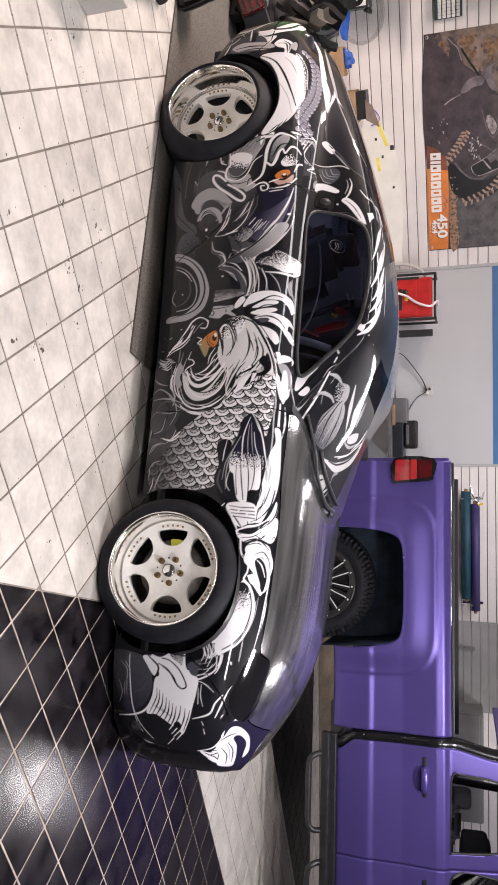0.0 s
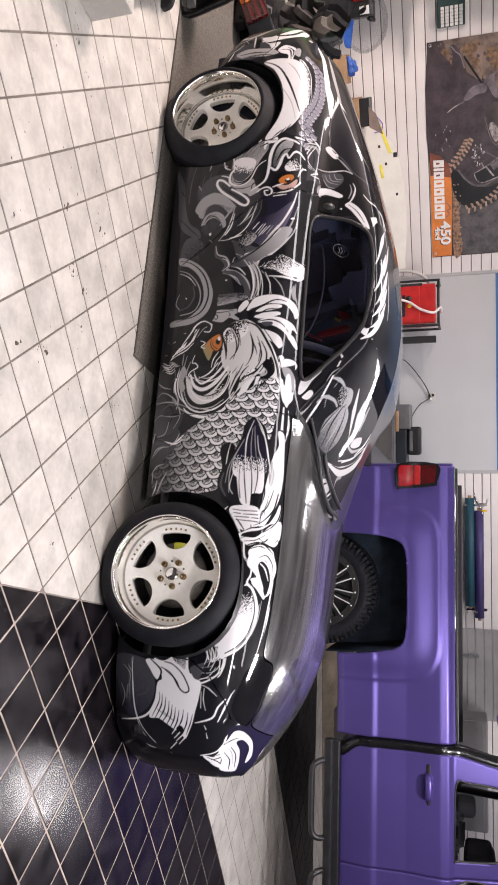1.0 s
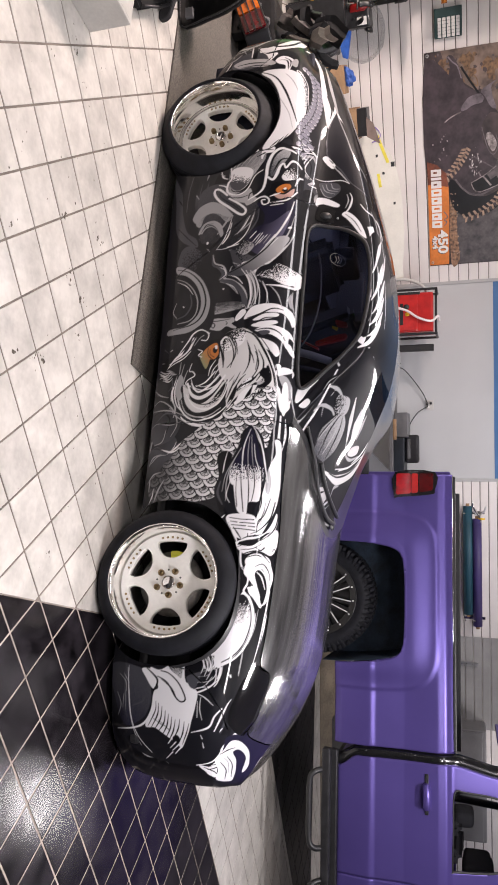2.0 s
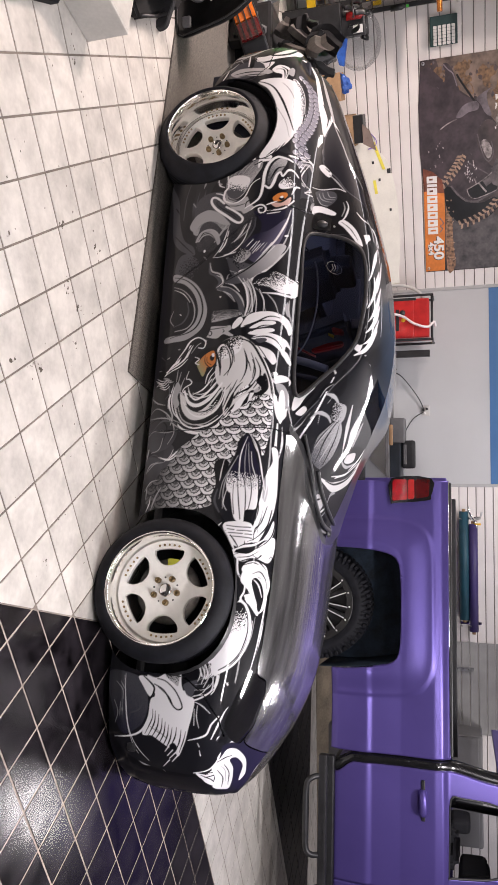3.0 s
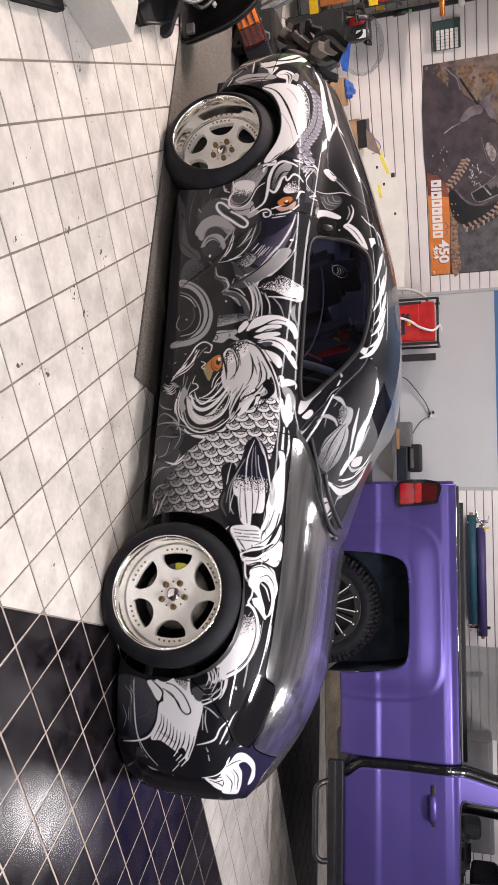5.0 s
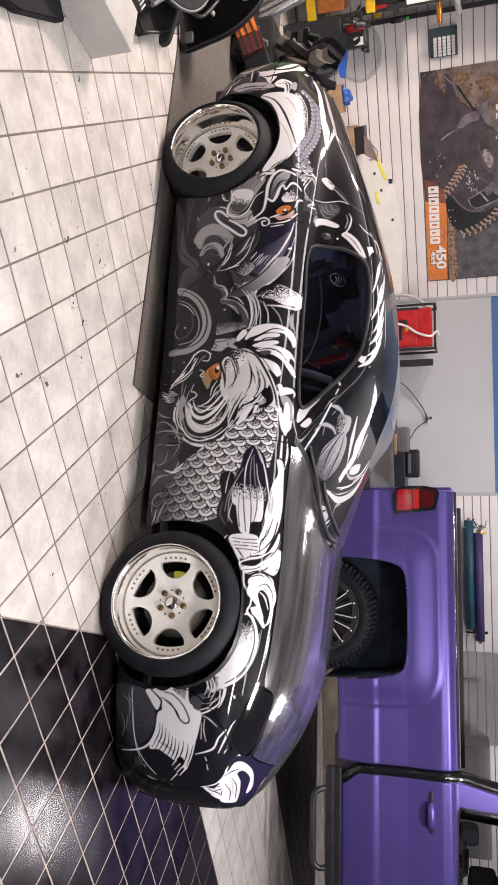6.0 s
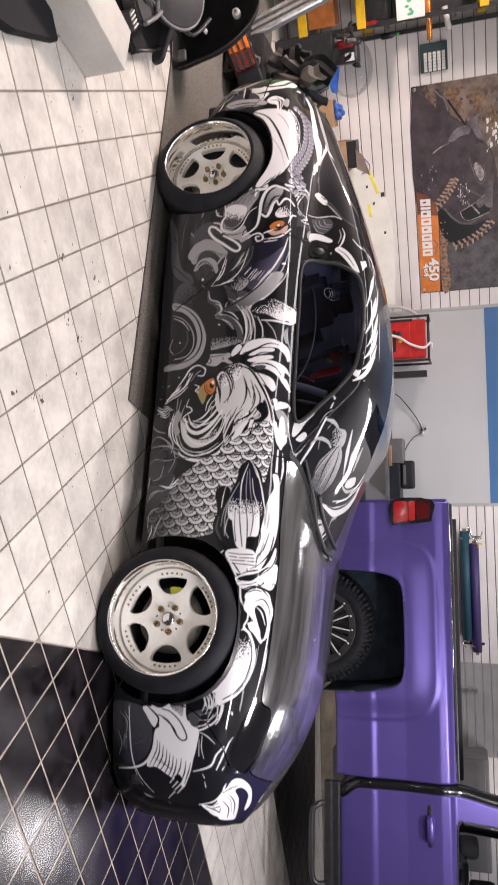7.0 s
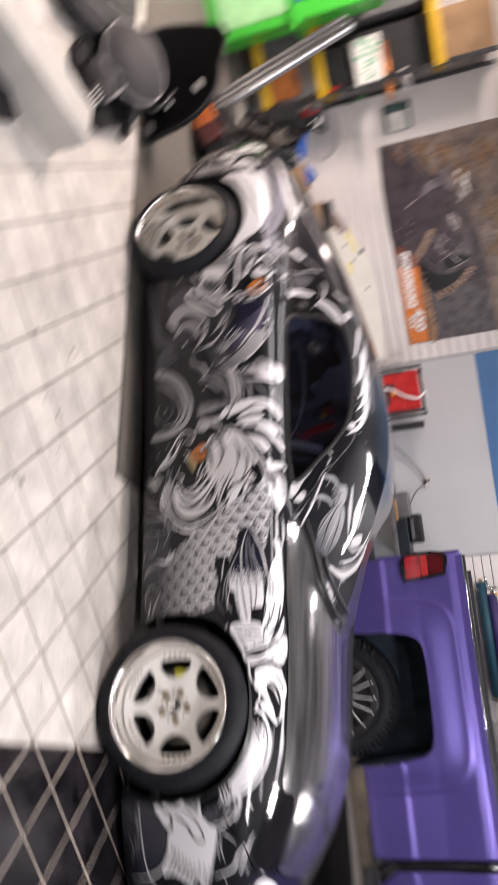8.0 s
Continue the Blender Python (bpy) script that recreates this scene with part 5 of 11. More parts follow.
    c.stroke(INK, (2591, 494, 2541, 512, 2483, 512, 2434, 497, 2412, 484), (2.5, 7.6, 2.5))
    c.stroke(INK, (2552, 505, 2513, 523, 2474, 534), (2.6, 6.4, 2.6))
    c.stroke(INK, (2544, 552, 2484, 580, 2427, 575, 2384, 551), (4.0, 9.2, 4.0))
    c.fill(INK, (2367, 559, 2393, 594, 2436, 611, 2473, 605, 2432, 626, 2394, 631, 2366, 611, 2365, 580))
    c.blend(INK, GREY, (2369, 553, 2408, 588, 2466, 600, 2431, 620, 2372, 616, 2361, 581), (2441, 617, 2368, 570), 2)
    c.fill(INK, (2322, 459, 2377, 498, 2402, 532, 2389, 536, 2361, 516, 2342, 487))
    c.fill(INK, (2251, 419, 2295, 428, 2363, 460, 2314, 457, 2275, 442))
    c.blend(INK, WHITE, (2329, 456, 2383, 497, 2398, 528, 2364, 516, 2340, 482), (2363, 463, 2354, 508), 2)
    c.stroke(INK, (2632, 520, 2583, 563, 2503, 607, 2425, 638, 2369, 650), (4.2, 7.0, 4.2))
    c.stroke(WHITE, (2598, 549, 2528, 601, 2446, 645, 2368, 669), (4.6, 8.0, 4.6))
    c.stroke(INK, (2609, 560, 2539, 613, 2458, 656, 2386, 674), (4.3, 7.1, 4.3))
    c.fill(INK, (2555, 244, 2592, 292, 2598, 353, 2506, 360, 2437, 334, 2419, 286, 2433, 224, 2496, 208))
    c.fill(OLIVE, (2530, 265, 2515, 286, 2473, 303, 2447, 293, 2479, 273, 2512, 258))
    c.fill(AMBER, (2530, 273, 2561, 294, 2583, 329, 2576, 347, 2526, 355, 2497, 335, 2499, 305, 2509, 282))
    c.blend(OLIVE, AMBER, (2512, 263, 2561, 294, 2539, 311, 2489, 310, 2451, 293), (2492, 265, 2529, 312), 1)
    c.stroke(INK, (2559, 299, 2522, 301, 2493, 331, 2504, 364), (2.7, 5.5, 4.1))
    c.stroke(INK, (2550, 309, 2525, 311, 2507, 334), (2.7, 4.1))
    c.fill(INK, (2553, 324, 2563, 337, 2547, 348, 2529, 339, 2536, 326))
    c.fill(WHITE, (2567, 332, 2570, 344, 2553, 347, 2552, 337))
    c.stroke(INK, (2502, 360, 2462, 318, 2406, 304), (4.1, 8.1, 4.1))
    c.stroke(WHITE, (2491, 343, 2452, 319, 2410, 311), (2.2, 5.5, 2.2))
    c.stroke(WHITE, (2475, 362, 2441, 335, 2397, 321), (2.2, 4.4, 2.2))
    c.stroke(WHITE, (2461, 377, 2432, 354, 2397, 339), (2.2, 4.4, 2.2))
    c.stroke(WHITE, (2555, 244, 2542, 268, 2523, 249, 2512, 268), (2.3, 5.6, 3.4))
    c.stroke(WHITE, (2479, 218, 2441, 207, 2435, 226, 2414, 238, 2392, 203, 2371, 194, 2357, 222, 2342, 238), (2.3, 5.6, 4.5))
    c.stroke(LIGHT, (2478, 176, 2417, 163, 2348, 152, 2297, 153), (2.3, 5.8, 2.3))
    c.stroke(LIGHT, (2490, 156, 2428, 153), (2.3, 4.7, 2.3))
    c.stroke(GREY, (2445, 198, 2396, 182, 2346, 182), (2.3, 5.7, 2.3))
    c.fill(CREAM, (2366, 180, 2275, 199, 2223, 250, 2226, 317, 2265, 372, 2327, 400, 2379, 406, 2357, 371, 2313, 347, 2274, 307, 2264, 269, 2287, 229, 2344, 207))
    c.blend(CREAM, INK, (2242, 271, 2259, 318, 2316, 362, 2372, 403, 2325, 395, 2271, 366, 2234, 320), (2248, 358, 2312, 338), 2)
    c.stroke(INK, (2356, 175, 2270, 194, 2212, 244, 2211, 316, 2248, 375, 2313, 409, 2383, 410), (5.3, 9.3, 6.6))
    c.stroke(INK, (2364, 207, 2295, 230, 2275, 270, 2289, 318, 2336, 361, 2379, 387), (5.3, 9.3, 5.3))
    c.stroke(WHITE, (2374, 204, 2317, 228, 2295, 274, 2318, 325, 2363, 367, 2406, 397), (8.7, 18.5, 18.5, 9.8))
    c.stroke(INK, (2369, 221, 2326, 243, 2314, 276, 2344, 325, 2395, 368), (4.0, 6.7, 4.0))
    c.stroke(WHITE, (2373, 225, 2336, 249, 2328, 277, 2360, 324, 2415, 369), (4.4, 9.8, 9.8, 5.5))
    c.stroke(INK, (2364, 242, 2342, 272, 2372, 315, 2422, 354), (2.7, 5.4, 2.7))
    c.stroke(WHITE, (2355, 251, 2377, 299, 2430, 344), (3.3, 7.7, 4.4))
    c.stroke(INK, (2362, 408, 2393, 434, 2434, 452), (3.9, 7.7, 2.6))
    c.stroke(INK, (2329, 427, 2378, 453, 2424, 472), (2.5, 6.3, 2.5))
    c.stroke(CREAM, (2364, 407, 2403, 434, 2452, 458, 2502, 470), (6.3, 14.7, 6.3))
    c.stroke(INK, (2534, 538, 2485, 555, 2435, 548, 2398, 528), (3.9, 7.7, 3.9))
    c.stroke(WHITE, (2302, 153, 2245, 175, 2196, 217, 2182, 260), (3.3, 6.7, 3.3))
    c.stroke(GREY, (2290, 175, 2228, 202, 2199, 255, 2201, 327, 2240, 387), (3.2, 7.6, 3.2))
    c.stroke(GREY, (2287, 165, 2226, 187, 2193, 235), (2.2, 4.4, 2.2))
    c.fill(LIGHT, (2424, 158, 2375, 139, 2326, 139, 2287, 161, 2306, 180, 2347, 167, 2394, 180))
    c.stroke(WHITE, (2198, 274, 2187, 334, 2215, 382), (2.1, 4.3, 2.1))


def dragon_head(c):
    c.fill(DARK, (3569, 286, 3628, 354, 3688, 503, 3736, 593, 3703, 688, 3633, 762, 3457, 765, 3308, 737, 3137, 686, 3059, 526, 3098, 427, 3112, 303, 3157, 215, 3345, 178, 3461, 245))
    c.blend(MID, DARK, (3459, 189, 3504, 337, 3380, 513, 3246, 501, 3131, 426, 3112, 303, 3180, 213), (3449, 246, 3131, 426), 1)
    c.fill(VIOLET, (3369, 514, 3301, 555, 3223, 540, 3149, 466, 3064, 545, 3105, 621, 3226, 693, 3348, 727, 3411, 719, 3359, 620))
    c.blend(VIOLET, PURP, (3223, 511, 3257, 595, 3337, 699, 3196, 660, 3092, 581, 3070, 526, 3144, 456), (3223, 540, 3172, 639), 0)
    c.blend(MID, GREY, (3477, 351, 3594, 350, 3627, 418, 3688, 513, 3640, 533, 3573, 502, 3487, 457, 3443, 413, 3440, 369), (3604, 357, 3499, 454), 1)
    c.blend(MID, WHITE, (3490, 356, 3581, 360, 3594, 422, 3564, 478, 3492, 454, 3453, 405), (3494, 401, 3549, 417), 2)
    c.stroke(LIGHT, (3570, 353, 3602, 370, 3649, 396), (2.5, 5.0, 1.3))
    c.stroke(LIGHT, (3590, 376, 3621, 400, 3658, 431), (2.5, 5.0, 1.3))
    c.stroke(LIGHT, (3597, 403, 3630, 428, 3665, 462), (2.5, 5.0, 1.2))
    c.stroke(LIGHT, (3598, 432, 3634, 455, 3673, 487), (2.5, 5.0, 1.2))
    c.stroke(LIGHT, (3601, 457, 3637, 482, 3674, 509), (2.4, 4.8, 1.2))
    c.stroke(INK, (3468, 364, 3452, 380, 3449, 416, 3476, 454, 3540, 485), (4.5, 9.0, 4.5))
    c.stroke(WHITE, (3606, 348, 3535, 361, 3503, 344, 3457, 344, 3432, 378, 3431, 420, 3462, 459, 3533, 490, 3565, 528), (6.1, 12.2, 7.3, 3.7))
    c.fill(GREY, (3445, 347, 3430, 376, 3429, 428, 3460, 470, 3415, 490, 3391, 513, 3359, 465, 3376, 443, 3392, 400))
    c.stroke(INK, (3417, 369, 3410, 419, 3419, 461), (3.0, 6.0, 3.0))
    c.stroke(INK, (3393, 465, 3428, 472, 3439, 500, 3456, 518), (4.3, 7.2, 4.3))
    c.stroke(WHITE, (3434, 346, 3470, 306, 3476, 278, 3449, 274, 3406, 304, 3361, 360, 3315, 418, 3310, 447, 3336, 454, 3374, 416, 3412, 359), (9.8, 13.5, 13.5, 12.2, 9.8))
    c.stroke(INK, (3453, 312, 3440, 303, 3409, 331, 3369, 387, 3340, 420), (3.0, 6.0, 3.0))
    c.stroke(WHITE, (3501, 295, 3483, 337, 3432, 357), (3.7, 7.4, 2.5))
    c.stroke(WHITE, (3581, 300, 3547, 311, 3531, 340), (3.8, 7.5, 2.5))
    c.stroke(LIGHT, (3568, 297, 3553, 319), (3.8, 6.3))
    c.stroke(LIGHT, (3544, 219, 3573, 227, 3584, 230), (2.6, 7.7, 2.6))
    c.stroke(LIGHT, (3452, 110, 3520, 116, 3588, 142), (4.2, 11.2, 2.8))
    c.blend(MID, LIGHT, (3286, 176, 3342, 200, 3397, 240, 3396, 294, 3349, 353, 3306, 385, 3271, 356, 3316, 311, 3336, 267, 3315, 227, 3260, 207), (3403, 250, 3270, 217), 1)
    c.stroke(GREY, (3222, 219, 3271, 239, 3279, 282, 3253, 319, 3207, 331), (7.4, 19.7, 14.8))
    c.stroke(INK, (3220, 232, 3257, 257, 3262, 289, 3227, 313), (3.0, 6.0, 4.5))
    c.stroke(WHITE, (3249, 221, 3275, 245, 3283, 271), (2.5, 5.0, 2.5))
    c.stroke(LIGHT, (3318, 382, 3265, 348, 3206, 308), (3.6, 12.1, 4.8))
    c.stroke(WHITE, (3263, 384, 3184, 367, 3117, 315), (3.6, 7.2, 4.8))
    c.stroke(WHITE, (3113, 309, 3123, 377, 3141, 458), (4.7, 7.1, 2.4))
    c.stroke(LIGHT, (3331, 505, 3267, 492, 3216, 444, 3191, 404), (2.3, 5.9, 2.3))
    c.stroke(WHITE, (3295, 481, 3239, 453, 3198, 418), (2.4, 6.0, 2.4))
    c.stroke(MID, (3335, 525, 3268, 519, 3192, 474, 3164, 424), (4.6, 9.2, 4.6))
    c.fill(INK, (3401, 550, 3455, 575, 3485, 584, 3509, 641, 3519, 715, 3486, 738, 3407, 678, 3378, 601))
    c.fill(SKIN, (3422, 593, 3426, 648, 3469, 709, 3420, 694, 3395, 628))
    c.fill(AMBER, (3452, 604, 3479, 633, 3488, 676, 3470, 687, 3438, 655, 3430, 616))
    c.stroke(INK, (3422, 589, 3456, 602, 3488, 636, 3497, 685, 3522, 717), (4.5, 9.0, 6.0))
    c.fill(INK, (3449, 635, 3461, 658, 3451, 670, 3437, 651))
    c.fill(WHITE, (3459, 643, 3466, 657, 3456, 661, 3452, 648))
    c.stroke(INK, (3427, 606, 3428, 653, 3461, 693), (3.0, 7.6, 4.6))
    c.blend(INK, WHITE, (3528, 628, 3571, 656, 3592, 710, 3564, 748, 3526, 709, 3506, 652), (3589, 703, 3515, 662), 2)
    c.blend(MID, GREY, (3583, 568, 3650, 583, 3691, 620, 3679, 662, 3622, 639, 3585, 612, 3542, 597, 3530, 569), (3548, 577, 3681, 643), 1)
    c.stroke(INK, (3560, 583, 3607, 600, 3632, 617, 3642, 648), (4.4, 11.8, 4.4))
    c.stroke(WHITE, (3391, 465, 3423, 513, 3458, 539, 3525, 548, 3594, 549, 3661, 566, 3698, 601, 3696, 643, 3685, 698), (5.9, 11.7, 16.4, 14.1, 9.4))
    c.stroke(WHITE, (3521, 558, 3508, 582, 3540, 599, 3589, 612, 3607, 630, 3585, 646, 3625, 676, 3629, 713, 3610, 744), (9.8, 17.2, 9.8, 12.3, 9.8))
    c.stroke(WHITE, (3408, 576, 3431, 628), (4.7, 8.2, 3.5))
    c.stroke(WHITE, (3371, 580, 3395, 672, 3457, 730), (3.8, 8.8, 7.6))
    c.stroke(WHITE, (3354, 581, 3370, 651), (3.6, 5.9, 2.4))
    c.stroke(WHITE, (3488, 713, 3538, 733, 3551, 758), (5.5, 11.0, 8.2))
    c.fill(WHITE, (3639, 510, 3706, 515, 3706, 570, 3675, 565, 3664, 528, 3634, 518))
    c.stroke(INK, (3687, 519, 3689, 565), (2.9, 5.8, 2.9))
    c.stroke(INK, (3648, 489, 3669, 525), (4.4, 8.7))
    c.stroke(WHITE, (3379, 498, 3400, 524, 3406, 552, 3388, 572, 3363, 566, 3361, 543, 3384, 536, 3388, 553), (4.6, 9.1, 8.0, 5.7))
    c.stroke(WHITE, (3394, 715, 3312, 691, 3214, 640, 3136, 582, 3061, 526), (4.8, 12.1, 9.7, 3.6))
    c.stroke(GREY, (3314, 724, 3190, 683, 3105, 610, 3057, 563), (2.4, 9.6, 2.4))
    c.stroke(WHITE, (3163, 487, 3190, 509), (2.3, 4.5, 2.3))
    c.stroke(WHITE, (3140, 501, 3190, 537), (2.2, 4.5, 2.2))
    c.stroke(WHITE, (3122, 517, 3177, 556), (2.2, 4.5, 2.2))
    c.stroke(LIGHT, (3133, 556, 3184, 588), (2.3, 4.5, 2.3))
    c.blend(DARK, LIGHT, (3108, 415, 3154, 456, 3124, 509, 3080, 482, 3071, 447), (3131, 426, 3077, 479), 2)
    c.fill(WHITE, (3237, 686, 3247, 706, 3236, 706, 3230, 688))
    c.fill(WHITE, (3161, 249, 3167, 257, 3155, 260, 3152, 252))


def waves(c):
    c.fill(DARK, (3157, 72, 3151, 301, 3109, 375, 2994, 422, 2946, 538, 2926, 728, 2856, 707, 2804, 675, 2801, 579, 2765, 470, 2718, 414, 2717, 293, 2676, 171, 2728, 15, 3065, 39))
    c.blend(MID, LIGHT, (3061, 78, 3134, 101, 3132, 205, 3081, 233, 3028, 216, 3036, 156), (3044, 109, 3119, 206), 1)
    c.blend(INK, LIGHT, (3057, 166, 3130, 206, 3110, 271, 3026, 234), (3082, 142, 3037, 233), 2)
    c.fill(MID, (3219, 93, 3198, 201, 3134, 205, 3149, 148, 3119, 157, 3166, 111))
    c.stroke(INK, (3207, 94, 3164, 159, 3137, 205), (3.1, 6.2, 3.1))
    c.stroke(INK, (3141, 291, 3078, 263, 2993, 231), (3.0, 7.4, 4.4))
    c.stroke(LIGHT, (3015, 82, 2994, 168, 2934, 226, 2869, 264, 2810, 271, 2739, 241, 2685, 185), (28.3, 37.7, 35.4, 30.6))
    c.stroke(GREY, (2918, 219, 2860, 246, 2806, 249, 2734, 226), (4.7, 14.1, 9.4, 4.7))
    c.stroke(INK, (3043, 96, 3020, 178, 2959, 238, 2887, 284, 2812, 294, 2740, 278), (5.8, 10.2, 7.3))
    c.stroke(WHITE, (2976, 226, 2909, 272, 2835, 284, 2751, 271), (2.3, 4.7, 3.5))
    c.stroke(INK, (2982, 88, 2949, 160, 2881, 212, 2819, 225, 2757, 206), (4.4, 8.8, 5.9))
    c.stroke(GREY, (2969, 89, 2933, 159, 2873, 211, 2824, 218), (3.6, 8.5, 4.8))
    c.stroke(WHITE, (2958, 116, 2920, 177, 2882, 206), (2.4, 4.9, 2.4))
    c.fill(NIGHT, (2930, 46, 2919, 153, 2853, 193, 2777, 176, 2767, 96, 2827, 44))
    c.stroke(LIGHT, (2851, 99, 2818, 59, 2758, 97, 2762, 177), (4.0, 9.2, 5.3))
    c.stroke(MID, (2910, 172, 2834, 188, 2760, 173), (4.8, 12.0, 4.8))
    c.fill(WHITE, (2797, 135, 2808, 148, 2802, 150, 2792, 140))
    c.stroke(GREY, (3083, 292, 3035, 305, 3012, 351, 2967, 370, 2941, 361, 2922, 408, 2880, 458, 2828, 479, 2786, 471), (5.8, 8.1, 10.5, 16.3, 16.3, 9.3))
    c.stroke(INK, (3021, 308, 2997, 346, 2961, 358, 2939, 345), (2.9, 5.7, 4.3))
    c.stroke(LIGHT, (2924, 339, 2903, 387, 2851, 434), (2.3, 5.8, 2.3))
    c.stroke(WHITE, (2959, 382, 2942, 426, 2905, 459), (2.3, 5.8, 3.5))
    c.stroke(LIGHT, (2965, 386, 2999, 393, 3007, 401), (3.5, 7.0, 2.3))
    c.stroke(MID, (3005, 319, 2983, 357), (3.5, 9.4, 3.5))
    c.fill(GREY, (2998, 427, 3003, 481, 2946, 522, 2872, 538, 2788, 519, 2765, 477, 2840, 503, 2915, 486, 2963, 463))
    c.stroke(INK, (2992, 448, 2919, 484, 2840, 495, 2771, 483), (4.0, 6.7, 5.4))
    c.stroke(WHITE, (2993, 456, 2919, 493, 2840, 504, 2773, 492), (2.2, 4.3, 3.3))
    c.stroke(INK, (2997, 468, 2918, 506, 2840, 514, 2777, 499), (4.0, 6.7, 5.3))
    c.stroke(INK, (2996, 487, 2918, 522, 2840, 528, 2784, 510), (4.0, 6.6, 5.3))
    c.blend(DARK, WHITE, (2959, 520, 3000, 546, 3022, 613, 3015, 679, 2997, 776, 2949, 778, 2911, 682, 2934, 595, 2942, 538), (3024, 613, 2920, 682), 2)
    c.blend(MID, GREY, (2964, 372, 3004, 431, 3066, 526, 3164, 609, 3178, 698, 3080, 636, 3008, 555, 2952, 463), (2982, 432, 3121, 610), 0)
    c.stroke(INK, (2970, 382, 3022, 480, 3097, 563, 3164, 613), (4.2, 8.4, 5.6))
    c.stroke(WHITE, (2899, 575, 2901, 660, 2912, 740, 2941, 778), (3.6, 12.0, 9.6))
    c.stroke(INK, (2882, 577, 2885, 661, 2893, 729), (4.4, 7.4))
    c.stroke(LIGHT, (2925, 539, 2884, 568, 2799, 591), (3.3, 6.6, 3.3))
    c.stroke(WHITE, (2919, 557, 2853, 582, 2799, 581), (2.2, 5.5, 2.2))
    c.stroke(LIGHT, (2896, 596, 2848, 642, 2790, 667), (3.6, 8.3, 3.6))
    c.stroke(INK, (2912, 550, 2852, 574, 2800, 570), (4.0, 10.8, 4.0))
    c.stroke(GREY, (2885, 729, 2823, 727, 2777, 742), (3.7, 7.3, 3.7))
    c.blend(DARK, LIGHT, (2770, 290, 2812, 300, 2801, 459, 2770, 464, 2742, 322), (2815, 379, 2741, 383), 2)
    c.fill(WHITE, (3157, 251, 3165, 259, 3156, 262, 3150, 254))
    c.fill(WHITE, (2884, 354, 2885, 362, 2879, 362))


def tail_quarter(c):
    c.fill(DARK, (4329, 98, 4411, 229, 4570, 284, 4666, 367, 4685, 452, 4479, 685, 4131, 839, 3884, 879, 3789, 846, 3838, 756, 3781, 709, 3756, 616, 3693, 546, 3696, 488, 3850, 552, 4042, 496, 4212, 327))
    c.fill(WHITE, (4215, 332, 4236, 402, 4237, 493, 4200, 579, 4124, 658, 4015, 703, 3906, 698, 3811, 653, 3755, 606, 3700, 545, 3701, 509, 3825, 556, 3926, 557, 4043, 505, 4152, 417))
    c.blend(WHITE, MID, (4243, 515, 4216, 597, 4134, 666, 3994, 718, 3897, 701, 4017, 668, 4142, 599), (4075, 629, 4104, 676), 2)
    c.stroke(INK, (4220, 332, 4176, 426, 4083, 518, 3958, 616, 3886, 665), (5.1, 12.0, 6.9))
    c.stroke(WHITE, (4220, 346, 4188, 425, 4093, 522, 3973, 620), (4.2, 8.4, 4.2))
    c.stroke(LIGHT, (4210, 461, 4162, 525, 4087, 599), (2.9, 5.9, 2.9))
    c.stroke(LIGHT, (4030, 511, 3931, 601, 3835, 649), (2.7, 4.0, 2.7))
    c.stroke(INK, (4240, 526, 4188, 612, 4112, 670, 3974, 706), (6.0, 16.1, 8.1))
    c.stroke(WHITE, (4232, 547, 4173, 631, 4041, 692), (3.3, 4.9, 3.3))
    c.stroke(INK, (3717, 572, 3772, 605), (3.0, 7.4, 3.0))
    c.stroke(INK, (3718, 589, 3794, 628), (3.1, 7.6, 3.1))
    c.stroke(INK, (3704, 545, 3754, 586), (2.9, 7.3, 2.9))
    c.chain((4280, 591, 4261, 655, 4185, 708, 4071, 746, 3963, 751, 3874, 729, 3812, 718, 3779, 765), 19, 37)
    c.stroke(WHITE, (4426, 452, 4538, 547, 4462, 635, 4300, 719, 4145, 795, 4048, 854), (9.6, 26.8, 19.1, 9.6))
    c.fill(WHITE, (4458, 635, 4218, 765, 4085, 857, 4023, 875, 3969, 863, 4077, 805, 4238, 721))
    c.stroke(INK, (4646, 512, 4595, 604, 4373, 711, 4225, 774), (8.4, 22.3, 11.1))
    c.stroke(INK, (4218, 765, 4125, 827, 4047, 849), (3.5, 10.5, 3.5))
    c.stroke(GREY, (4523, 660, 4254, 790, 4107, 865), (6.4, 19.2, 9.6))
    c.fill(INK, (4610, 235, 4619, 361, 4678, 443, 4650, 505, 4445, 489, 4404, 343, 4458, 234))
    c.fill(WHITE, (4517, 350, 4672, 425, 4685, 452, 4530, 481, 4475, 434, 4413, 344, 4405, 279, 4470, 227, 4467, 294))
    c.stroke(INK, (4552, 262, 4467, 331, 4513, 411, 4678, 439), (10.5, 23.7, 10.5))
    c.fill(WHITE, (4311, 376, 4354, 402, 4328, 466, 4271, 474, 4209, 474, 4216, 455, 4268, 442, 4281, 402))
    c.stroke(INK, (4311, 396, 4309, 438, 4241, 466), (3.6, 9.1, 3.6))
    c.stroke(INK, (4336, 417, 4309, 457, 4257, 469), (3.8, 9.6, 3.8))
    c.fill(WHITE, (4438, 237, 4385, 302, 4386, 360, 4334, 357, 4303, 337, 4348, 296))
    c.stroke(INK, (4413, 258, 4351, 312, 4314, 317), (4.6, 11.4, 4.6))
    c.fill(MID, (4316, 114, 4415, 123, 4432, 222, 4336, 327, 4280, 301, 4261, 197))
    c.fill(GREY, (4330, 123, 4363, 169, 4346, 257, 4319, 342, 4281, 387, 4265, 329, 4283, 234, 4285, 177))
    c.stroke(INK, (4315, 153, 4315, 232, 4295, 329), (4.4, 10.9, 4.4))
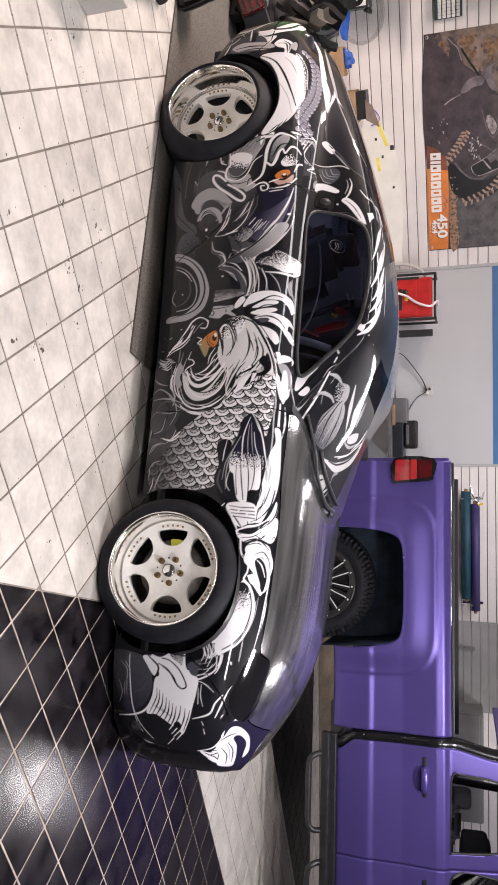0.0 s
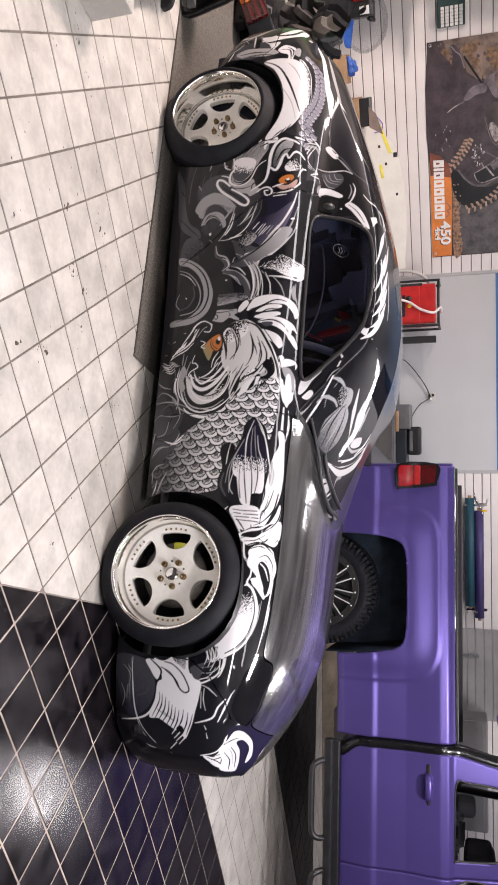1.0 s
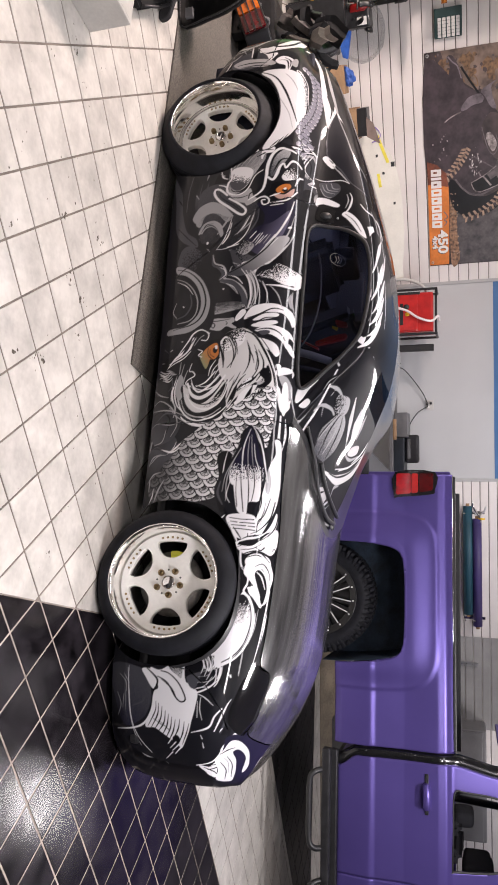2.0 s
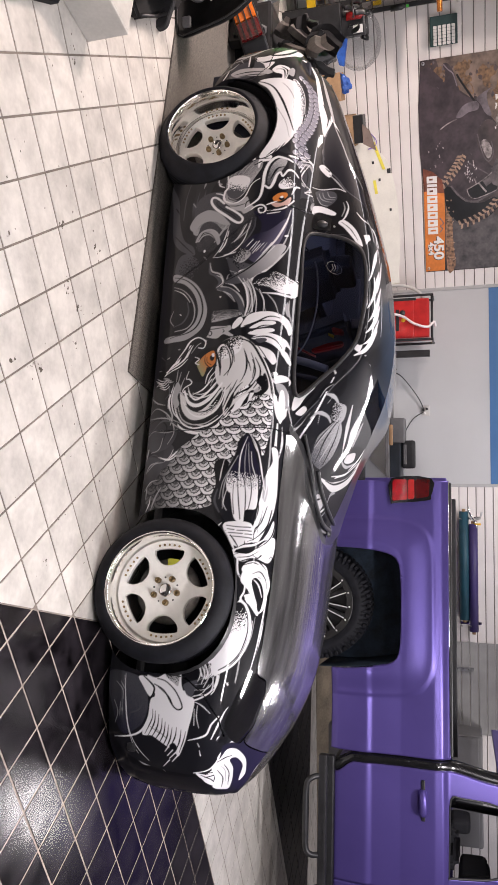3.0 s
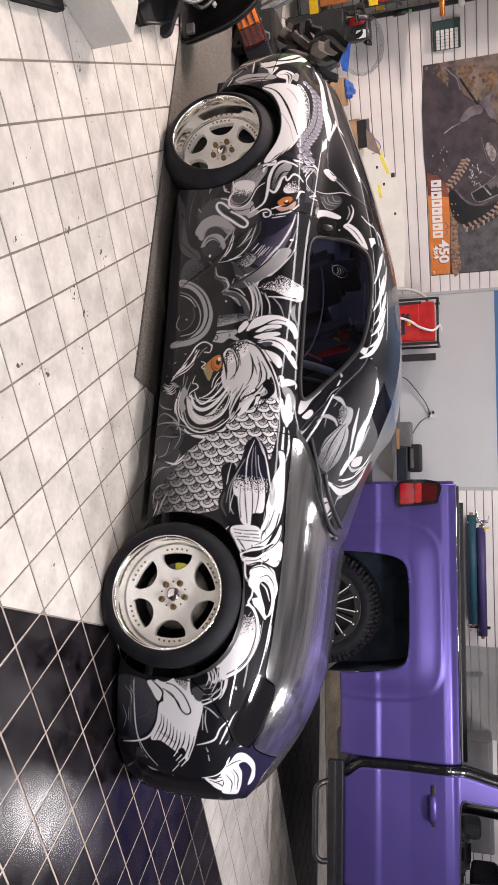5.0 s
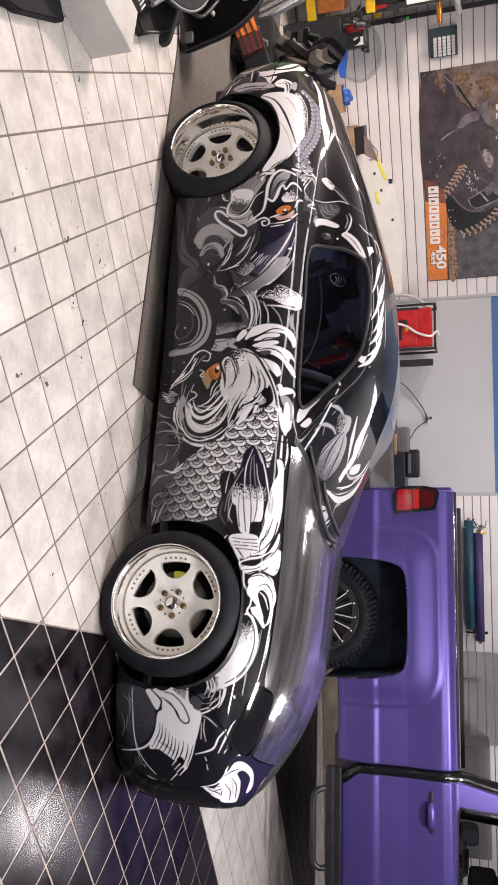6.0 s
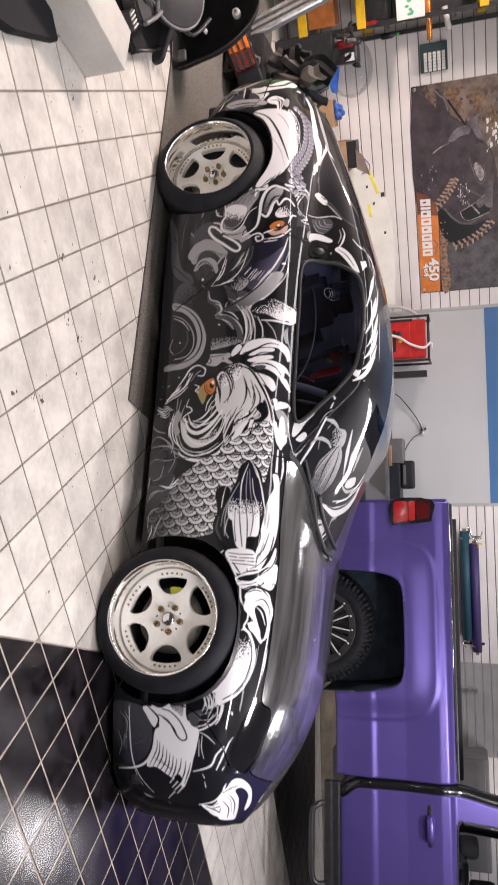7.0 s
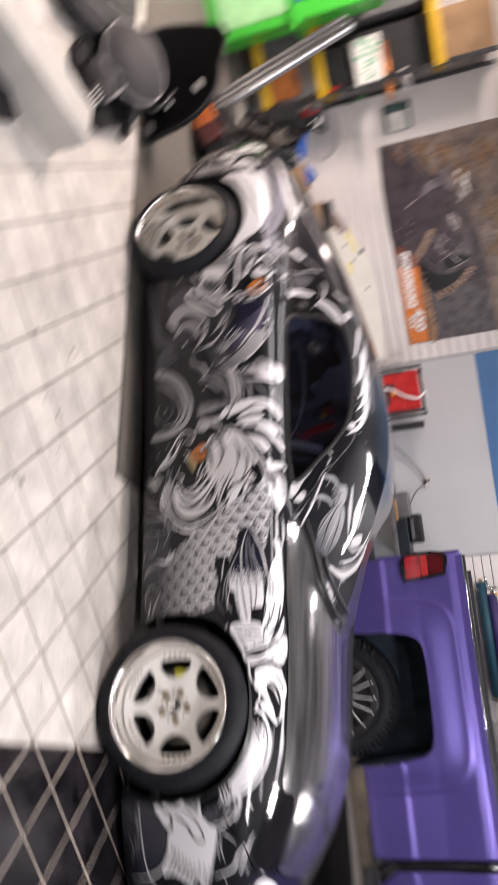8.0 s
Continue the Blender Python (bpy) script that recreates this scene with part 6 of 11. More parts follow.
    c.stroke(INK, (4288, 187, 4286, 266, 4268, 361), (4.0, 8.0, 4.0))
    c.stroke(GREY, (4557, -5, 4518, 154, 4592, 240, 4666, 317), (9.8, 32.8, 16.4))
    c.stroke(LIGHT, (4378, 25, 4385, 99, 4435, 127), (7.5, 19.9, 9.9))
    c.fill(INK, (4372, 216, 4506, 175, 4494, 207, 4360, 249))
    c.stroke(WHITE, (4372, 216, 4506, 175), (4.7, 9.3, 4.7))
    c.fill(GREY, (4289, 464, 4339, 476, 4320, 501, 4266, 507))


def nose_fish(c):
    c.fill(DARK, (1055, -6, 1017, 193, 1079, 370, 1052, 443, 980, 548, 861, 583, 757, 547, 739, 593, 576, 476, 559, 333, 605, 165, 733, 40, 936, -5))
    c.blend(VIOLET, MID, (1022, -5, 1009, 193, 914, 232, 838, 220, 784, 179, 754, 96, 855, 32), (769, 44, 967, 177), 1)
    c.fill(WHITE, (1021, 223, 1015, 277, 1074, 371, 1008, 391, 953, 414, 932, 448, 867, 439, 808, 423, 738, 403, 668, 368, 694, 352, 711, 322, 734, 287, 756, 249, 760, 203, 840, 233, 915, 245, 933, 265, 965, 258))
    c.stroke(WHITE, (731, 40, 744, 138, 775, 200, 839, 238, 899, 247), (3.0, 9.1, 10.1))
    c.stroke(LIGHT, (983, 54, 951, 97, 908, 102), (2.1, 4.3, 2.1))
    c.stroke(LIGHT, (985, 85, 946, 118), (2.1, 4.2, 2.1))
    c.stroke(LIGHT, (898, 42, 848, 69, 796, 48), (2.5, 6.2, 2.5))
    c.stroke(LIGHT, (893, 86, 832, 82), (2.2, 4.5, 2.2))
    c.stroke(MID, (848, 141, 869, 190, 904, 208), (2.9, 7.8, 2.9))
    # thin pale reflection along the lower nose, drawn as colour
    c.stroke(WHITE, (1011, 107, 904, 119, 796, 130, 717, 157, 621, 211), (2.1, 3.1, 2.1))
    c.stroke(INK, (875, 256, 832, 253, 761, 216), (2.4, 5.9, 2.4))
    c.stroke(INK, (868, 269, 816, 264, 754, 231), (2.4, 7.1, 2.4))
    c.stroke(INK, (855, 286, 799, 278, 741, 243), (2.4, 7.1, 2.4))
    c.stroke(INK, (838, 302, 783, 294, 731, 258), (2.4, 7.1, 2.4))
    c.stroke(INK, (824, 317, 771, 308, 719, 280), (2.4, 7.3, 2.4))
    c.stroke(INK, (813, 332, 761, 324, 706, 296), (2.4, 7.1, 2.4))
    c.stroke(INK, (802, 349, 748, 337, 694, 309), (2.4, 7.2, 2.4))
    c.stroke(INK, (806, 370, 760, 361, 709, 334), (2.4, 7.2, 2.4))
    c.stroke(INK, (796, 390, 744, 381, 691, 358), (2.3, 6.9, 2.3))
    c.stroke(INK, (790, 410, 746, 398, 689, 375), (2.4, 5.9, 2.4))
    c.stroke(INK, (797, 245, 769, 290), (2.4, 3.6))
    c.stroke(INK, (793, 269, 755, 316), (2.4, 3.6))
    c.stroke(INK, (985, 261, 961, 309, 906, 346, 884, 373, 892, 394, 919, 389, 965, 361, 1001, 316, 1010, 276), (4.6, 6.9, 6.9, 4.6))
    c.stroke(INK, (975, 279, 941, 326, 892, 356), (3.5, 5.8, 9.2, 3.5))
    c.fill(WHITE, (1013, 182, 1012, 231, 973, 259, 935, 255, 934, 235, 977, 203))
    c.stroke(INK, (1017, 206, 976, 257, 945, 257, 921, 241), (4.7, 9.4, 7.1))
    c.blend(INK, GREY, (1033, 312, 1070, 373, 989, 376, 997, 353), (1060, 327, 990, 364), 2)
    c.fill(INK, (1030, 391, 1076, 440, 1038, 463, 994, 439, 968, 400))
    c.fill(MID, (992, 399, 1012, 437, 1013, 462, 947, 438, 960, 413))
    c.stroke(WHITE, (1035, 528, 977, 523, 931, 449, 947, 414), (2.8, 7.3, 5.5))
    c.stroke(WHITE, (1001, 512, 962, 480, 944, 438), (1.8, 3.6, 1.8))
    c.stroke(WHITE, (1086, 467, 1046, 472, 1013, 462), (1.8, 4.4, 1.8))
    c.stroke(WHITE, (1088, 487, 1040, 489, 1003, 477), (1.8, 4.4, 1.8))
    c.stroke(WHITE, (1086, 505, 1033, 507, 988, 487), (1.8, 4.5, 1.8))
    c.stroke(WHITE, (1082, 524, 1034, 522), (1.9, 4.7, 1.9))
    c.stroke(WHITE, (1091, 535, 1052, 547, 987, 540, 962, 523), (2.8, 7.4, 3.7))
    c.stroke(WHITE, (923, 452, 911, 481, 880, 521), (1.8, 4.5, 1.8))
    c.stroke(WHITE, (868, 559, 831, 526, 781, 498, 752, 420), (5.5, 7.3, 8.2, 2.7))
    c.stroke(WHITE, (765, 523, 817, 549, 885, 583, 911, 602), (3.7, 9.4, 1.9))
    c.stroke(WHITE, (909, 463, 860, 459, 812, 469), (1.8, 3.7, 1.8))
    c.stroke(WHITE, (892, 449, 823, 447), (1.8, 2.7))
    c.stroke(WHITE, (743, 461, 726, 468), (2.0, 3.9))
    c.stroke(WHITE, (708, 468, 681, 469), (2.1, 4.1))
    c.stroke(WHITE, (570, 406, 599, 485, 671, 560, 730, 598), (4.2, 6.9, 4.2))
    c.fill(INK, (719, 332, 733, 354, 711, 368, 684, 350, 697, 334))
    c.stroke(WHITE, (686, 307, 714, 329), (3.2, 5.4))
    c.stroke(WHITE, (663, 313, 697, 345), (3.3, 5.5))
    c.stroke(WHITE, (649, 320, 685, 357), (3.4, 5.6))
    c.stroke(WHITE, (632, 329, 669, 363), (3.4, 5.7))
    c.stroke(WHITE, (594, 274, 640, 318), (2.5, 5.0))
    c.fill(VIOLET, (572, 534, 734, 724, 737, 840, 634, 1167, 387, 870, 239, 537))
    c.fill(WHITE, (571, 416, 562, 472, 613, 532, 604, 630, 654, 664, 679, 750, 644, 858, 564, 899, 437, 821, 456, 773, 554, 826, 635, 771, 659, 718, 629, 662, 542, 720, 433, 685, 339, 569, 455, 504, 496, 447))
    c.fill(WHITE, (664, 550, 719, 598, 756, 681, 724, 737, 682, 665))
    c.stroke(INK, (541, 446, 554, 535, 455, 595), (4.9, 12.3, 4.9))
    c.stroke(INK, (576, 478, 579, 576, 465, 644), (4.7, 11.6, 4.7))
    c.stroke(INK, (557, 436, 512, 483, 460, 527), (5.4, 13.4, 5.4))
    c.stroke(INK, (618, 729, 582, 774, 631, 734), (7.8, 15.5, 7.8))
    c.stroke(WHITE, (416, 909, 544, 1058, 624, 1156), (6.2, 24.9, 18.7))


def fender_wave(c):
    c.fill(INK, (1579, 529, 1643, 634, 1660, 733, 1558, 759, 1402, 773, 1264, 752, 1147, 739, 1070, 704, 1046, 571, 1066, 524, 1131, 533, 1296, 568))
    c.fill(WHITE, (1082, 514, 1211, 521, 1302, 540, 1355, 586, 1379, 610, 1344, 641, 1290, 671, 1224, 672, 1153, 647, 1095, 604, 1059, 560, 1042, 535))
    c.blend(INK, WHITE, (1244, 524, 1302, 540, 1360, 585, 1359, 623, 1304, 654, 1230, 645, 1197, 549), (1337, 570, 1217, 601), 2)
    c.stroke(INK, (1364, 620, 1319, 651, 1240, 666, 1154, 643, 1099, 600, 1067, 550), (4.8, 7.2, 4.8))
    c.stroke(WHITE, (1572, 550, 1496, 568, 1456, 610, 1417, 618, 1380, 606, 1351, 640, 1296, 671, 1223, 679, 1147, 654, 1090, 610, 1054, 552), (9.9, 7.9, 9.9, 12.9, 8.9, 7.9))
    c.stroke(INK, (1485, 575, 1451, 619, 1412, 623), (3.6, 6.0, 3.6))
    c.fill(WHITE, (1511, 585, 1543, 604, 1555, 652, 1541, 712, 1508, 735, 1459, 761, 1398, 750, 1346, 742, 1325, 704, 1358, 690, 1362, 653, 1383, 628, 1402, 636, 1388, 659, 1438, 653, 1468, 621))
    c.fill(INK, (1468, 647, 1483, 668, 1454, 709, 1396, 732, 1331, 715, 1389, 679, 1430, 655))
    c.stroke(WHITE, (1472, 656, 1450, 688, 1402, 719), (3.3, 7.8, 3.3))
    c.stroke(INK, (1495, 665, 1465, 723, 1423, 744), (2.8, 7.1, 2.8))
    c.fill(WHITE, (1388, 627, 1403, 644, 1371, 656, 1365, 678, 1317, 706, 1348, 668))
    c.stroke(WHITE, (1333, 691, 1320, 710, 1336, 716), (2.2, 5.6, 2.2))
    c.stroke(WHITE, (1400, 752, 1297, 747, 1179, 735, 1071, 711), (5.8, 10.5, 8.2, 3.5))
    c.stroke(LIGHT, (1309, 698, 1226, 691, 1155, 667), (2.2, 5.5, 2.2))
    c.stroke(WHITE, (1291, 686, 1242, 686, 1192, 678), (2.2, 4.3, 2.2))
    c.fill(WHITE, (1582, 525, 1586, 606, 1650, 677, 1678, 734, 1619, 751, 1559, 722, 1569, 641, 1546, 575))
    c.stroke(INK, (1548, 575, 1565, 642, 1525, 718), (5.0, 8.8, 3.8))
    c.stroke(INK, (1531, 589, 1548, 644, 1527, 698), (3.8, 6.3, 3.8))
    c.stroke(INK, (1582, 625, 1571, 653, 1586, 671), (3.8, 7.6))
    c.stroke(INK, (1577, 723, 1591, 734, 1575, 749), (2.9, 5.9))
    c.stroke(INK, (1563, 552, 1573, 609, 1602, 652), (2.5, 4.9, 2.5))
    c.stroke(WHITE, (1462, 561, 1412, 567, 1362, 569), (2.0, 4.0, 2.0))
    c.fill(WHITE, (1015, 595, 1017, 600, 1009, 598))


def windshield_art(c):
    c.fill(DARK, (2287, 863, 2287, 863, 2465, 942, 2582, 1012, 2641, 1166, 2613, 1439, 2496, 1652, 2266, 1546, 2100, 1426, 1968, 1173, 2015, 972, 2162, 889))
    c.stroke(WHITE, (2512, 967, 2285, 891, 2122, 785), (6.9, 12.7, 10.4))
    c.stroke(INK, (2509, 983, 2298, 910, 2143, 810), (5.9, 11.9, 5.9))
    c.fill(INK, (2361, 877, 2462, 922, 2500, 990, 2562, 1017, 2495, 1086, 2435, 1052, 2442, 1013, 2435, 938))
    c.stroke(LIGHT, (2403, 911, 2450, 937, 2479, 975), (2.4, 5.9, 2.4))
    c.stroke(LIGHT, (2389, 976, 2418, 996, 2438, 999), (2.6, 6.4, 2.6))
    c.stroke(GREY, (2289, 944, 2331, 941, 2350, 953), (2.5, 4.9, 2.5))
    c.blend(MID, GREY, (2124, 927, 2124, 927, 2200, 953, 2277, 996, 2361, 1097, 2361, 1097, 2320, 1152, 2258, 1159, 2170, 1123, 2084, 1033, 2084, 1033, 2092, 976), (2109, 969, 2334, 1108), 1)
    c.stroke(INK, (2359, 1096, 2265, 986, 2170, 917), (5.0, 11.7, 5.0))
    c.stroke(INK, (2356, 1095, 2230, 984, 2130, 928), (3.3, 10.0, 3.3))
    c.stroke(INK, (2358, 1103, 2251, 1034, 2104, 974), (3.5, 10.6, 3.5))
    c.stroke(INK, (2355, 1111, 2254, 1111, 2105, 1046), (3.9, 11.7, 3.9))
    c.stroke(GREY, (2349, 1091, 2265, 1018, 2169, 948), (2.8, 6.9, 2.8))
    c.stroke(GREY, (2344, 1115, 2245, 1081, 2120, 1011), (3.0, 7.4, 3.0))
    c.stroke(GREY, (2426, 938, 2426, 1021, 2398, 1074, 2352, 1089), (5.5, 19.4, 13.9, 5.5))
    c.stroke(INK, (2410, 942, 2410, 1010, 2385, 1053, 2348, 1070), (3.3, 8.2, 3.3))
    c.stroke(GREY, (2299, 884, 2334, 926, 2337, 999, 2321, 1033), (5.0, 17.5, 12.5))
    c.blend(INK, GREY, (2388, 1004, 2413, 1063, 2419, 1138, 2371, 1148, 2334, 1108, 2335, 1037), (2363, 1003, 2380, 1121), 2)
    c.stroke(CREAM, (2443, 1197, 2345, 1208, 2250, 1232), (9.1, 43.8, 14.6))
    c.stroke(INK, (2436, 1233, 2344, 1238, 2267, 1258), (4.7, 11.6, 4.7))
    c.stroke(CREAM, (2423, 1311, 2328, 1279, 2257, 1294), (8.6, 38.6, 12.9))
    c.stroke(INK, (2421, 1360, 2333, 1328, 2270, 1321), (5.4, 13.6, 5.4))
    c.stroke(GREY, (2421, 1407, 2346, 1372, 2287, 1352), (9.2, 32.2, 9.2))
    c.fill(INK, (2204, 1174, 2246, 1254, 2313, 1426, 2321, 1569, 2285, 1552, 2204, 1505, 2108, 1297, 2094, 1147))
    c.stroke(GREY, (2241, 1234, 2189, 1264, 2182, 1357, 2238, 1477), (8.8, 17.7, 6.6))
    c.fill(CREAM, (2195, 1299, 2226, 1307, 2254, 1353, 2276, 1424, 2253, 1436, 2229, 1421, 2201, 1357))
    c.stroke(CREAM, (2045, 1073, 2047, 1246, 2117, 1427, 2190, 1501, 2316, 1566), (10.9, 54.7, 43.8, 14.6))
    c.stroke(INK, (2051, 1127, 2065, 1261, 2132, 1422, 2216, 1512), (5.2, 12.9, 5.2))
    c.stroke(WHITE, (2088, 1189, 2146, 1372, 2246, 1513), (4.1, 10.4, 4.1))
    c.stroke(WHITE, (2176, 1403, 2248, 1488, 2329, 1553), (4.6, 11.6, 4.6))
    c.stroke(WHITE, (2093, 1242, 2155, 1392), (4.6, 9.1, 4.6))
    c.stroke(LIGHT, (1966, 1249, 2008, 1256, 2032, 1317), (7.3, 19.4, 7.3))
    c.stroke(MID, (1935, 1033, 1983, 1074, 2018, 1100), (7.2, 21.6, 7.2))
    c.fill(CREAM, (1936, 1063, 1970, 1083, 1969, 1159, 1931, 1192, 1909, 1136))
    c.stroke(INK, (1940, 1081, 1958, 1132), (4.9, 12.2, 4.9))
    c.stroke(WHITE, (1892, 1186, 1922, 1229, 1948, 1259), (4.9, 12.3, 4.9))


def rear_pillar_art(c):
    c.fill(INK, (3761, 843, 3767, 897, 4052, 864, 4077, 879, 3753, 1044, 3609, 1202, 3572, 1420, 3478, 1470, 3324, 1044, 3434, 862, 3407, 817, 3493, 860, 3603, 830))
    c.fill(NIGHT, (4071, 866, 3988, 870, 3886, 886, 3780, 898, 3763, 919, 3692, 968, 3610, 1027, 3531, 1128, 3540, 1363, 3540, 1363, 3583, 1225, 3664, 1104, 3792, 1031, 3951, 957, 4067, 883))
    c.stroke(MID, (4079, 863, 3972, 869, 3858, 886, 3767, 899, 3687, 967, 3593, 1035, 3521, 1175), (3.9, 7.7, 5.2))
    c.stroke(GREY, (4077, 879, 3924, 975, 3744, 1060, 3643, 1188), (3.6, 7.2, 5.4))
    c.fill(WHITE, (3745, 873, 3767, 897, 3715, 940, 3691, 924))
    c.stroke(LIGHT, (3707, 930, 3668, 964, 3607, 1008), (4.8, 8.4, 4.8))
    c.stroke(INK, (3748, 908, 3728, 927), (3.0, 7.5))
    c.stroke(INK, (3709, 939, 3690, 952), (2.9, 7.3))
    c.stroke(WHITE, (3600, 837, 3600, 898, 3617, 970, 3602, 1012), (2.4, 6.1, 3.7))
    c.fill(MID, (3580, 868, 3596, 953, 3548, 970, 3493, 922, 3534, 880))
    c.stroke(LIGHT, (3572, 883, 3536, 900, 3525, 946), (2.4, 4.8, 2.4))
    c.stroke(LIGHT, (3581, 902, 3546, 915, 3544, 959), (2.4, 4.7, 2.4))
    c.stroke(LIGHT, (3590, 926, 3559, 938, 3560, 964), (2.3, 4.7, 2.3))
    c.stroke(LIGHT, (3545, 873, 3506, 897, 3499, 929), (2.4, 4.8, 2.4))
    # white glow painted as a flat patch
    c.fill(WHITE, (3476, 854, 3488, 871, 3489, 912, 3461, 966, 3441, 955, 3452, 892, 3435, 851))
    c.stroke(WHITE, (3540, 1016, 3502, 1027, 3442, 1013, 3396, 985), (2.4, 9.5, 3.6))
    c.stroke(GREY, (3529, 1002, 3490, 1009, 3440, 995), (2.4, 5.9, 2.4))
    c.fill(WHITE, (3398, 979, 3417, 1007, 3363, 1062, 3269, 1102, 3282, 1067, 3303, 1051, 3365, 1008))
    c.stroke(INK, (3402, 995, 3365, 1034, 3301, 1071), (2.9, 5.7, 2.9))
    c.stroke(WHITE, (3473, 1071, 3433, 1113, 3425, 1182), (3.6, 9.0, 5.4))
    c.stroke(WHITE, (3422, 1224, 3417, 1281, 3370, 1330), (10.5, 31.5, 21.0))
    c.stroke(LIGHT, (3445, 1153, 3400, 1217, 3332, 1230), (7.0, 21.0, 10.5))


def roof_edge_feathers(c):
    c.fill(INK, (3280, 1126, 3336, 1256, 3227, 1332, 3059, 1341, 2857, 1306, 2708, 1248, 2656, 1140, 2647, 1083, 2716, 1107, 2862, 1121, 3080, 1131))
    c.stroke(WHITE, (3326, 1294, 3150, 1190, 3070, 1138), (7.8, 41.8, 26.1, 5.2))
    c.stroke(WHITE, (3189, 1301, 3027, 1215, 2912, 1127), (7.9, 47.3, 31.6, 5.3))
    c.stroke(WHITE, (3098, 1321, 2939, 1237, 2839, 1141), (7.6, 40.6, 30.4, 5.1))
    c.stroke(WHITE, (2989, 1305, 2855, 1223, 2773, 1123), (7.1, 42.4, 28.3, 4.7))
    c.stroke(WHITE, (2902, 1294, 2776, 1218, 2710, 1111), (6.7, 35.9, 26.9, 4.5))
    c.stroke(WHITE, (2834, 1280, 2704, 1163, 2641, 1054), (6.3, 37.8, 29.4, 6.3))
    c.stroke(WHITE, (3285, 1363, 3139, 1304, 3044, 1254), (7.1, 28.2, 21.2, 7.1))


def sill_waves(c):
    c.stroke(LIGHT, (2772, 10, 2735, 70, 2690, 137), (4.2, 8.3, 4.2))


def jaw_waves(c):
    c.stroke(GREY, (2290, 121, 2248, 147, 2199, 142), (3.4, 9.1, 3.4))
    c.stroke(LIGHT, (2250, 114, 2208, 152, 2166, 218), (2.3, 5.6, 2.3))


def black_skirt(c):
    c.fill(NIGHT, (3635, -7, 3394, 31, 3195, 91, 3041, 93, 2841, 58, 2641, 42, 2443, 25, 2253, -7, 1952, -6, 1769, 23, 1766, -6, 1949, -6, 2250, -7, 2448, -7, 2653, -7, 2861, -7, 3075, -7, 3232, -7, 3408, -7, 3626, -7))
    c.stroke(LIGHT, (2065, 35, 2077, 87, 2133, 105), (2.5, 4.9, 2.5))
    c.stroke(LIGHT, (1970, 22, 2003, 66, 2007, 120), (2.6, 5.1, 2.6))
    c.stroke(MID, (2184, 31, 2223, 93, 2207, 173), (3.7, 9.9, 3.7))
    c.stroke(MID, (3498, 31, 3363, 77, 3247, 77), (4.5, 11.9, 4.5))
    c.stroke(LIGHT, (3533, 62, 3410, 112, 3277, 138), (2.8, 5.6, 2.8))


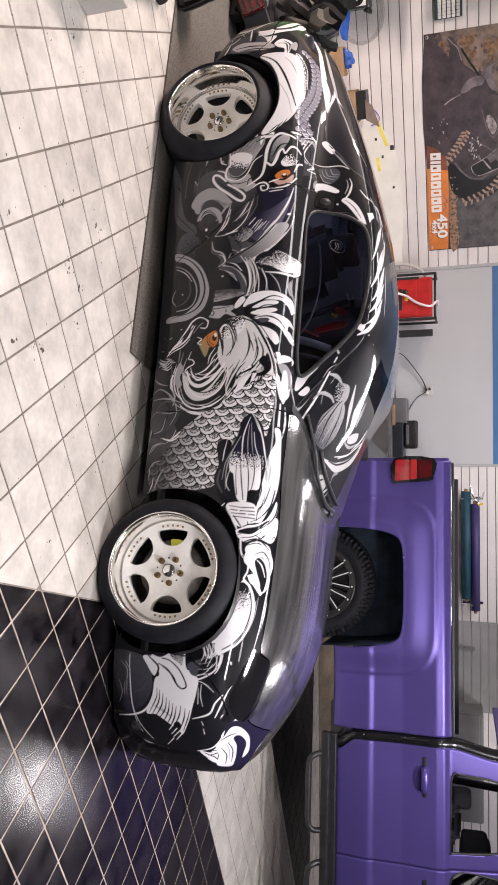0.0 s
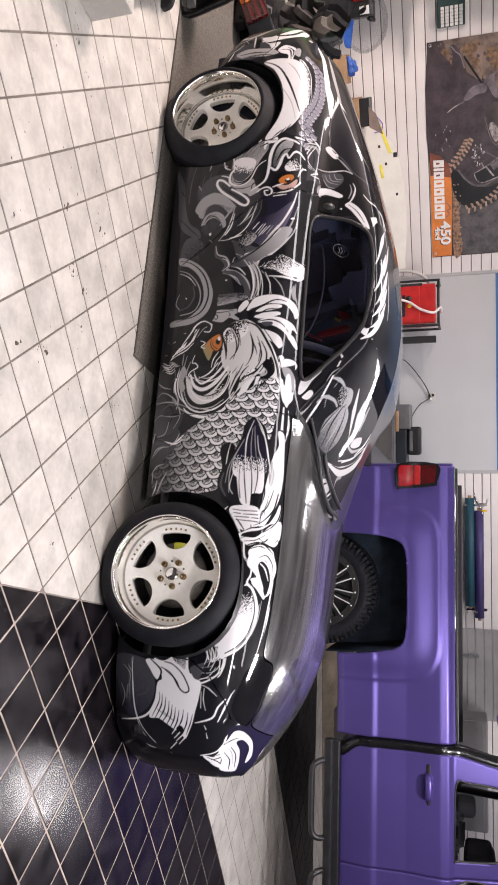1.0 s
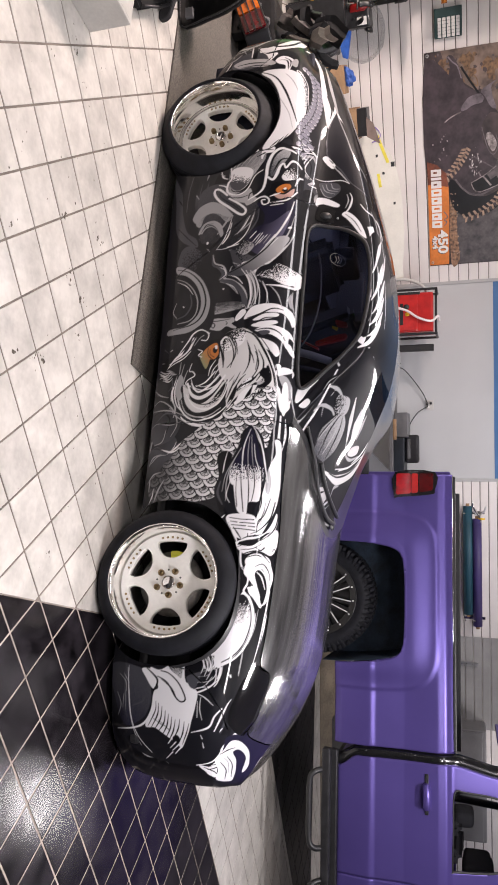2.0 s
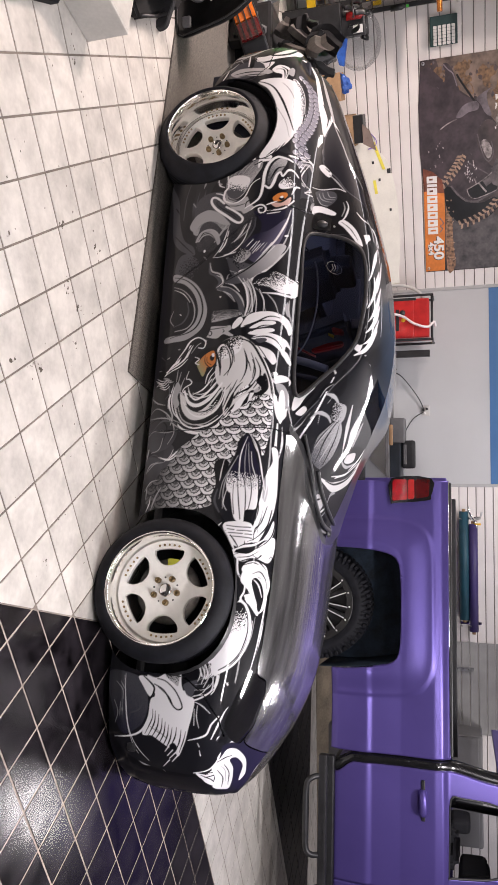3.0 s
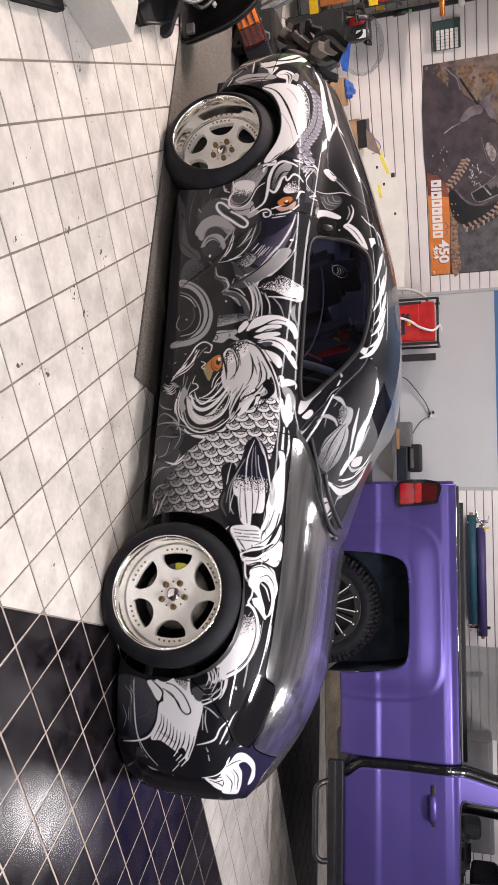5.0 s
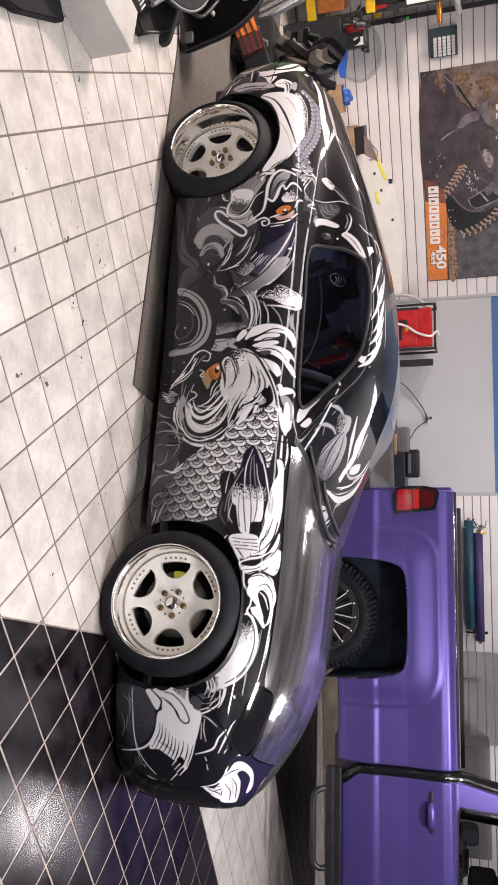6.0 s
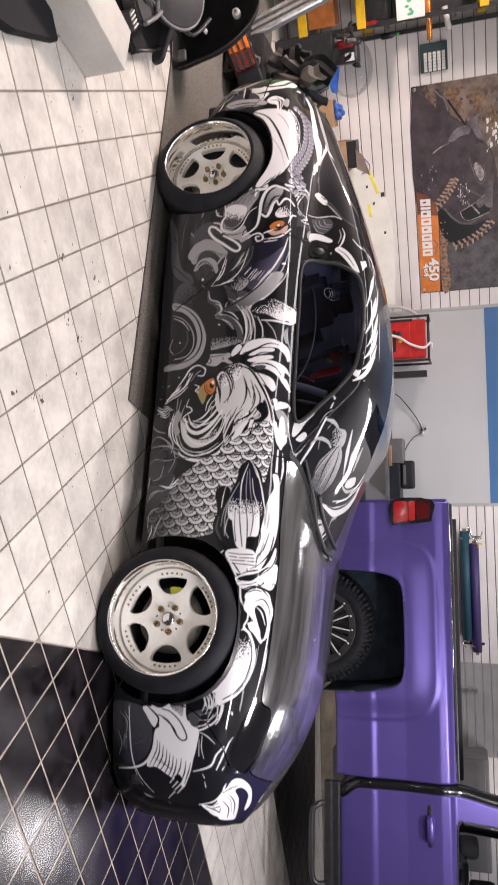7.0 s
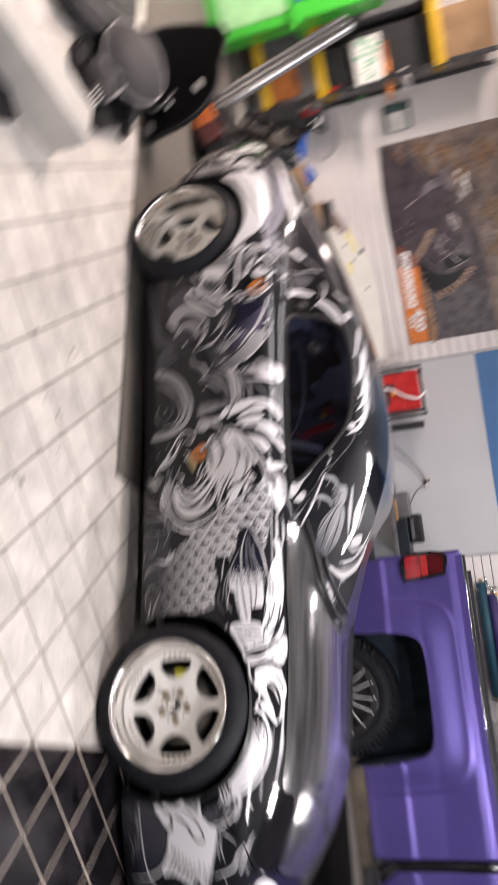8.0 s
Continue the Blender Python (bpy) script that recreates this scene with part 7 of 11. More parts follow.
def fine_linework(c):
    c.fill(DARK, (3629, -7, 3564, 165, 3411, 162, 3198, 201, 3087, 279, 2970, 285, 2838, 311, 2694, 313, 2625, 238, 2639, 50, 2829, 42, 3099, 38, 3390, 2))
    c.fill(MID, (3610, -7, 3573, 25, 3489, 69, 3359, 90, 3244, 129, 3193, 188, 3144, 201, 3154, 157, 3198, 95, 3275, 50, 3452, 28))
    c.stroke(INK, (3280, 66, 3209, 132, 3152, 191), (3.2, 6.4, 3.2))
    c.stroke(INK, (3462, 48, 3419, 79), (3.8, 7.5, 3.8))
    c.stroke(MID, (3577, 135, 3490, 117, 3369, 113), (4.1, 8.3, 4.1))
    c.stroke(LIGHT, (3587, 229, 3557, 220), (2.6, 5.2, 2.6))
    c.fill(LIGHT, (3315, 158, 3373, 186, 3400, 231, 3403, 276, 3371, 333, 3317, 381, 3302, 388, 3307, 347, 3331, 301, 3335, 249, 3313, 212, 3283, 188))
    c.fill(LIGHT, (3219, 199, 3271, 222, 3289, 259, 3280, 295, 3249, 326, 3206, 341, 3188, 327, 3224, 309, 3253, 275, 3247, 243, 3223, 219))
    c.stroke(INK, (3227, 215, 3255, 236, 3263, 271, 3239, 301, 3210, 316), (1.5, 6.0, 1.5))
    c.stroke(INK, (3236, 221, 3268, 242, 3272, 280), (1.5, 6.1, 1.5))
    c.stroke(WHITE, (3113, 306, 3166, 344, 3230, 368, 3296, 383), (1.2, 4.8, 6.0, 1.2))
    c.stroke(WHITE, (3113, 306, 3119, 371, 3158, 437, 3218, 477, 3297, 497), (1.2, 5.9, 4.7, 1.2))
    c.stroke(LIGHT, (3191, 417, 3247, 451, 3299, 473), (1.2, 3.6, 1.2))
    c.fill(MID, (3051, 85, 3139, 108, 3152, 171, 3095, 214, 3034, 218, 2990, 198, 3010, 147))
    c.blend(MID, DARK, (3131, 101, 3122, 213, 3026, 232, 2990, 201, 3019, 133), (3111, 111, 3008, 220), 2)
    c.fill(LIGHT, (3045, 81, 3019, 153, 2975, 215, 2918, 257, 2840, 286, 2785, 289, 2723, 272, 2682, 234, 2651, 167, 2653, 57, 2683, 54, 2685, 144, 2712, 194, 2753, 229, 2809, 241, 2875, 228, 2931, 199, 2977, 149, 3003, 85))
    c.stroke(INK, (3026, 87, 2998, 161, 2948, 217, 2886, 252, 2807, 266, 2732, 243, 2693, 189, 2675, 87), (2.9, 8.8, 8.8, 2.9))
    c.stroke(LIGHT, (2969, 88, 2937, 152, 2885, 198, 2824, 221, 2760, 216, 2719, 181, 2708, 114), (2.4, 7.2, 4.8))
    c.stroke(WHITE, (2951, 93, 2917, 153, 2866, 193), (1.2, 3.7, 1.2))
    c.stroke(MID, (2868, 177, 2808, 187, 2754, 158, 2735, 105), (4.8, 9.6, 4.8))
    c.stroke(LIGHT, (2828, 96, 2780, 77, 2742, 104), (2.7, 5.3, 2.7))
    c.stroke(WHITE, (2804, 138, 2797, 145), (2.4, 3.7))
    c.fill(MID, (3092, 291, 3028, 301, 3006, 345, 2958, 372, 2940, 352, 2929, 404, 2893, 448, 2841, 478, 2790, 486, 2791, 463, 2842, 450, 2889, 412, 2921, 350, 2936, 330, 2967, 344, 3002, 321, 3026, 289))
    c.stroke(WHITE, (2912, 374, 2889, 412, 2849, 438), (1.1, 3.4, 2.3, 1.1))
    c.stroke(WHITE, (2938, 336, 2962, 366, 2992, 358, 3007, 333), (1.2, 4.7, 1.2))
    c.stroke(WHITE, (3164, 252, 3157, 256), (2.4, 2.4))
    c.stroke(WHITE, (2885, 354, 2878, 358), (2.3, 2.3))
    c.stroke(WHITE, (3164, 488, 3202, 518), (2.3, 3.4))
    c.stroke(WHITE, (3136, 515, 3192, 549), (2.2, 3.4))
    c.stroke(WHITE, (3133, 534, 3182, 572), (2.2, 3.4))
    c.stroke(WHITE, (3123, 566, 3187, 613), (2.3, 3.4))
    c.stroke(WHITE, (3124, 591, 3166, 629), (2.3, 3.5))
    c.stroke(WHITE, (2989, 450, 2929, 487, 2856, 500, 2790, 499), (2.2, 5.5, 4.4))
    c.stroke(WHITE, (2978, 474, 2919, 509, 2856, 525, 2790, 524), (2.2, 4.3, 4.3))
    c.stroke(WHITE, (2977, 497, 2923, 529, 2856, 544, 2791, 543), (2.2, 4.3, 3.3))
    c.stroke(INK, (2648, 458, 2624, 524, 2548, 578, 2458, 627, 2360, 660), (5.4, 13.4, 5.4))
    c.stroke(INK, (2605, 349, 2554, 364, 2499, 380, 2450, 384), (4.1, 10.9, 13.6, 4.1))
    c.stroke(INK, (2627, 389, 2576, 419, 2514, 435, 2449, 422), (2.7, 6.7, 6.7, 2.7))
    c.stroke(INK, (2632, 401, 2587, 439, 2520, 454), (2.6, 6.6, 2.6))
    c.stroke(INK, (2580, 497, 2520, 511, 2449, 506), (2.6, 7.7, 2.6))
    c.stroke(INK, (2569, 530, 2510, 549, 2438, 542), (2.6, 6.4, 2.6))
    c.fill(INK, (2422, 562, 2454, 589, 2421, 620, 2375, 619, 2348, 583, 2357, 560, 2383, 593))
    c.stroke(INK, (2428, 562, 2385, 531, 2353, 480, 2336, 465), (3.8, 11.3, 3.8))
    c.stroke(INK, (2413, 498, 2383, 473, 2341, 454), (2.5, 7.5, 2.5))
    c.stroke(INK, (2383, 446, 2336, 432, 2283, 413), (2.6, 7.7, 3.8))
    c.stroke(WHITE, (2534, 138, 2599, 184, 2643, 212, 2662, 254, 2639, 299), (3.5, 9.3, 3.5))
    c.stroke(INK, (2549, 182, 2609, 215, 2637, 250), (2.8, 5.7, 2.8))
    c.stroke(WHITE, (2464, 73, 2489, 123, 2510, 167, 2547, 205), (1.2, 5.9, 2.4))
    c.stroke(WHITE, (2316, 201, 2255, 246, 2235, 306, 2261, 368, 2319, 405, 2383, 418), (3.2, 9.7, 4.3))
    c.stroke(INK, (2298, 218, 2266, 263, 2263, 322, 2302, 377, 2354, 396), (2.7, 6.6, 2.7))
    c.stroke(WHITE, (2253, 172, 2204, 208, 2178, 264, 2190, 333, 2226, 394, 2277, 436), (3.2, 7.5, 3.2))
    c.stroke(INK, (2264, 184, 2221, 225, 2201, 274, 2213, 337, 2249, 393), (2.6, 6.6, 2.6))
    c.stroke(WHITE, (2398, 145, 2333, 135, 2266, 152, 2228, 187), (2.3, 6.9, 3.4))
    c.stroke(LIGHT, (2416, 156, 2372, 173, 2346, 207), (2.3, 5.7, 2.3))
    c.stroke(WHITE, (2393, 221, 2350, 243, 2335, 298, 2362, 361, 2414, 398), (2.2, 5.4, 2.2))
    c.stroke(WHITE, (2362, 248, 2353, 297, 2380, 348, 2415, 375), (1.1, 4.4, 1.1))
    c.stroke(LIGHT, (2245, -7, 2242, 70, 2228, 143, 2204, 202), (2.2, 6.7, 2.2))
    c.stroke(LIGHT, (2362, -5, 2326, 42, 2306, 100), (2.7, 6.8, 1.4))
    c.stroke(WHITE, (2010, 128, 2038, 157, 2072, 172), (1.1, 3.3, 1.1))
    c.stroke(WHITE, (2451, 16, 2429, 61, 2428, 101), (1.4, 4.1, 1.4))
    c.stroke(WHITE, (2462, 23, 2442, 59, 2441, 92), (1.4, 4.1, 1.4))
    c.stroke(INK, (1807, 700, 1728, 679, 1664, 630, 1639, 587), (2.6, 7.9, 2.6))
    c.stroke(INK, (1761, 726, 1693, 719, 1638, 679), (2.8, 8.5, 2.8))
    c.stroke(INK, (1799, 645, 1731, 634, 1674, 611), (2.5, 6.3, 2.5))
    c.stroke(INK, (1859, 613, 1794, 621, 1737, 610), (2.5, 7.6, 2.5))
    c.stroke(WHITE, (1592, 518, 1614, 569, 1629, 625, 1671, 686), (3.1, 12.2, 8.1, 3.1))
    c.stroke(INK, (1572, 527, 1597, 584, 1617, 645, 1670, 708), (2.5, 5.0, 2.5))
    c.fill(WHITE, (1464, 589, 1511, 597, 1539, 637, 1536, 696, 1490, 745, 1428, 749, 1450, 717, 1487, 687, 1487, 649, 1461, 645, 1408, 671, 1361, 697, 1335, 686, 1370, 651, 1397, 620, 1410, 649, 1437, 618))
    c.stroke(INK, (1496, 641, 1512, 681, 1482, 724, 1443, 741), (2.8, 6.9, 2.8))
    c.fill(VIOLET, (418, 475, 672, 569, 743, 604, 735, 780, 595, 1125, 454, 957, 256, 610))
    c.fill(WHITE, (439, 460, 533, 515, 604, 501, 672, 579, 719, 639, 704, 739, 630, 857, 519, 873, 439, 772, 580, 833, 659, 740, 652, 665, 579, 716, 464, 695, 348, 590, 370, 523))
    c.stroke(INK, (593, 547, 519, 598, 410, 548), (5.7, 14.3, 5.7))
    c.stroke(INK, (627, 613, 548, 672, 416, 628), (5.7, 14.3, 5.7))
    c.stroke(INK, (646, 550, 670, 619, 679, 681), (4.0, 8.0, 4.0))
    c.stroke(LIGHT, (622, 580, 575, 628, 473, 621), (4.1, 10.3, 4.1))
    c.fill(WHITE, (436, 930, 538, 1031, 595, 1125, 595, 1125, 512, 1027))
    # lower nose reflection again, a thin line put into the colour
    c.stroke(WHITE, (1022, 112, 888, 117, 787, 129, 714, 148, 657, 169), (1.0, 2.1, 2.1, 1.0))
    c.stroke(WHITE, (974, 448, 983, 500, 1019, 530, 1076, 530), (0.9, 2.8, 0.9))
    c.stroke(WHITE, (950, 447, 965, 511, 1011, 552, 1064, 558), (0.9, 3.7, 0.9))
    c.stroke(LIGHT, (998, 451, 1006, 489, 1032, 508, 1080, 509), (0.9, 2.7, 0.9))
    c.stroke(LIGHT, (1018, 459, 1030, 484, 1059, 491, 1083, 484), (0.9, 2.7, 0.9))


def paint(A, B):
    """Colours of the wrap at points (A along the side, B up it), in metres."""
    c = Canvas(A * 1000, B * 1000)
    for draw in (ground_art_a, ground_art_b, ground_art_c, ground_art_d, ground_art_e, ground_art_f, koi_fin, koi_head, dragon_head, waves, tail_quarter, nose_fish, fender_wave, windshield_art, rear_pillar_art, roof_edge_feathers, sill_waves, jaw_waves, black_skirt, fine_linework):
        draw(c)
    return c.C


FILM = (2184, 771, 2340, 879, 2484, 974, 2568, 1046, 2544, 1168, 2476, 1360, 2432, 1587, 2368, 1583, 2292, 1547, 2152, 1515, 1952, 1469, 1872, 1445, 1812, 1209, 1896, 946, 2020, 814)
LAMP_OUTLINE = (1060, 721, 1060, 787, 1028, 837, 968, 845, 892, 813, 792, 781, 744, 735, 756, 660, 804, 595, 852, 591, 928, 623, 1004, 663)
HOOD_EDGE = (2188, 751, 2000, 740, 1840, 734, 1676, 748, 1544, 759, 1388, 770, 1208, 769, 1068, 763, 1032, 841, 960, 850, 836, 822, 748, 771, 680, 999, 652, 1171)


# ---- the sports car ----
CAR_Y = 0.88          # the car's middle line
STEP = 0.0032          # the skin's mesh width


def hermite(xs, ys, q):
    """Monotone cubic through points; xs rising."""
    xs, ys, q = np.asarray(xs, float), np.asarray(ys, float), np.asarray(q, float)
    h, d = np.diff(xs), np.diff(ys) / np.diff(xs)
    m = np.zeros(len(xs))
    ok = d[:-1] * d[1:] > 0
    w1, w2 = 2 * h[1:] + h[:-1], h[1:] + 2 * h[:-1]
    with np.errstate(divide="ignore", invalid="ignore"):
        m[1:-1] = np.where(ok, (w1 + w2) / (w1 / d[:-1] + w2 / d[1:]), 0)
    m[0], m[-1] = d[0], d[-1]
    k = np.clip(np.searchsorted(xs, q) - 1, 0, len(h) - 1)
    t = np.clip((q - xs[k]) / h[k], 0, 1)
    a = ys[k] * (1 + 2 * t) * (1 - t) ** 2 + ys[k + 1] * t * t * (3 - 2 * t)
    return a + h[k] * (m[k] * t * (1 - t) ** 2 + m[k + 1] * t * t * (t - 1))


def curve(pairs):
    """A line over x, from pairs given from the nose to the tail."""
    xs, ys = [p[0] for p in pairs][::-1], [p[1] for p in pairs][::-1]
    return lambda q: hermite(xs, ys, q)


half_width = curve([(.915, .10), (.905, .25), (.88, .40), (.83, .54), (.76, .645), (.65, .735), (.5, .79), (.3, .83), (0, .862), (-.4, .866), (-1.2, .872), (-1.9, .885), (-2.45, .905), (-2.86, .885), (-3.08, .82), (-3.27, .68), (-3.36, .45), (-3.39, .12)])
wide_at = curve([(.915, .36), (.5, .40), (0, .5), (-1.2, .52), (-2.45, .56), (-3.15, .58), (-3.39, .55)])
bottom = curve([(.915, .17), (.83, .08), (.65, .045), (.4, .045), (0, .08), (-.4, .118), (-1.2, .108), (-2.0, .085), (-2.45, .11), (-2.86, .24), (-3.15, .31), (-3.39, .36)])
shoulder_in = curve([(.915, .02), (.8, .05), (.6, .08), (.3, .11), (0, .13), (-.4, .15), (-.9, .165), (-1.5, .155), (-1.9, .16), (-2.45, .20), (-2.86, .22), (-3.22, .15), (-3.39, .02)])
shoulder_z = curve([(.915, .45), (.88, .47), (.79, .515), (.68, .565), (.53, .625), (.42, .66), (.27, .695), (0, .735), (-.25, .762), (-.5, .79), (-.88, .82), (-1.3, .835), (-1.7, .85), (-2.1, .865), (-2.45, .87), (-2.86, .855), (-3.12, .80), (-3.27, .74), (-3.39, .66)])
top_z = curve([(.915, .485), (.88, .515), (.79, .575), (.68, .648), (.53, .730), (.27, .818), (0, .856), (-.25, .873), (-.42, .885), (-.6, .955), (-.8, 1.035), (-1.05, 1.13), (-1.25, 1.20), (-1.42, 1.232), (-1.6, 1.245), (-1.85, 1.237), (-2.1, 1.205), (-2.4, 1.142), (-2.75, 1.042), (-3.02, .955), (-3.17, .895), (-3.29, .825), (-3.36, .75), (-3.39, .68)])
rail_h = curve([(.915, .05), (.6, .40), (.3, .48), (0, .50), (-.42, .52), (-.6, .58), (-.82, .66), (-1.05, .64), (-1.27, .585), (-1.6, .585), (-1.9, .60), (-2.3, .605), (-2.8, .56), (-3.12, .48), (-3.39, .06)])
rail_z_cabin = curve([(-.42, .858), (-.6, .862), (-.82, .858), (-1.05, .985), (-1.27, 1.15), (-1.6, 1.185), (-1.9, 1.165), (-2.3, 1.095), (-2.8, .975), (-3.12, .88), (-3.39, .67)])
N_SIDE, N_GLASS, N_TOP = 236, 92, 124


def body_skin():
    """The near half of the skin as a grid: stations along the car, rows from the sill to the middle line."""
    fine = np.linspace(.915, -3.39, 6000)
    run = np.r_[0, np.cumsum(np.hypot(np.diff(fine), np.diff(half_width(fine))))]
    X = np.interp(np.arange(0, run[-1], STEP), run, fine)
    A = np.interp(X[::-1], fine[::-1], run[::-1])[::-1]
    hw, zw, zb, zs, zt = half_width(X), wide_at(X), bottom(X), shoulder_z(X), top_z(X)
    hs, hr = hw - shoulder_in(X), np.minimum(rail_h(X), (hw - shoulder_in(X)) * 0.93)
    zr = np.where(X > -.42, zs + .72 * (zt - zs), rail_z_cabin(X))
    H, Z = np.zeros((len(X), N_SIDE + N_GLASS + N_TOP + 1)), np.zeros((len(X), N_SIDE + N_GLASS + N_TOP + 1))
    B = np.zeros_like(H)
    for k in range(len(X)):
        tuck = min(.06, hw[k] * .3)
        ph = [hw[k] - tuck, hw[k] - tuck * .22, hw[k], hw[k] - (hw[k] - hs[k]) * .22, hs[k], hr[k], hr[k] * .55, 0]
        pz = [zb[k], zb[k] + (zw[k] - zb[k]) * .3, zw[k], zw[k] + (zs[k] - zw[k]) * .62, zs[k], zr[k], zt[k] - (zt[k] - zr[k]) * .3, zt[k]]
        s = np.r_[0, np.cumsum(np.hypot(np.diff(ph), np.diff(pz)) + 1e-4)]
        q = np.r_[np.linspace(s[0], s[4], N_SIDE, endpoint=False), np.linspace(s[4], s[5], N_GLASS, endpoint=False), np.linspace(s[5], s[7], N_TOP + 1)]
        H[k], Z[k], B[k] = hermite(s, ph, q), hermite(s, pz, q), q
    # round the shoulder over a hand's width
    rows = np.arange(H.shape[1])
    soft = np.exp(-((rows - N_SIDE + 12) / 34.0) ** 2)
    bell = np.exp(-(np.arange(-22, 23) / 10.0) ** 2)
    bell /= bell.sum()
    for G in (H, Z):
        wide = np.pad(G, ((0, 0), (22, 22)), mode="edge")
        G += (sum(w * wide[:, n:n + G.shape[1]] for n, w in enumerate(bell)) - G) * soft
    return np.repeat(X[:, None], H.shape[1], 1), H, Z, np.repeat(A[:, None], H.shape[1], 1), B


def near_line(px, pz, line, closed):
    """For points: distance to a polyline, and its nearest point."""
    L = np.asarray(line, float)
    best = np.full(px.shape, 1e9)
    bx, bz = px.copy(), pz.copy()
    ends = zip(L, np.roll(L, -1, 0)) if closed else zip(L[:-1], L[1:])
    for a, b in ends:
        d = b - a
        t = np.clip(((px - a[0]) * d[0] + (pz - a[1]) * d[1]) / (d @ d + 1e-12), 0, 1)
        cx, cz = a[0] + t * d[0], a[1] + t * d[1]
        r = np.hypot(px - cx, pz - cz)
        w = r < best
        best[w], bx[w], bz[w] = r[w], cx[w], cz[w]
    return best, bx, bz


def inside(px, pz, poly):
    P = np.asarray(poly, float)
    hit = np.zeros(px.shape, bool)
    for (x0, z0), (x1, z1) in zip(P, np.roll(P, -1, 0)):
        if z0 != z1:
            hit ^= ((z0 > pz) != (z1 > pz)) & (px < (x1 - x0) * (pz - z0) / (z1 - z0) + x0)
    return hit


# wheel arches: centre x, z, half width, height over the centre, squareness
ARCHES = [(-.022, .300, .374, .345, 2.4), (-2.545, .304, .358, .368, 2.0)]


def arch_share(x, z, arch):
    """1 on the arch's edge, less inside it."""
    cx, cz, a, h, n = arch
    return ((np.abs(x - cx) / a) ** n + (np.abs(z - cz) / h) ** n) ** (1 / n)


WINDOW = [tuple(p) for p in spline([(-1.895, .846), (-1.62, .832), (-1.28, .824), (-1.10, .822), (-1.01, .846), (-1.13, .965), (-1.22, 1.045), (-1.35, 1.118), (-1.60, 1.152), (-1.82, 1.136), (-1.90, 1.06), (-1.925, .95)], 6, True)]
WINDOW = [(p[0], p[1]) for p in WINDOW]
DOOR_FRONT = [(-.815, .82), (-.80, .70), (-.785, .5), (-.78, .3), (-.785, .17)]
DOOR_REAR = [(-2.05, .87), (-2.02, .74), (-1.95, .6), (-1.84, .46), (-1.70, .32), (-1.60, .17)]
BUMPER = [(.345, .30), (.36, .44), (.42, .52), (.52, .585), (.60, .60)]
REAR_BUMPER = [(-2.80, .30), (-2.86, .52), (-2.95, .60), (-3.45, .62)]


def rounded(p):
    return [(q.x, q.y) for q in spline([Vector(v) for v in zip(p[::2], p[1::2])], 5, True)]


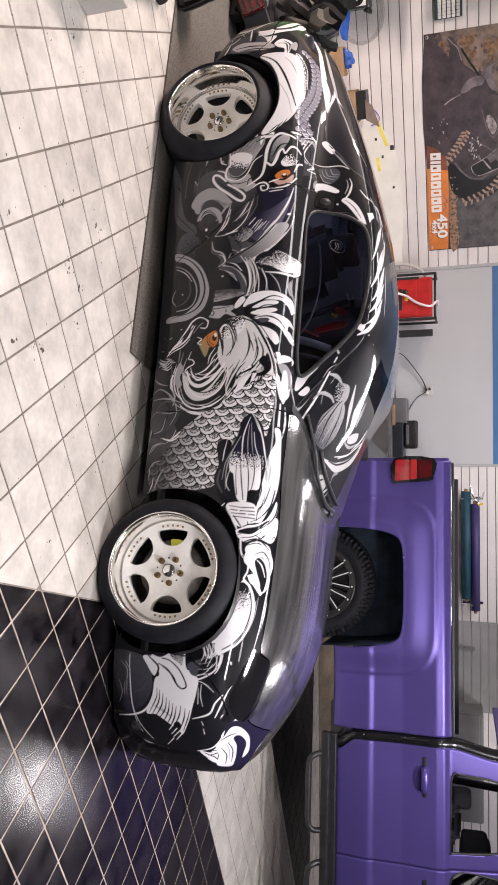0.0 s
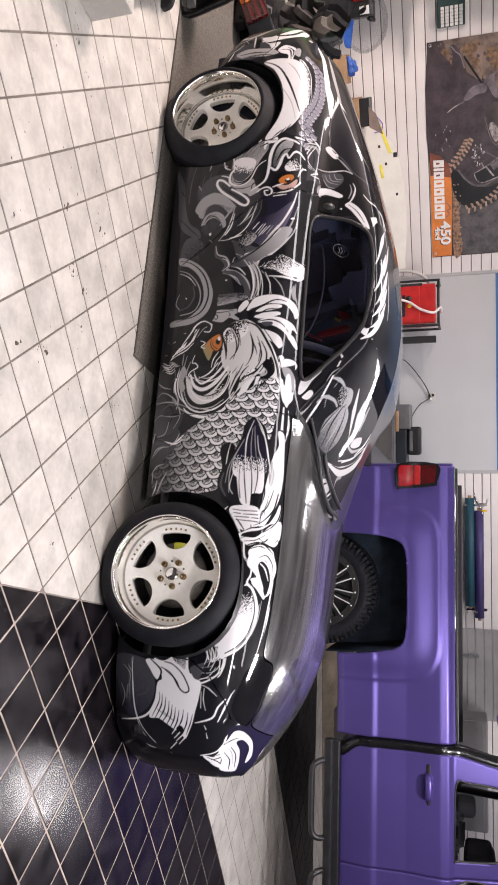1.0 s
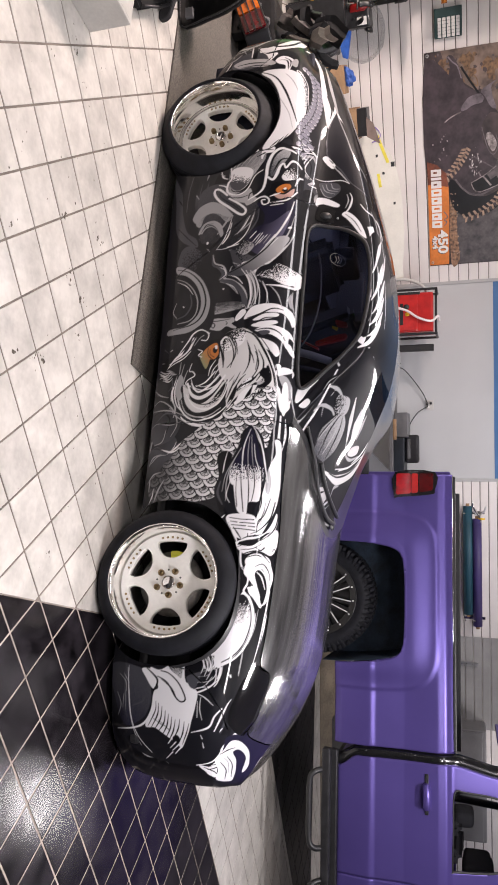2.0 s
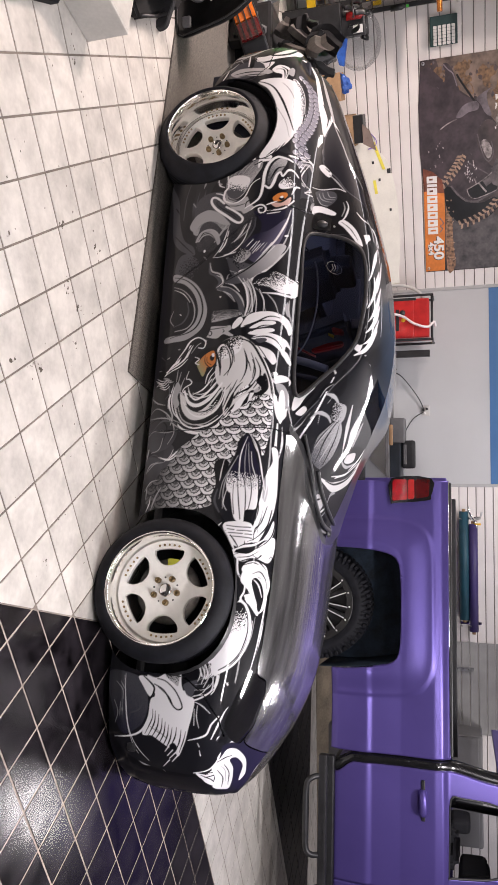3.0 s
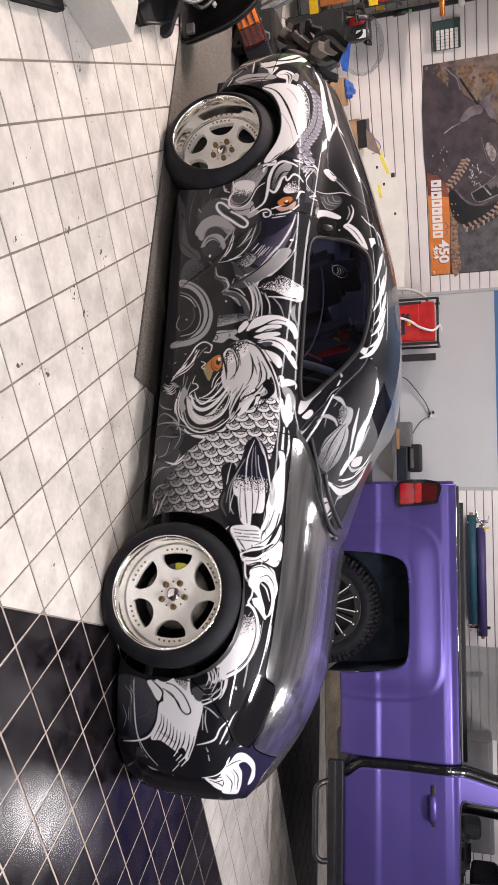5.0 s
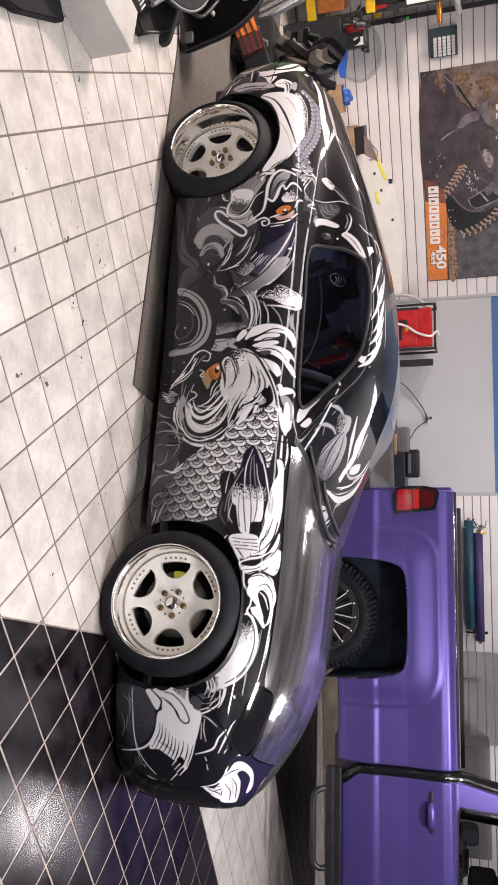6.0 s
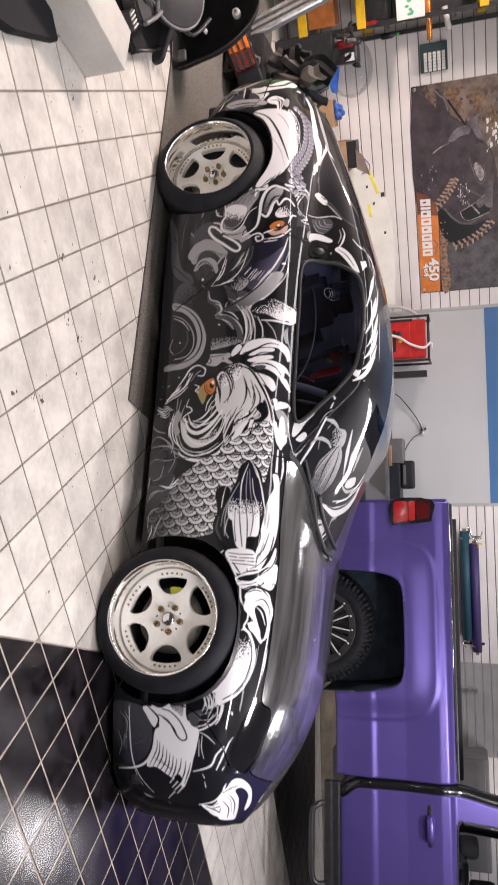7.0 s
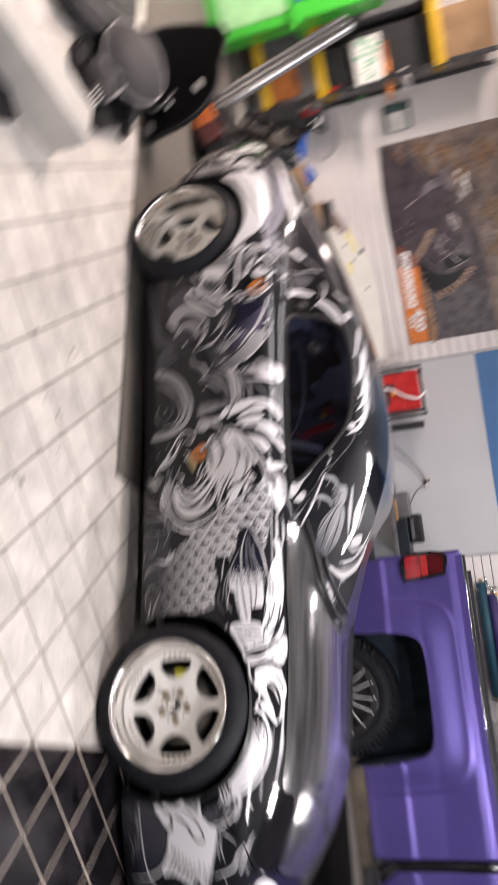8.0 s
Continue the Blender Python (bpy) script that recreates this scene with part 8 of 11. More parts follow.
def build_skin(car, M_WRAP, M_HOOD, M_PANE, M_SCREEN):
    X, H, Z, A, B = body_skin()
    side = np.zeros(X.shape, bool)
    side[:, :N_SIDE + 1] = True
    # true the arch and window edges
    for arch in ARCHES:
        d = arch_share(X, Z, arch)
        w = side & (abs(d - 1) * arch[3] < STEP * .62) & (Z > .12)
        X[w], Z[w] = arch[0] + (X[w] - arch[0]) / d[w], arch[1] + (Z[w] - arch[1]) / d[w]
    glassy = np.zeros(X.shape, bool)
    glassy[:, N_SIDE - 18:N_SIDE + N_GLASS + 2] = True
    d, bx, bz = near_line(X[glassy], Z[glassy], WINDOW, True)
    w = d < STEP * .6
    xs, zs = X[glassy], Z[glassy]
    xs[w], zs[w] = bx[w], bz[w]
    X[glassy], Z[glassy] = xs, zs
    nu, nv = X.shape
    col = np.tile(np.array((.03, .03, .033, 1.0)), (nu * nv, 1))
    flat_rows = np.arange(nu * nv).reshape(nu, nv)
    painted = flat_rows.ravel()
    col[painted, :3] = paint(A.ravel()[painted], B.ravel()[painted])
    co = np.stack([X, CAR_Y - H, Z], -1).reshape(-1, 3)
    quads = np.stack([flat_rows[:-1, :-1], flat_rows[:-1, 1:], flat_rows[1:, 1:], flat_rows[1:, :-1]], -1)
    fx, fz, fh, fa, fb = (sum(v.ravel()[quads[..., k]] for k in range(4)) / 4 for v in (X, Z, H, A, B))
    row = np.arange(nv - 1)[None, :] + 0 * quads[..., 0]
    is_side, is_glass = row < N_SIDE, (row >= N_SIDE - 18) & (row < N_SIDE + N_GLASS + 1)
    zone = np.full(fx.shape, 1)                      # 1 quarter
    names = {1: "rear_quarter", 2: "front_fender", 3: "door", 4: "side_skirt", 5: "front_bumper", 6: "rear_bumper", 7: "hood", 8: "windshield", 9: "roof", 10: "rear_glass", 11: "side_window", 12: "headlight", 13: "windshield_film", 14: "cowl"}
    df = hermite([p[1] for p in DOOR_FRONT][::-1], [p[0] for p in DOOR_FRONT][::-1], fz)
    dr = hermite([p[1] for p in DOOR_REAR][::-1], [p[0] for p in DOOR_REAR][::-1], fz)
    zone[fx > df] = 2
    zone[(fx <= df) & (fx > dr)] = 3
    zone[(fz < .168) & (fx < -.3) & (fx > -2.15)] = 4
    bz_ = np.interp(fx, [p[0] for p in BUMPER], [p[1] for p in BUMPER])
    zone[(fx > .345) & ((fz < bz_) | (fx > .60))] = 5
    rz_ = np.interp(fx, [p[0] for p in REAR_BUMPER][::-1], [p[1] for p in REAR_BUMPER][::-1])
    zone[(fx < -2.80) & (fz < rz_)] = 6
    top = ~is_side
    base_line = -.40 - .42 * (fh / .70) ** 2
    lamp = inside(fa * 1000, fb * 1000, rounded(LAMP_OUTLINE))
    edge = [(q.x, q.y) for q in spline([Vector(v) for v in zip(HOOD_EDGE[::2], HOOD_EDGE[1::2])], 5)]
    zone[(fx > base_line) & inside(fa * 1000, fb * 1000, edge + [(HOOD_EDGE[-2] - 14, 2000), (HOOD_EDGE[0], 2000)])] = 7
    screen = top & (fx <= base_line) & (fx > -1.245 - .04 * (fh / .58) ** 2) & (fh < rail_h(fx) - .012)
    roofy = top & (fx <= base_line) & ~screen
    zone[roofy] = 9
    zone[screen] = 8
    zone[screen & (inside(fa * 1000, fb * 1000, rounded(FILM)) | (fh > .30))] = 13
    zone[(zone == 8) & (fx > -.8)] = 13
    zone[top & (fx < -1.99 - .10 * (fh / .5)) & (fx > -2.95) & (fh < rail_h(fx) - .03)] = 10
    zone[top & (fx < -2.0) & (zone == 9)] = 1
    zone[top & (fx < -.86) & (row < N_SIDE + N_GLASS * .12) & (zone == 9)] = 3
    zone[is_glass & inside(fx, fz, WINDOW)] = 11
    zone[top & (abs(fx - base_line + .012) < .020) & (fh < .73)] = 14
    zone[lamp & (fx > .2)] = 12
    drop = np.zeros(fx.shape, bool)
    for arch in ARCHES:
        drop |= is_side & (arch_share(fx, fz, arch) < 1)
    # shut lines: leave a narrow slot
    for line, lo in ((DOOR_FRONT, 0), (DOOR_REAR, 0), (BUMPER, 0), (REAR_BUMPER, 0)):
        d = near_line(fx, fz, line, False)[0]
        drop |= is_side & (d < .0024)
    drop |= (fx > base_line) & (near_line(fa * 1000, fb * 1000, edge, False)[0] < 3.6)
    mats = {7: M_HOOD, 8: M_SCREEN, 10: M_PANE, 11: M_PANE, 12: M_LAMP, 14: M_BLACKPL}
    labels = {7: "smooth dark grey metallic hood", 8: "raked windshield with printed film", 10: "dark tinted rear glass", 11: "dark tinted door window", 12: "smoked black headlight", 13: "printed dark film on the windshield", 14: "black cowl strip under the windshield"}
    for z, nm in names.items():
        q = quads[(zone == z) & ~drop]
        if not len(q):
            continue
        used, inv = np.unique(q, return_inverse=True)
        me = bpy.data.meshes.new(nm)
        me.vertices.add(len(used))
        me.vertices.foreach_set("co", co[used].ravel())
        me.loops.add(q.size)
        me.loops.foreach_set("vertex_index", inv.ravel().astype(np.int32))
        me.polygons.add(len(q))
        me.polygons.foreach_set("loop_start", np.arange(0, q.size, 4, dtype=np.int32))
        me.polygons.foreach_set("loop_total", np.full(len(q), 4, dtype=np.int32))
        at = me.color_attributes.new("art", "FLOAT_COLOR", "POINT")
        at.data.foreach_set("color", col[used].ravel())
        me.materials.append(mats.get(z, M_WRAP))
        me.update()
        me.validate()
        me.shade_smooth()
        sheet = part(nm, me, None, car, labels.get(z, ""))
        sheet.visible_shadow = z not in (8, 10, 11)
    # rubber seal round the door glass
    g = np.where(glassy.ravel())[0]
    gx, gz, gh = X.ravel()[g], Z.ravel()[g], H.ravel()[g]
    seal = []
    for wx, wz in WINDOW:
        k = np.argmin((gx - wx) ** 2 + (gz - wz) ** 2)
        seal.append((wx, CAR_Y - gh[k] - .001, wz))
    part("window_seal", bm_tube(seal, .011, 8, True, flat=1.0), M_BLACKPL, car, "black rubber window seal")
    # the far half, coarse
    cs, cr = np.unique(np.r_[np.arange(0, nu, 3), nu - 1]), np.unique(np.r_[np.arange(0, nv, 3), nv - 1])
    Xc, Hc, Zc = X[np.ix_(cs, cr)], H[np.ix_(cs, cr)], Z[np.ix_(cs, cr)]
    ids = np.arange(Xc.size).reshape(Xc.shape)
    fq = np.stack([ids[:-1, :-1], ids[1:, :-1], ids[1:, 1:], ids[:-1, 1:]], -1)
    x, z, h = (sum(v.ravel()[fq[..., k]] for k in range(4)) / 4 for v in (Xc, Zc, Hc))
    r = cr[None, :-1] + 0 * fq[..., 0]
    gone = np.zeros(x.shape, bool)
    for arch in ARCHES:
        gone |= (r < N_SIDE) & (arch_share(x, z, arch) < 1)
    bl = -.40 - .42 * (h / .70) ** 2
    film = (r >= N_SIDE) & (x < bl) & (x > -1.245 - .04 * (h / .58) ** 2) & (h < rail_h(x) - .012)
    pane = (r >= N_SIDE) & (r < N_SIDE + N_GLASS) & inside(x, z, WINDOW)
    pane |= (r >= N_SIDE) & (x < -1.99 - .10 * (h / .5)) & (x > -2.95) & (h < rail_h(x) - .03)
    film &= ~pane
    faces, panes, films = fq[~gone & ~pane & ~film].tolist(), fq[~gone & pane].tolist(), fq[~gone & film].tolist()
    vs = np.stack([Xc, CAR_Y + Hc, Zc], -1).reshape(-1, 3).tolist()
    for nm, fs, m, lab in (("far_side_skin", faces, M_HOOD, "dark grey metallic far side panels"), ("far_side_glass", panes, M_PANE, "tinted glass of the far side"), ("far_screen_film", films, M_DARKFILM, "dark film on the far half of the windshield")):
        me = bpy.data.meshes.new(nm)
        me.from_pydata(vs, [], fs)
        me.materials.append(m)
        me.shade_smooth()
        b = bmesh.new()
        b.from_mesh(me)
        bmesh.ops.delete(b, geom=[v for v in b.verts if not v.link_faces], context="VERTS")
        b.to_mesh(me)
        b.free()
        part(nm, me, None, car, lab).visible_shadow = m is not M_PANE


M_WRAP = mat("printed_gloss_wrap", (0.03, 0.03, 0.033), 0.45, coat=0.6, bump=0.0)
M_WRAP.node_tree.nodes["Principled BSDF"].inputs["Specular IOR Level"].default_value = 0.09
M_WRAP.node_tree.nodes["Principled BSDF"].inputs["Coat Roughness"].default_value = 0.045
M_WRAP.node_tree.nodes["Principled BSDF"].inputs["Coat IOR"].default_value = 1.42
nt = M_WRAP.node_tree
at = nt.nodes.new("ShaderNodeVertexColor")
at.layer_name = "art"
ink = nt.nodes.new("ShaderNodeMix")
ink.data_type, ink.blend_type = "RGBA", "MULTIPLY"
ink.inputs["Factor"].default_value = 1.0
ink.inputs[7].default_value = (0.97, 0.98, 1.025, 1)
nt.links.new(at.outputs["Color"], ink.inputs[6])
nt.links.new(ink.outputs[2], nt.nodes["Principled BSDF"].inputs["Base Color"])
# lengthwise tone streaks and relief imitate the hood's long soft reflections
M_HOOD = mat("dark_grey_metallic_wrap", (0.36, 0.36, 0.365), 0.17, 0.9, vary=0.30, scale=2.2, bump=0.35, bump_scale=5, coat=0.2, rough_vary=0.08, grain=(0.45, 6.0, 6.0))
M_DARKFILM = mat("dark_printed_film", (0.016, 0.016, 0.019), 0.35, vary=0.5, scale=5, coat=0.5)
M_PANE = glass_mat("dark_tinted_glass", (0.21, 0.25, 0.42), 0.02)
M_SCREEN = glass_mat("windshield_glass", (0.42, 0.42, 0.42), 0.02)
M_LAMP = mat("smoked_headlight_lens", (0.006, 0.006, 0.007), 0.06, coat=1.0, vary=0.1)
M_TYRE = mat("black_tyre_rubber", (0.008, 0.0085, 0.012), 0.66, vary=0.25, scale=18, bump=0.15, bump_scale=250)
M_TYRE.node_tree.nodes["Principled BSDF"].inputs["Specular IOR Level"].default_value = 0.22
M_RIMW = mat("cream_white_wheel_paint", (0.86, 0.84, 0.79), 0.25, vary=0.05, scale=12, coat=0.4)
M_POLISH = mat("polished_aluminium", (0.92, 0.905, 0.88), 0.11, 1.0, vary=0.05, scale=15, rough_vary=0.03)
M_BRASS = mat("dull_gold_nut", (0.30, 0.22, 0.12), 0.34, 0.9, vary=0.15, scale=40)
M_NEON = mat("neon_yellow_caliper", (0.62, 0.62, 0.04), 0.35, vary=0.08)
M_BRAKE = mat("worn_brake_steel", (0.22, 0.21, 0.20), 0.4, 0.9, vary=0.2, scale=25)
M_GLOSSBLACK = mat("gloss_black_trim", (0.008, 0.008, 0.009), 0.16, vary=0.1, coat=0.6)
M_INTERIOR = mat("black_cabin_trim", (0.016, 0.018, 0.030), 0.7, vary=0.2, scale=30, bump=0.2)


def wheel_disc(r_out, depth, back):
    """A dished face with six bucket-shaped windows; in the wheel's plane, front towards -y."""
    bm = bmesh.new()
    edges = []

    def loop(pts):
        vs = [bm.verts.new((p[0], depth, p[1])) for p in pts]
        for a, b in zip(vs, vs[1:] + vs[:1]):
            edges.append(bm.edges.new((a, b)))

    loop([(r_out * math.cos(a), r_out * math.sin(a)) for a in np.linspace(0, 2 * math.pi, 96, endpoint=False)])
    for k in range(6):
        t = radians(60 * k + 12)
        pts = spline([(.196, -.064), (.203, 0), (.196, .064), (.183, .074), (.156, .064), (.129, .034), (.121, 0), (.129, -.034), (.156, -.064), (.183, -.074)], 5, True)
        s = r_out / .244
        loop([(s * (p[0] * math.cos(t) - p[1] * math.sin(t)), s * (p[0] * math.sin(t) + p[1] * math.cos(t))) for p in pts])
    bmesh.ops.triangle_fill(bm, use_beauty=True, edges=edges)
    fs = bm.faces[:]
    ex = bmesh.ops.extrude_face_region(bm, geom=fs)
    vs = [v for v in ex["geom"] if isinstance(v, bmesh.types.BMVert)]
    bmesh.ops.translate(bm, verts=vs, vec=(0, back, 0))
    bmesh.ops.recalc_face_normals(bm, faces=bm.faces)
    rim_edges = [e for e in bm.edges if abs(e.verts[0].co.y - depth) < 1e-5 and abs(e.verts[1].co.y - depth) < 1e-5 and len(e.link_faces) == 2 and abs(e.link_faces[0].normal.dot(e.link_faces[1].normal)) < .5]
    bmesh.ops.bevel(bm, geom=rim_edges, offset=.007, segments=3, affect="EDGES", profile=.5)
    return bm


def car_wheel(car, x, y, width, dish, turn, flip=False):
    """Tyre, polished barrel, painted face, bolts, nuts, cap, brake. The outer tyre wall lies at y."""
    R, rr = .325, .245
    rear = x < -1
    w = part("wheel", bm_lathe([(rr - .012, width - .02), (rr - .02, width * .6), (rr - .022, dish + .04), (rr - .008, dish + .006), (rr - .006, dish * .6), (rr - .004, .016), (rr + .004, .006), (rr + .010, .006), (rr + .011, .014), (rr + .004, .022), (rr + .001, width - .02)], 96, "Y"), M_POLISH, car, "deep polished wheel barrel")
    w.matrix_basis = pose(x, y, R - .002, (4.4 if rear else 5.0) * (1 if flip else -1), 0, 0) @ pose(0, 0, 0, 0, turn, 0) @ (pose(0, 0, 0, 0, 0, 180) if flip else Matrix.Identity(4))
    prof = [(rr, .010), (rr + .008, .002), (rr + .020, .008), (rr + .046, .034), (R - .020, .056), (R - .006, .068), (R, .086)] if rear else [(rr, .012), (rr + .012, .006), (rr + .028, .005), (rr + .050, .012), (R - .018, .026), (R - .005, .040), (R, .060)]
    for g in range(4):
        a = .088 + (width - .136) * (g + .35) / 4
        prof += [(R, a), (R - .006, a + .002), (R - .006, a + .008), (R, a + .010)]
    prof += [(R, width - .048), (R - .02, width - .015), (rr + .04, width), (rr, width - .02)]
    tyre = part("tyre", bm_lathe(prof, 96, "Y"), M_TYRE, w, "black low-profile tyre")
    part("wheel_face", wheel_disc(rr - .013, dish, .03), M_RIMW, w, "cream white six-window wheel face")
    part("centre_cap", bm_lathe([(.0, dish - .017), (.022, dish - .016), (.029, dish - .012), (.031, dish - .008)], 32, "Y"), M_CHROME, w, "chrome centre cap")
    nut = mesh_of("lug_nut", bm_lathe([(.0, .004), (.0075, .004), (.008, -.012), (.0112, -.013), (.0135, -.009), (.0148, -.003), (.0148, .008)], 12, "Y"), M_BRASS)
    for k in range(5):
        a = radians(72 * k + 90)
        ob = part("lug_nut", nut, None, w)
        ob.location = (.057 * math.cos(a), dish - .008, .057 * math.sin(a))
    # black discs on the face stand in for small shaded holes
    hole = mesh_of("hub_hole", bm_lathe([(.0, -.0008), (.0042, -.0006), (.005, .001)], 8, "Y"), M_BLACKPL)
    for k in range(5):
        a = radians(72 * k + 54)
        ob = part("hub_hole", hole, None, w)
        ob.location = (.058 * math.cos(a), dish, .058 * math.sin(a))
    bolt = mesh_of("rim_bolt", bm_lathe([(.0, -.006), (.004, -.006), (.0055, -.0035), (.0055, .0)], 8, "Y"), M_BRASS)
    for k in range(6):
        for q in range(5):
            a = radians(60 * k + 12 + (q - 2) * 6.6)
            ob = part("rim_bolt", bolt, None, w)
            ob.location = (.2085 * math.cos(a), dish - .0005, .2085 * math.sin(a))
    part("brake_disc", bm_lathe([(.05, dish + .045), (.150, dish + .045), (.150, dish + .07), (.05, dish + .07)], 48, "Y"), M_BRAKE, w, "worn steel brake disc")
    cal = bmesh.new()
    bm_prism([(r * math.cos(a), r * math.sin(a)) for r, a0, a1 in ((.152, 166, 198), (.112, 198, 166)) for a in np.radians(np.linspace(a0, a1, 8))], dish + .034, dish + .09, "Y", .006, cal)
    part("brake_caliper", cal, M_DARKSTEEL if rear else M_NEON, w, "dark brake caliper" if rear else "neon yellow brake caliper")
    return w


car = thing("sports_car", "low black sports coupe with white koi wrap and deep-dish wheels", "car")
build_skin(car, M_WRAP, M_HOOD, M_PANE, M_SCREEN)
car_wheel(car, -.013, -.076, .235, .112, 11)
car_wheel(car, -2.516, -.076, .27, .165, 5)
car_wheel(car, 0.0, 2 * CAR_Y, .235, .045, 0, True)
car_wheel(car, -2.52, 2 * CAR_Y - .006, .275, .095, 0, True)
# wheel wells, floor pan, cabin
for arch in ARCHES:
    for sgn in (1, -1):
        b = bmesh.new()
        n = 28
        cx, cz = arch[0], arch[1]


        def on_arch(t, grow):
            c, s = math.cos(t), math.sin(t)
            k = 1 / arch_share(cx + c, cz + s, arch) + grow
            return cx + k * c, cz + k * s


        ring = [[b.verts.new((on_arch(a, dr)[0], CAR_Y - sgn * (CAR_Y - dy - .35 * max(0, .22 - math.sin(a))), on_arch(a, dr)[1])) for a in np.linspace(-.5 if cx > -1 else -.3, math.pi + (.5 if cx > -1 else .1), n)] for dr, dy in ((.000, .035 if cx > -1 else .02), (.012, .06), (.012, .33), (-.33, .335))]
        for p, q in zip(ring, ring[1:]):
            for k in range(n - 1):
                b.faces.new((p[k], p[k + 1], q[k + 1], q[k])).smooth = True
        part("wheel_well", b, M_BLACKPL, car, "black wheel well liner")
part("floor_pan", bm_box(-2.15, .70, .16, 1.60, .15, .20, .02), M_BLACKPL, car)
part("rear_pan", bm_box(-3.05, -2.15, .30, 1.46, .36, .42, .02), M_BLACKPL, car)
part("inner_bulkhead", bm_box(-.42, .55, .38, 1.38, .20, .62, .05), M_BLACKPL, car)
part("cabin_tub", bm_box(-3.1, -.75, .17, .21, .20, .80, .01), M_INTERIOR, car)
part("cabin_tub", bm_box(-3.1, -.75, 1.55, 1.59, .20, .80, .01), M_INTERIOR, car)
part("luggage_floor", bm_box(-3.2, -2.05, .22, 1.54, .70, .74, .01), M_INTERIOR, car)
part("dashboard", bm_prism([(-.62, .60), (-.62, .80), (-.85, .86), (-1.02, .83), (-1.06, .60)], .22, 1.54, "Y", .02), M_INTERIOR, car, "black dashboard top")


part("door_card", bm_box(-2.45, -.95, 1.535, 1.565, .32, .93, .012), M_INTERIOR, car, "black inner door trim")


def car_seat(y):
    s = bm_box(-1.75, -1.25, y - .24, y + .24, .30, .46, .05, 3)
    b2 = bm_prism([(-1.66, .42), (-1.84, .95), (-1.95, .93), (-1.80, .40)], y - .23, y + .23, "Y", .035, None, 3)
    s = merge(s, b2)
    bm_box(-1.93, -1.84, y - .12, y + .12, .93, 1.05, .03, 3, s)
    part("seat", s, M_INTERIOR, car, "black bucket seat")


car_seat(.50)
car_seat(1.26)
ring = [(-1.18 + .05 * math.sin(a) * .5, .50 + .18 * math.cos(a), .80 + .17 * math.sin(a)) for a in np.linspace(0, 2 * math.pi, 32, endpoint=False)]
part("steering_wheel", bm_tube(ring, .014, 8, True), M_INTERIOR, car)
part("seat_belt", bm_tube([(-1.62, .70, .50), (-1.55, .72, .66), (-1.48, .74, .80)], .022, 8, flat=.3), M_RED, car, "red seat belt webbing")
# wipers on the cowl
part("wiper_arm", bm_tube(spline([(-.467, .869, .916), (-.47, .66, .907), (-.553, .423, .907), (-.665, .333, .905), (-.821, .227, .880)], 6), .013, 8, flat=.6), M_BLACKPL, car, "black wiper arm")
part("wiper_blade", bm_tube(spline([(-.50, .84, .935), (-.54, .60, .935), (-.60, .45, .93), (-.68, .37, .925)], 6), .008, 6, flat=1.6), M_BLACKPL, car)
part("wiper_pivot", bm_lathe([(.0, .02), (.03, .015), (.035, .0)], 20), M_BLACKPL, car).location = (-.465, .87, .90)
# sticker on the door glass
M_PALEMARK = mat("faded_sticker_ink", (.07, .07, .08), .5, vary=.2)
ov = [(-1.737 + .036 * math.cos(a), .2085 + .015 * math.sin(a) + .004 * math.cos(a), .990 + .036 * math.sin(a) + .010 * math.cos(a)) for a in np.linspace(0, 2 * math.pi, 28, endpoint=False)]
part("oval_sticker", bm_tube(ov, .0016, 6, True), M_GREYPL, car, "thin white oval sticker")
for dz in (-.012, .0, .012):
    part("sticker_mark", bm_tube([(-1.757, .2085 + dz * .42, .990 + dz), (-1.735, .2085 + dz * .42 + .003, .997 + dz), (-1.716, .2085 + dz * .42, .988 + dz)], .0028, 6), M_PALEMARK, car)
# cross bar, red harness and pads seen through the glass
part("cross_bar", bm_tube([(-1.33, .40, .70), (-1.285, .40, .84), (-1.245, .40, .94)], .022, 8), M_LIGHTPL, car, "pale bare metal cross bar")
part("seat_pad", bm_prism([(-1.60, .915), (-1.575, .985), (-1.55, .985), (-1.565, .92)], .60, .64, "Y", .006), M_RED, car, "red seat pad")
part("seat_pad", bm_prism([(-1.465, .80), (-1.50, .90), (-1.51, .985), (-1.48, .985), (-1.46, .90), (-1.445, .81)], .60, .64, "Y", .008), M_RED, car, "red seat pad")
part("seat_mark", bm_prism([(-1.555, .90), (-1.54, .90), (-1.52, .93), (-1.54, .935)], .596, .60, "Y"), M_YELLOW, car, "yellow mark on the pad")
# near seat's shoulder, a black arc behind the glass
part("seat_bolster", bm_tube(spline([(-1.95, .30, .80), (-1.84, .30, .865), (-1.68, .30, .888), (-1.52, .30, .882), (-1.36, .30, .84), (-1.26, .30, .77)], 6), .005, 8), M_GREYPL, car, "grey piping on the seat bolster")
# vent panel behind the door glass
vent = part("vent_panel", bm_prism([(p[0], p[1]) for p in spline([(-2.045, .875), (-2.05, .93), (-2.02, 1.0), (-1.975, 1.04), (-1.955, .99), (-1.95, .90), (-1.965, .86)], 3, True)], .0, .014, "Y", .004), M_GLOSSBLACK, car, "gloss black vent panel behind the door glass")
vent.matrix_basis = pose(.0, .178, .0) @ Matrix.Translation((0, 0, .92)) @ pose(0, 0, 0, -24, 0, 0) @ Matrix.Translation((0, 0, -.92))
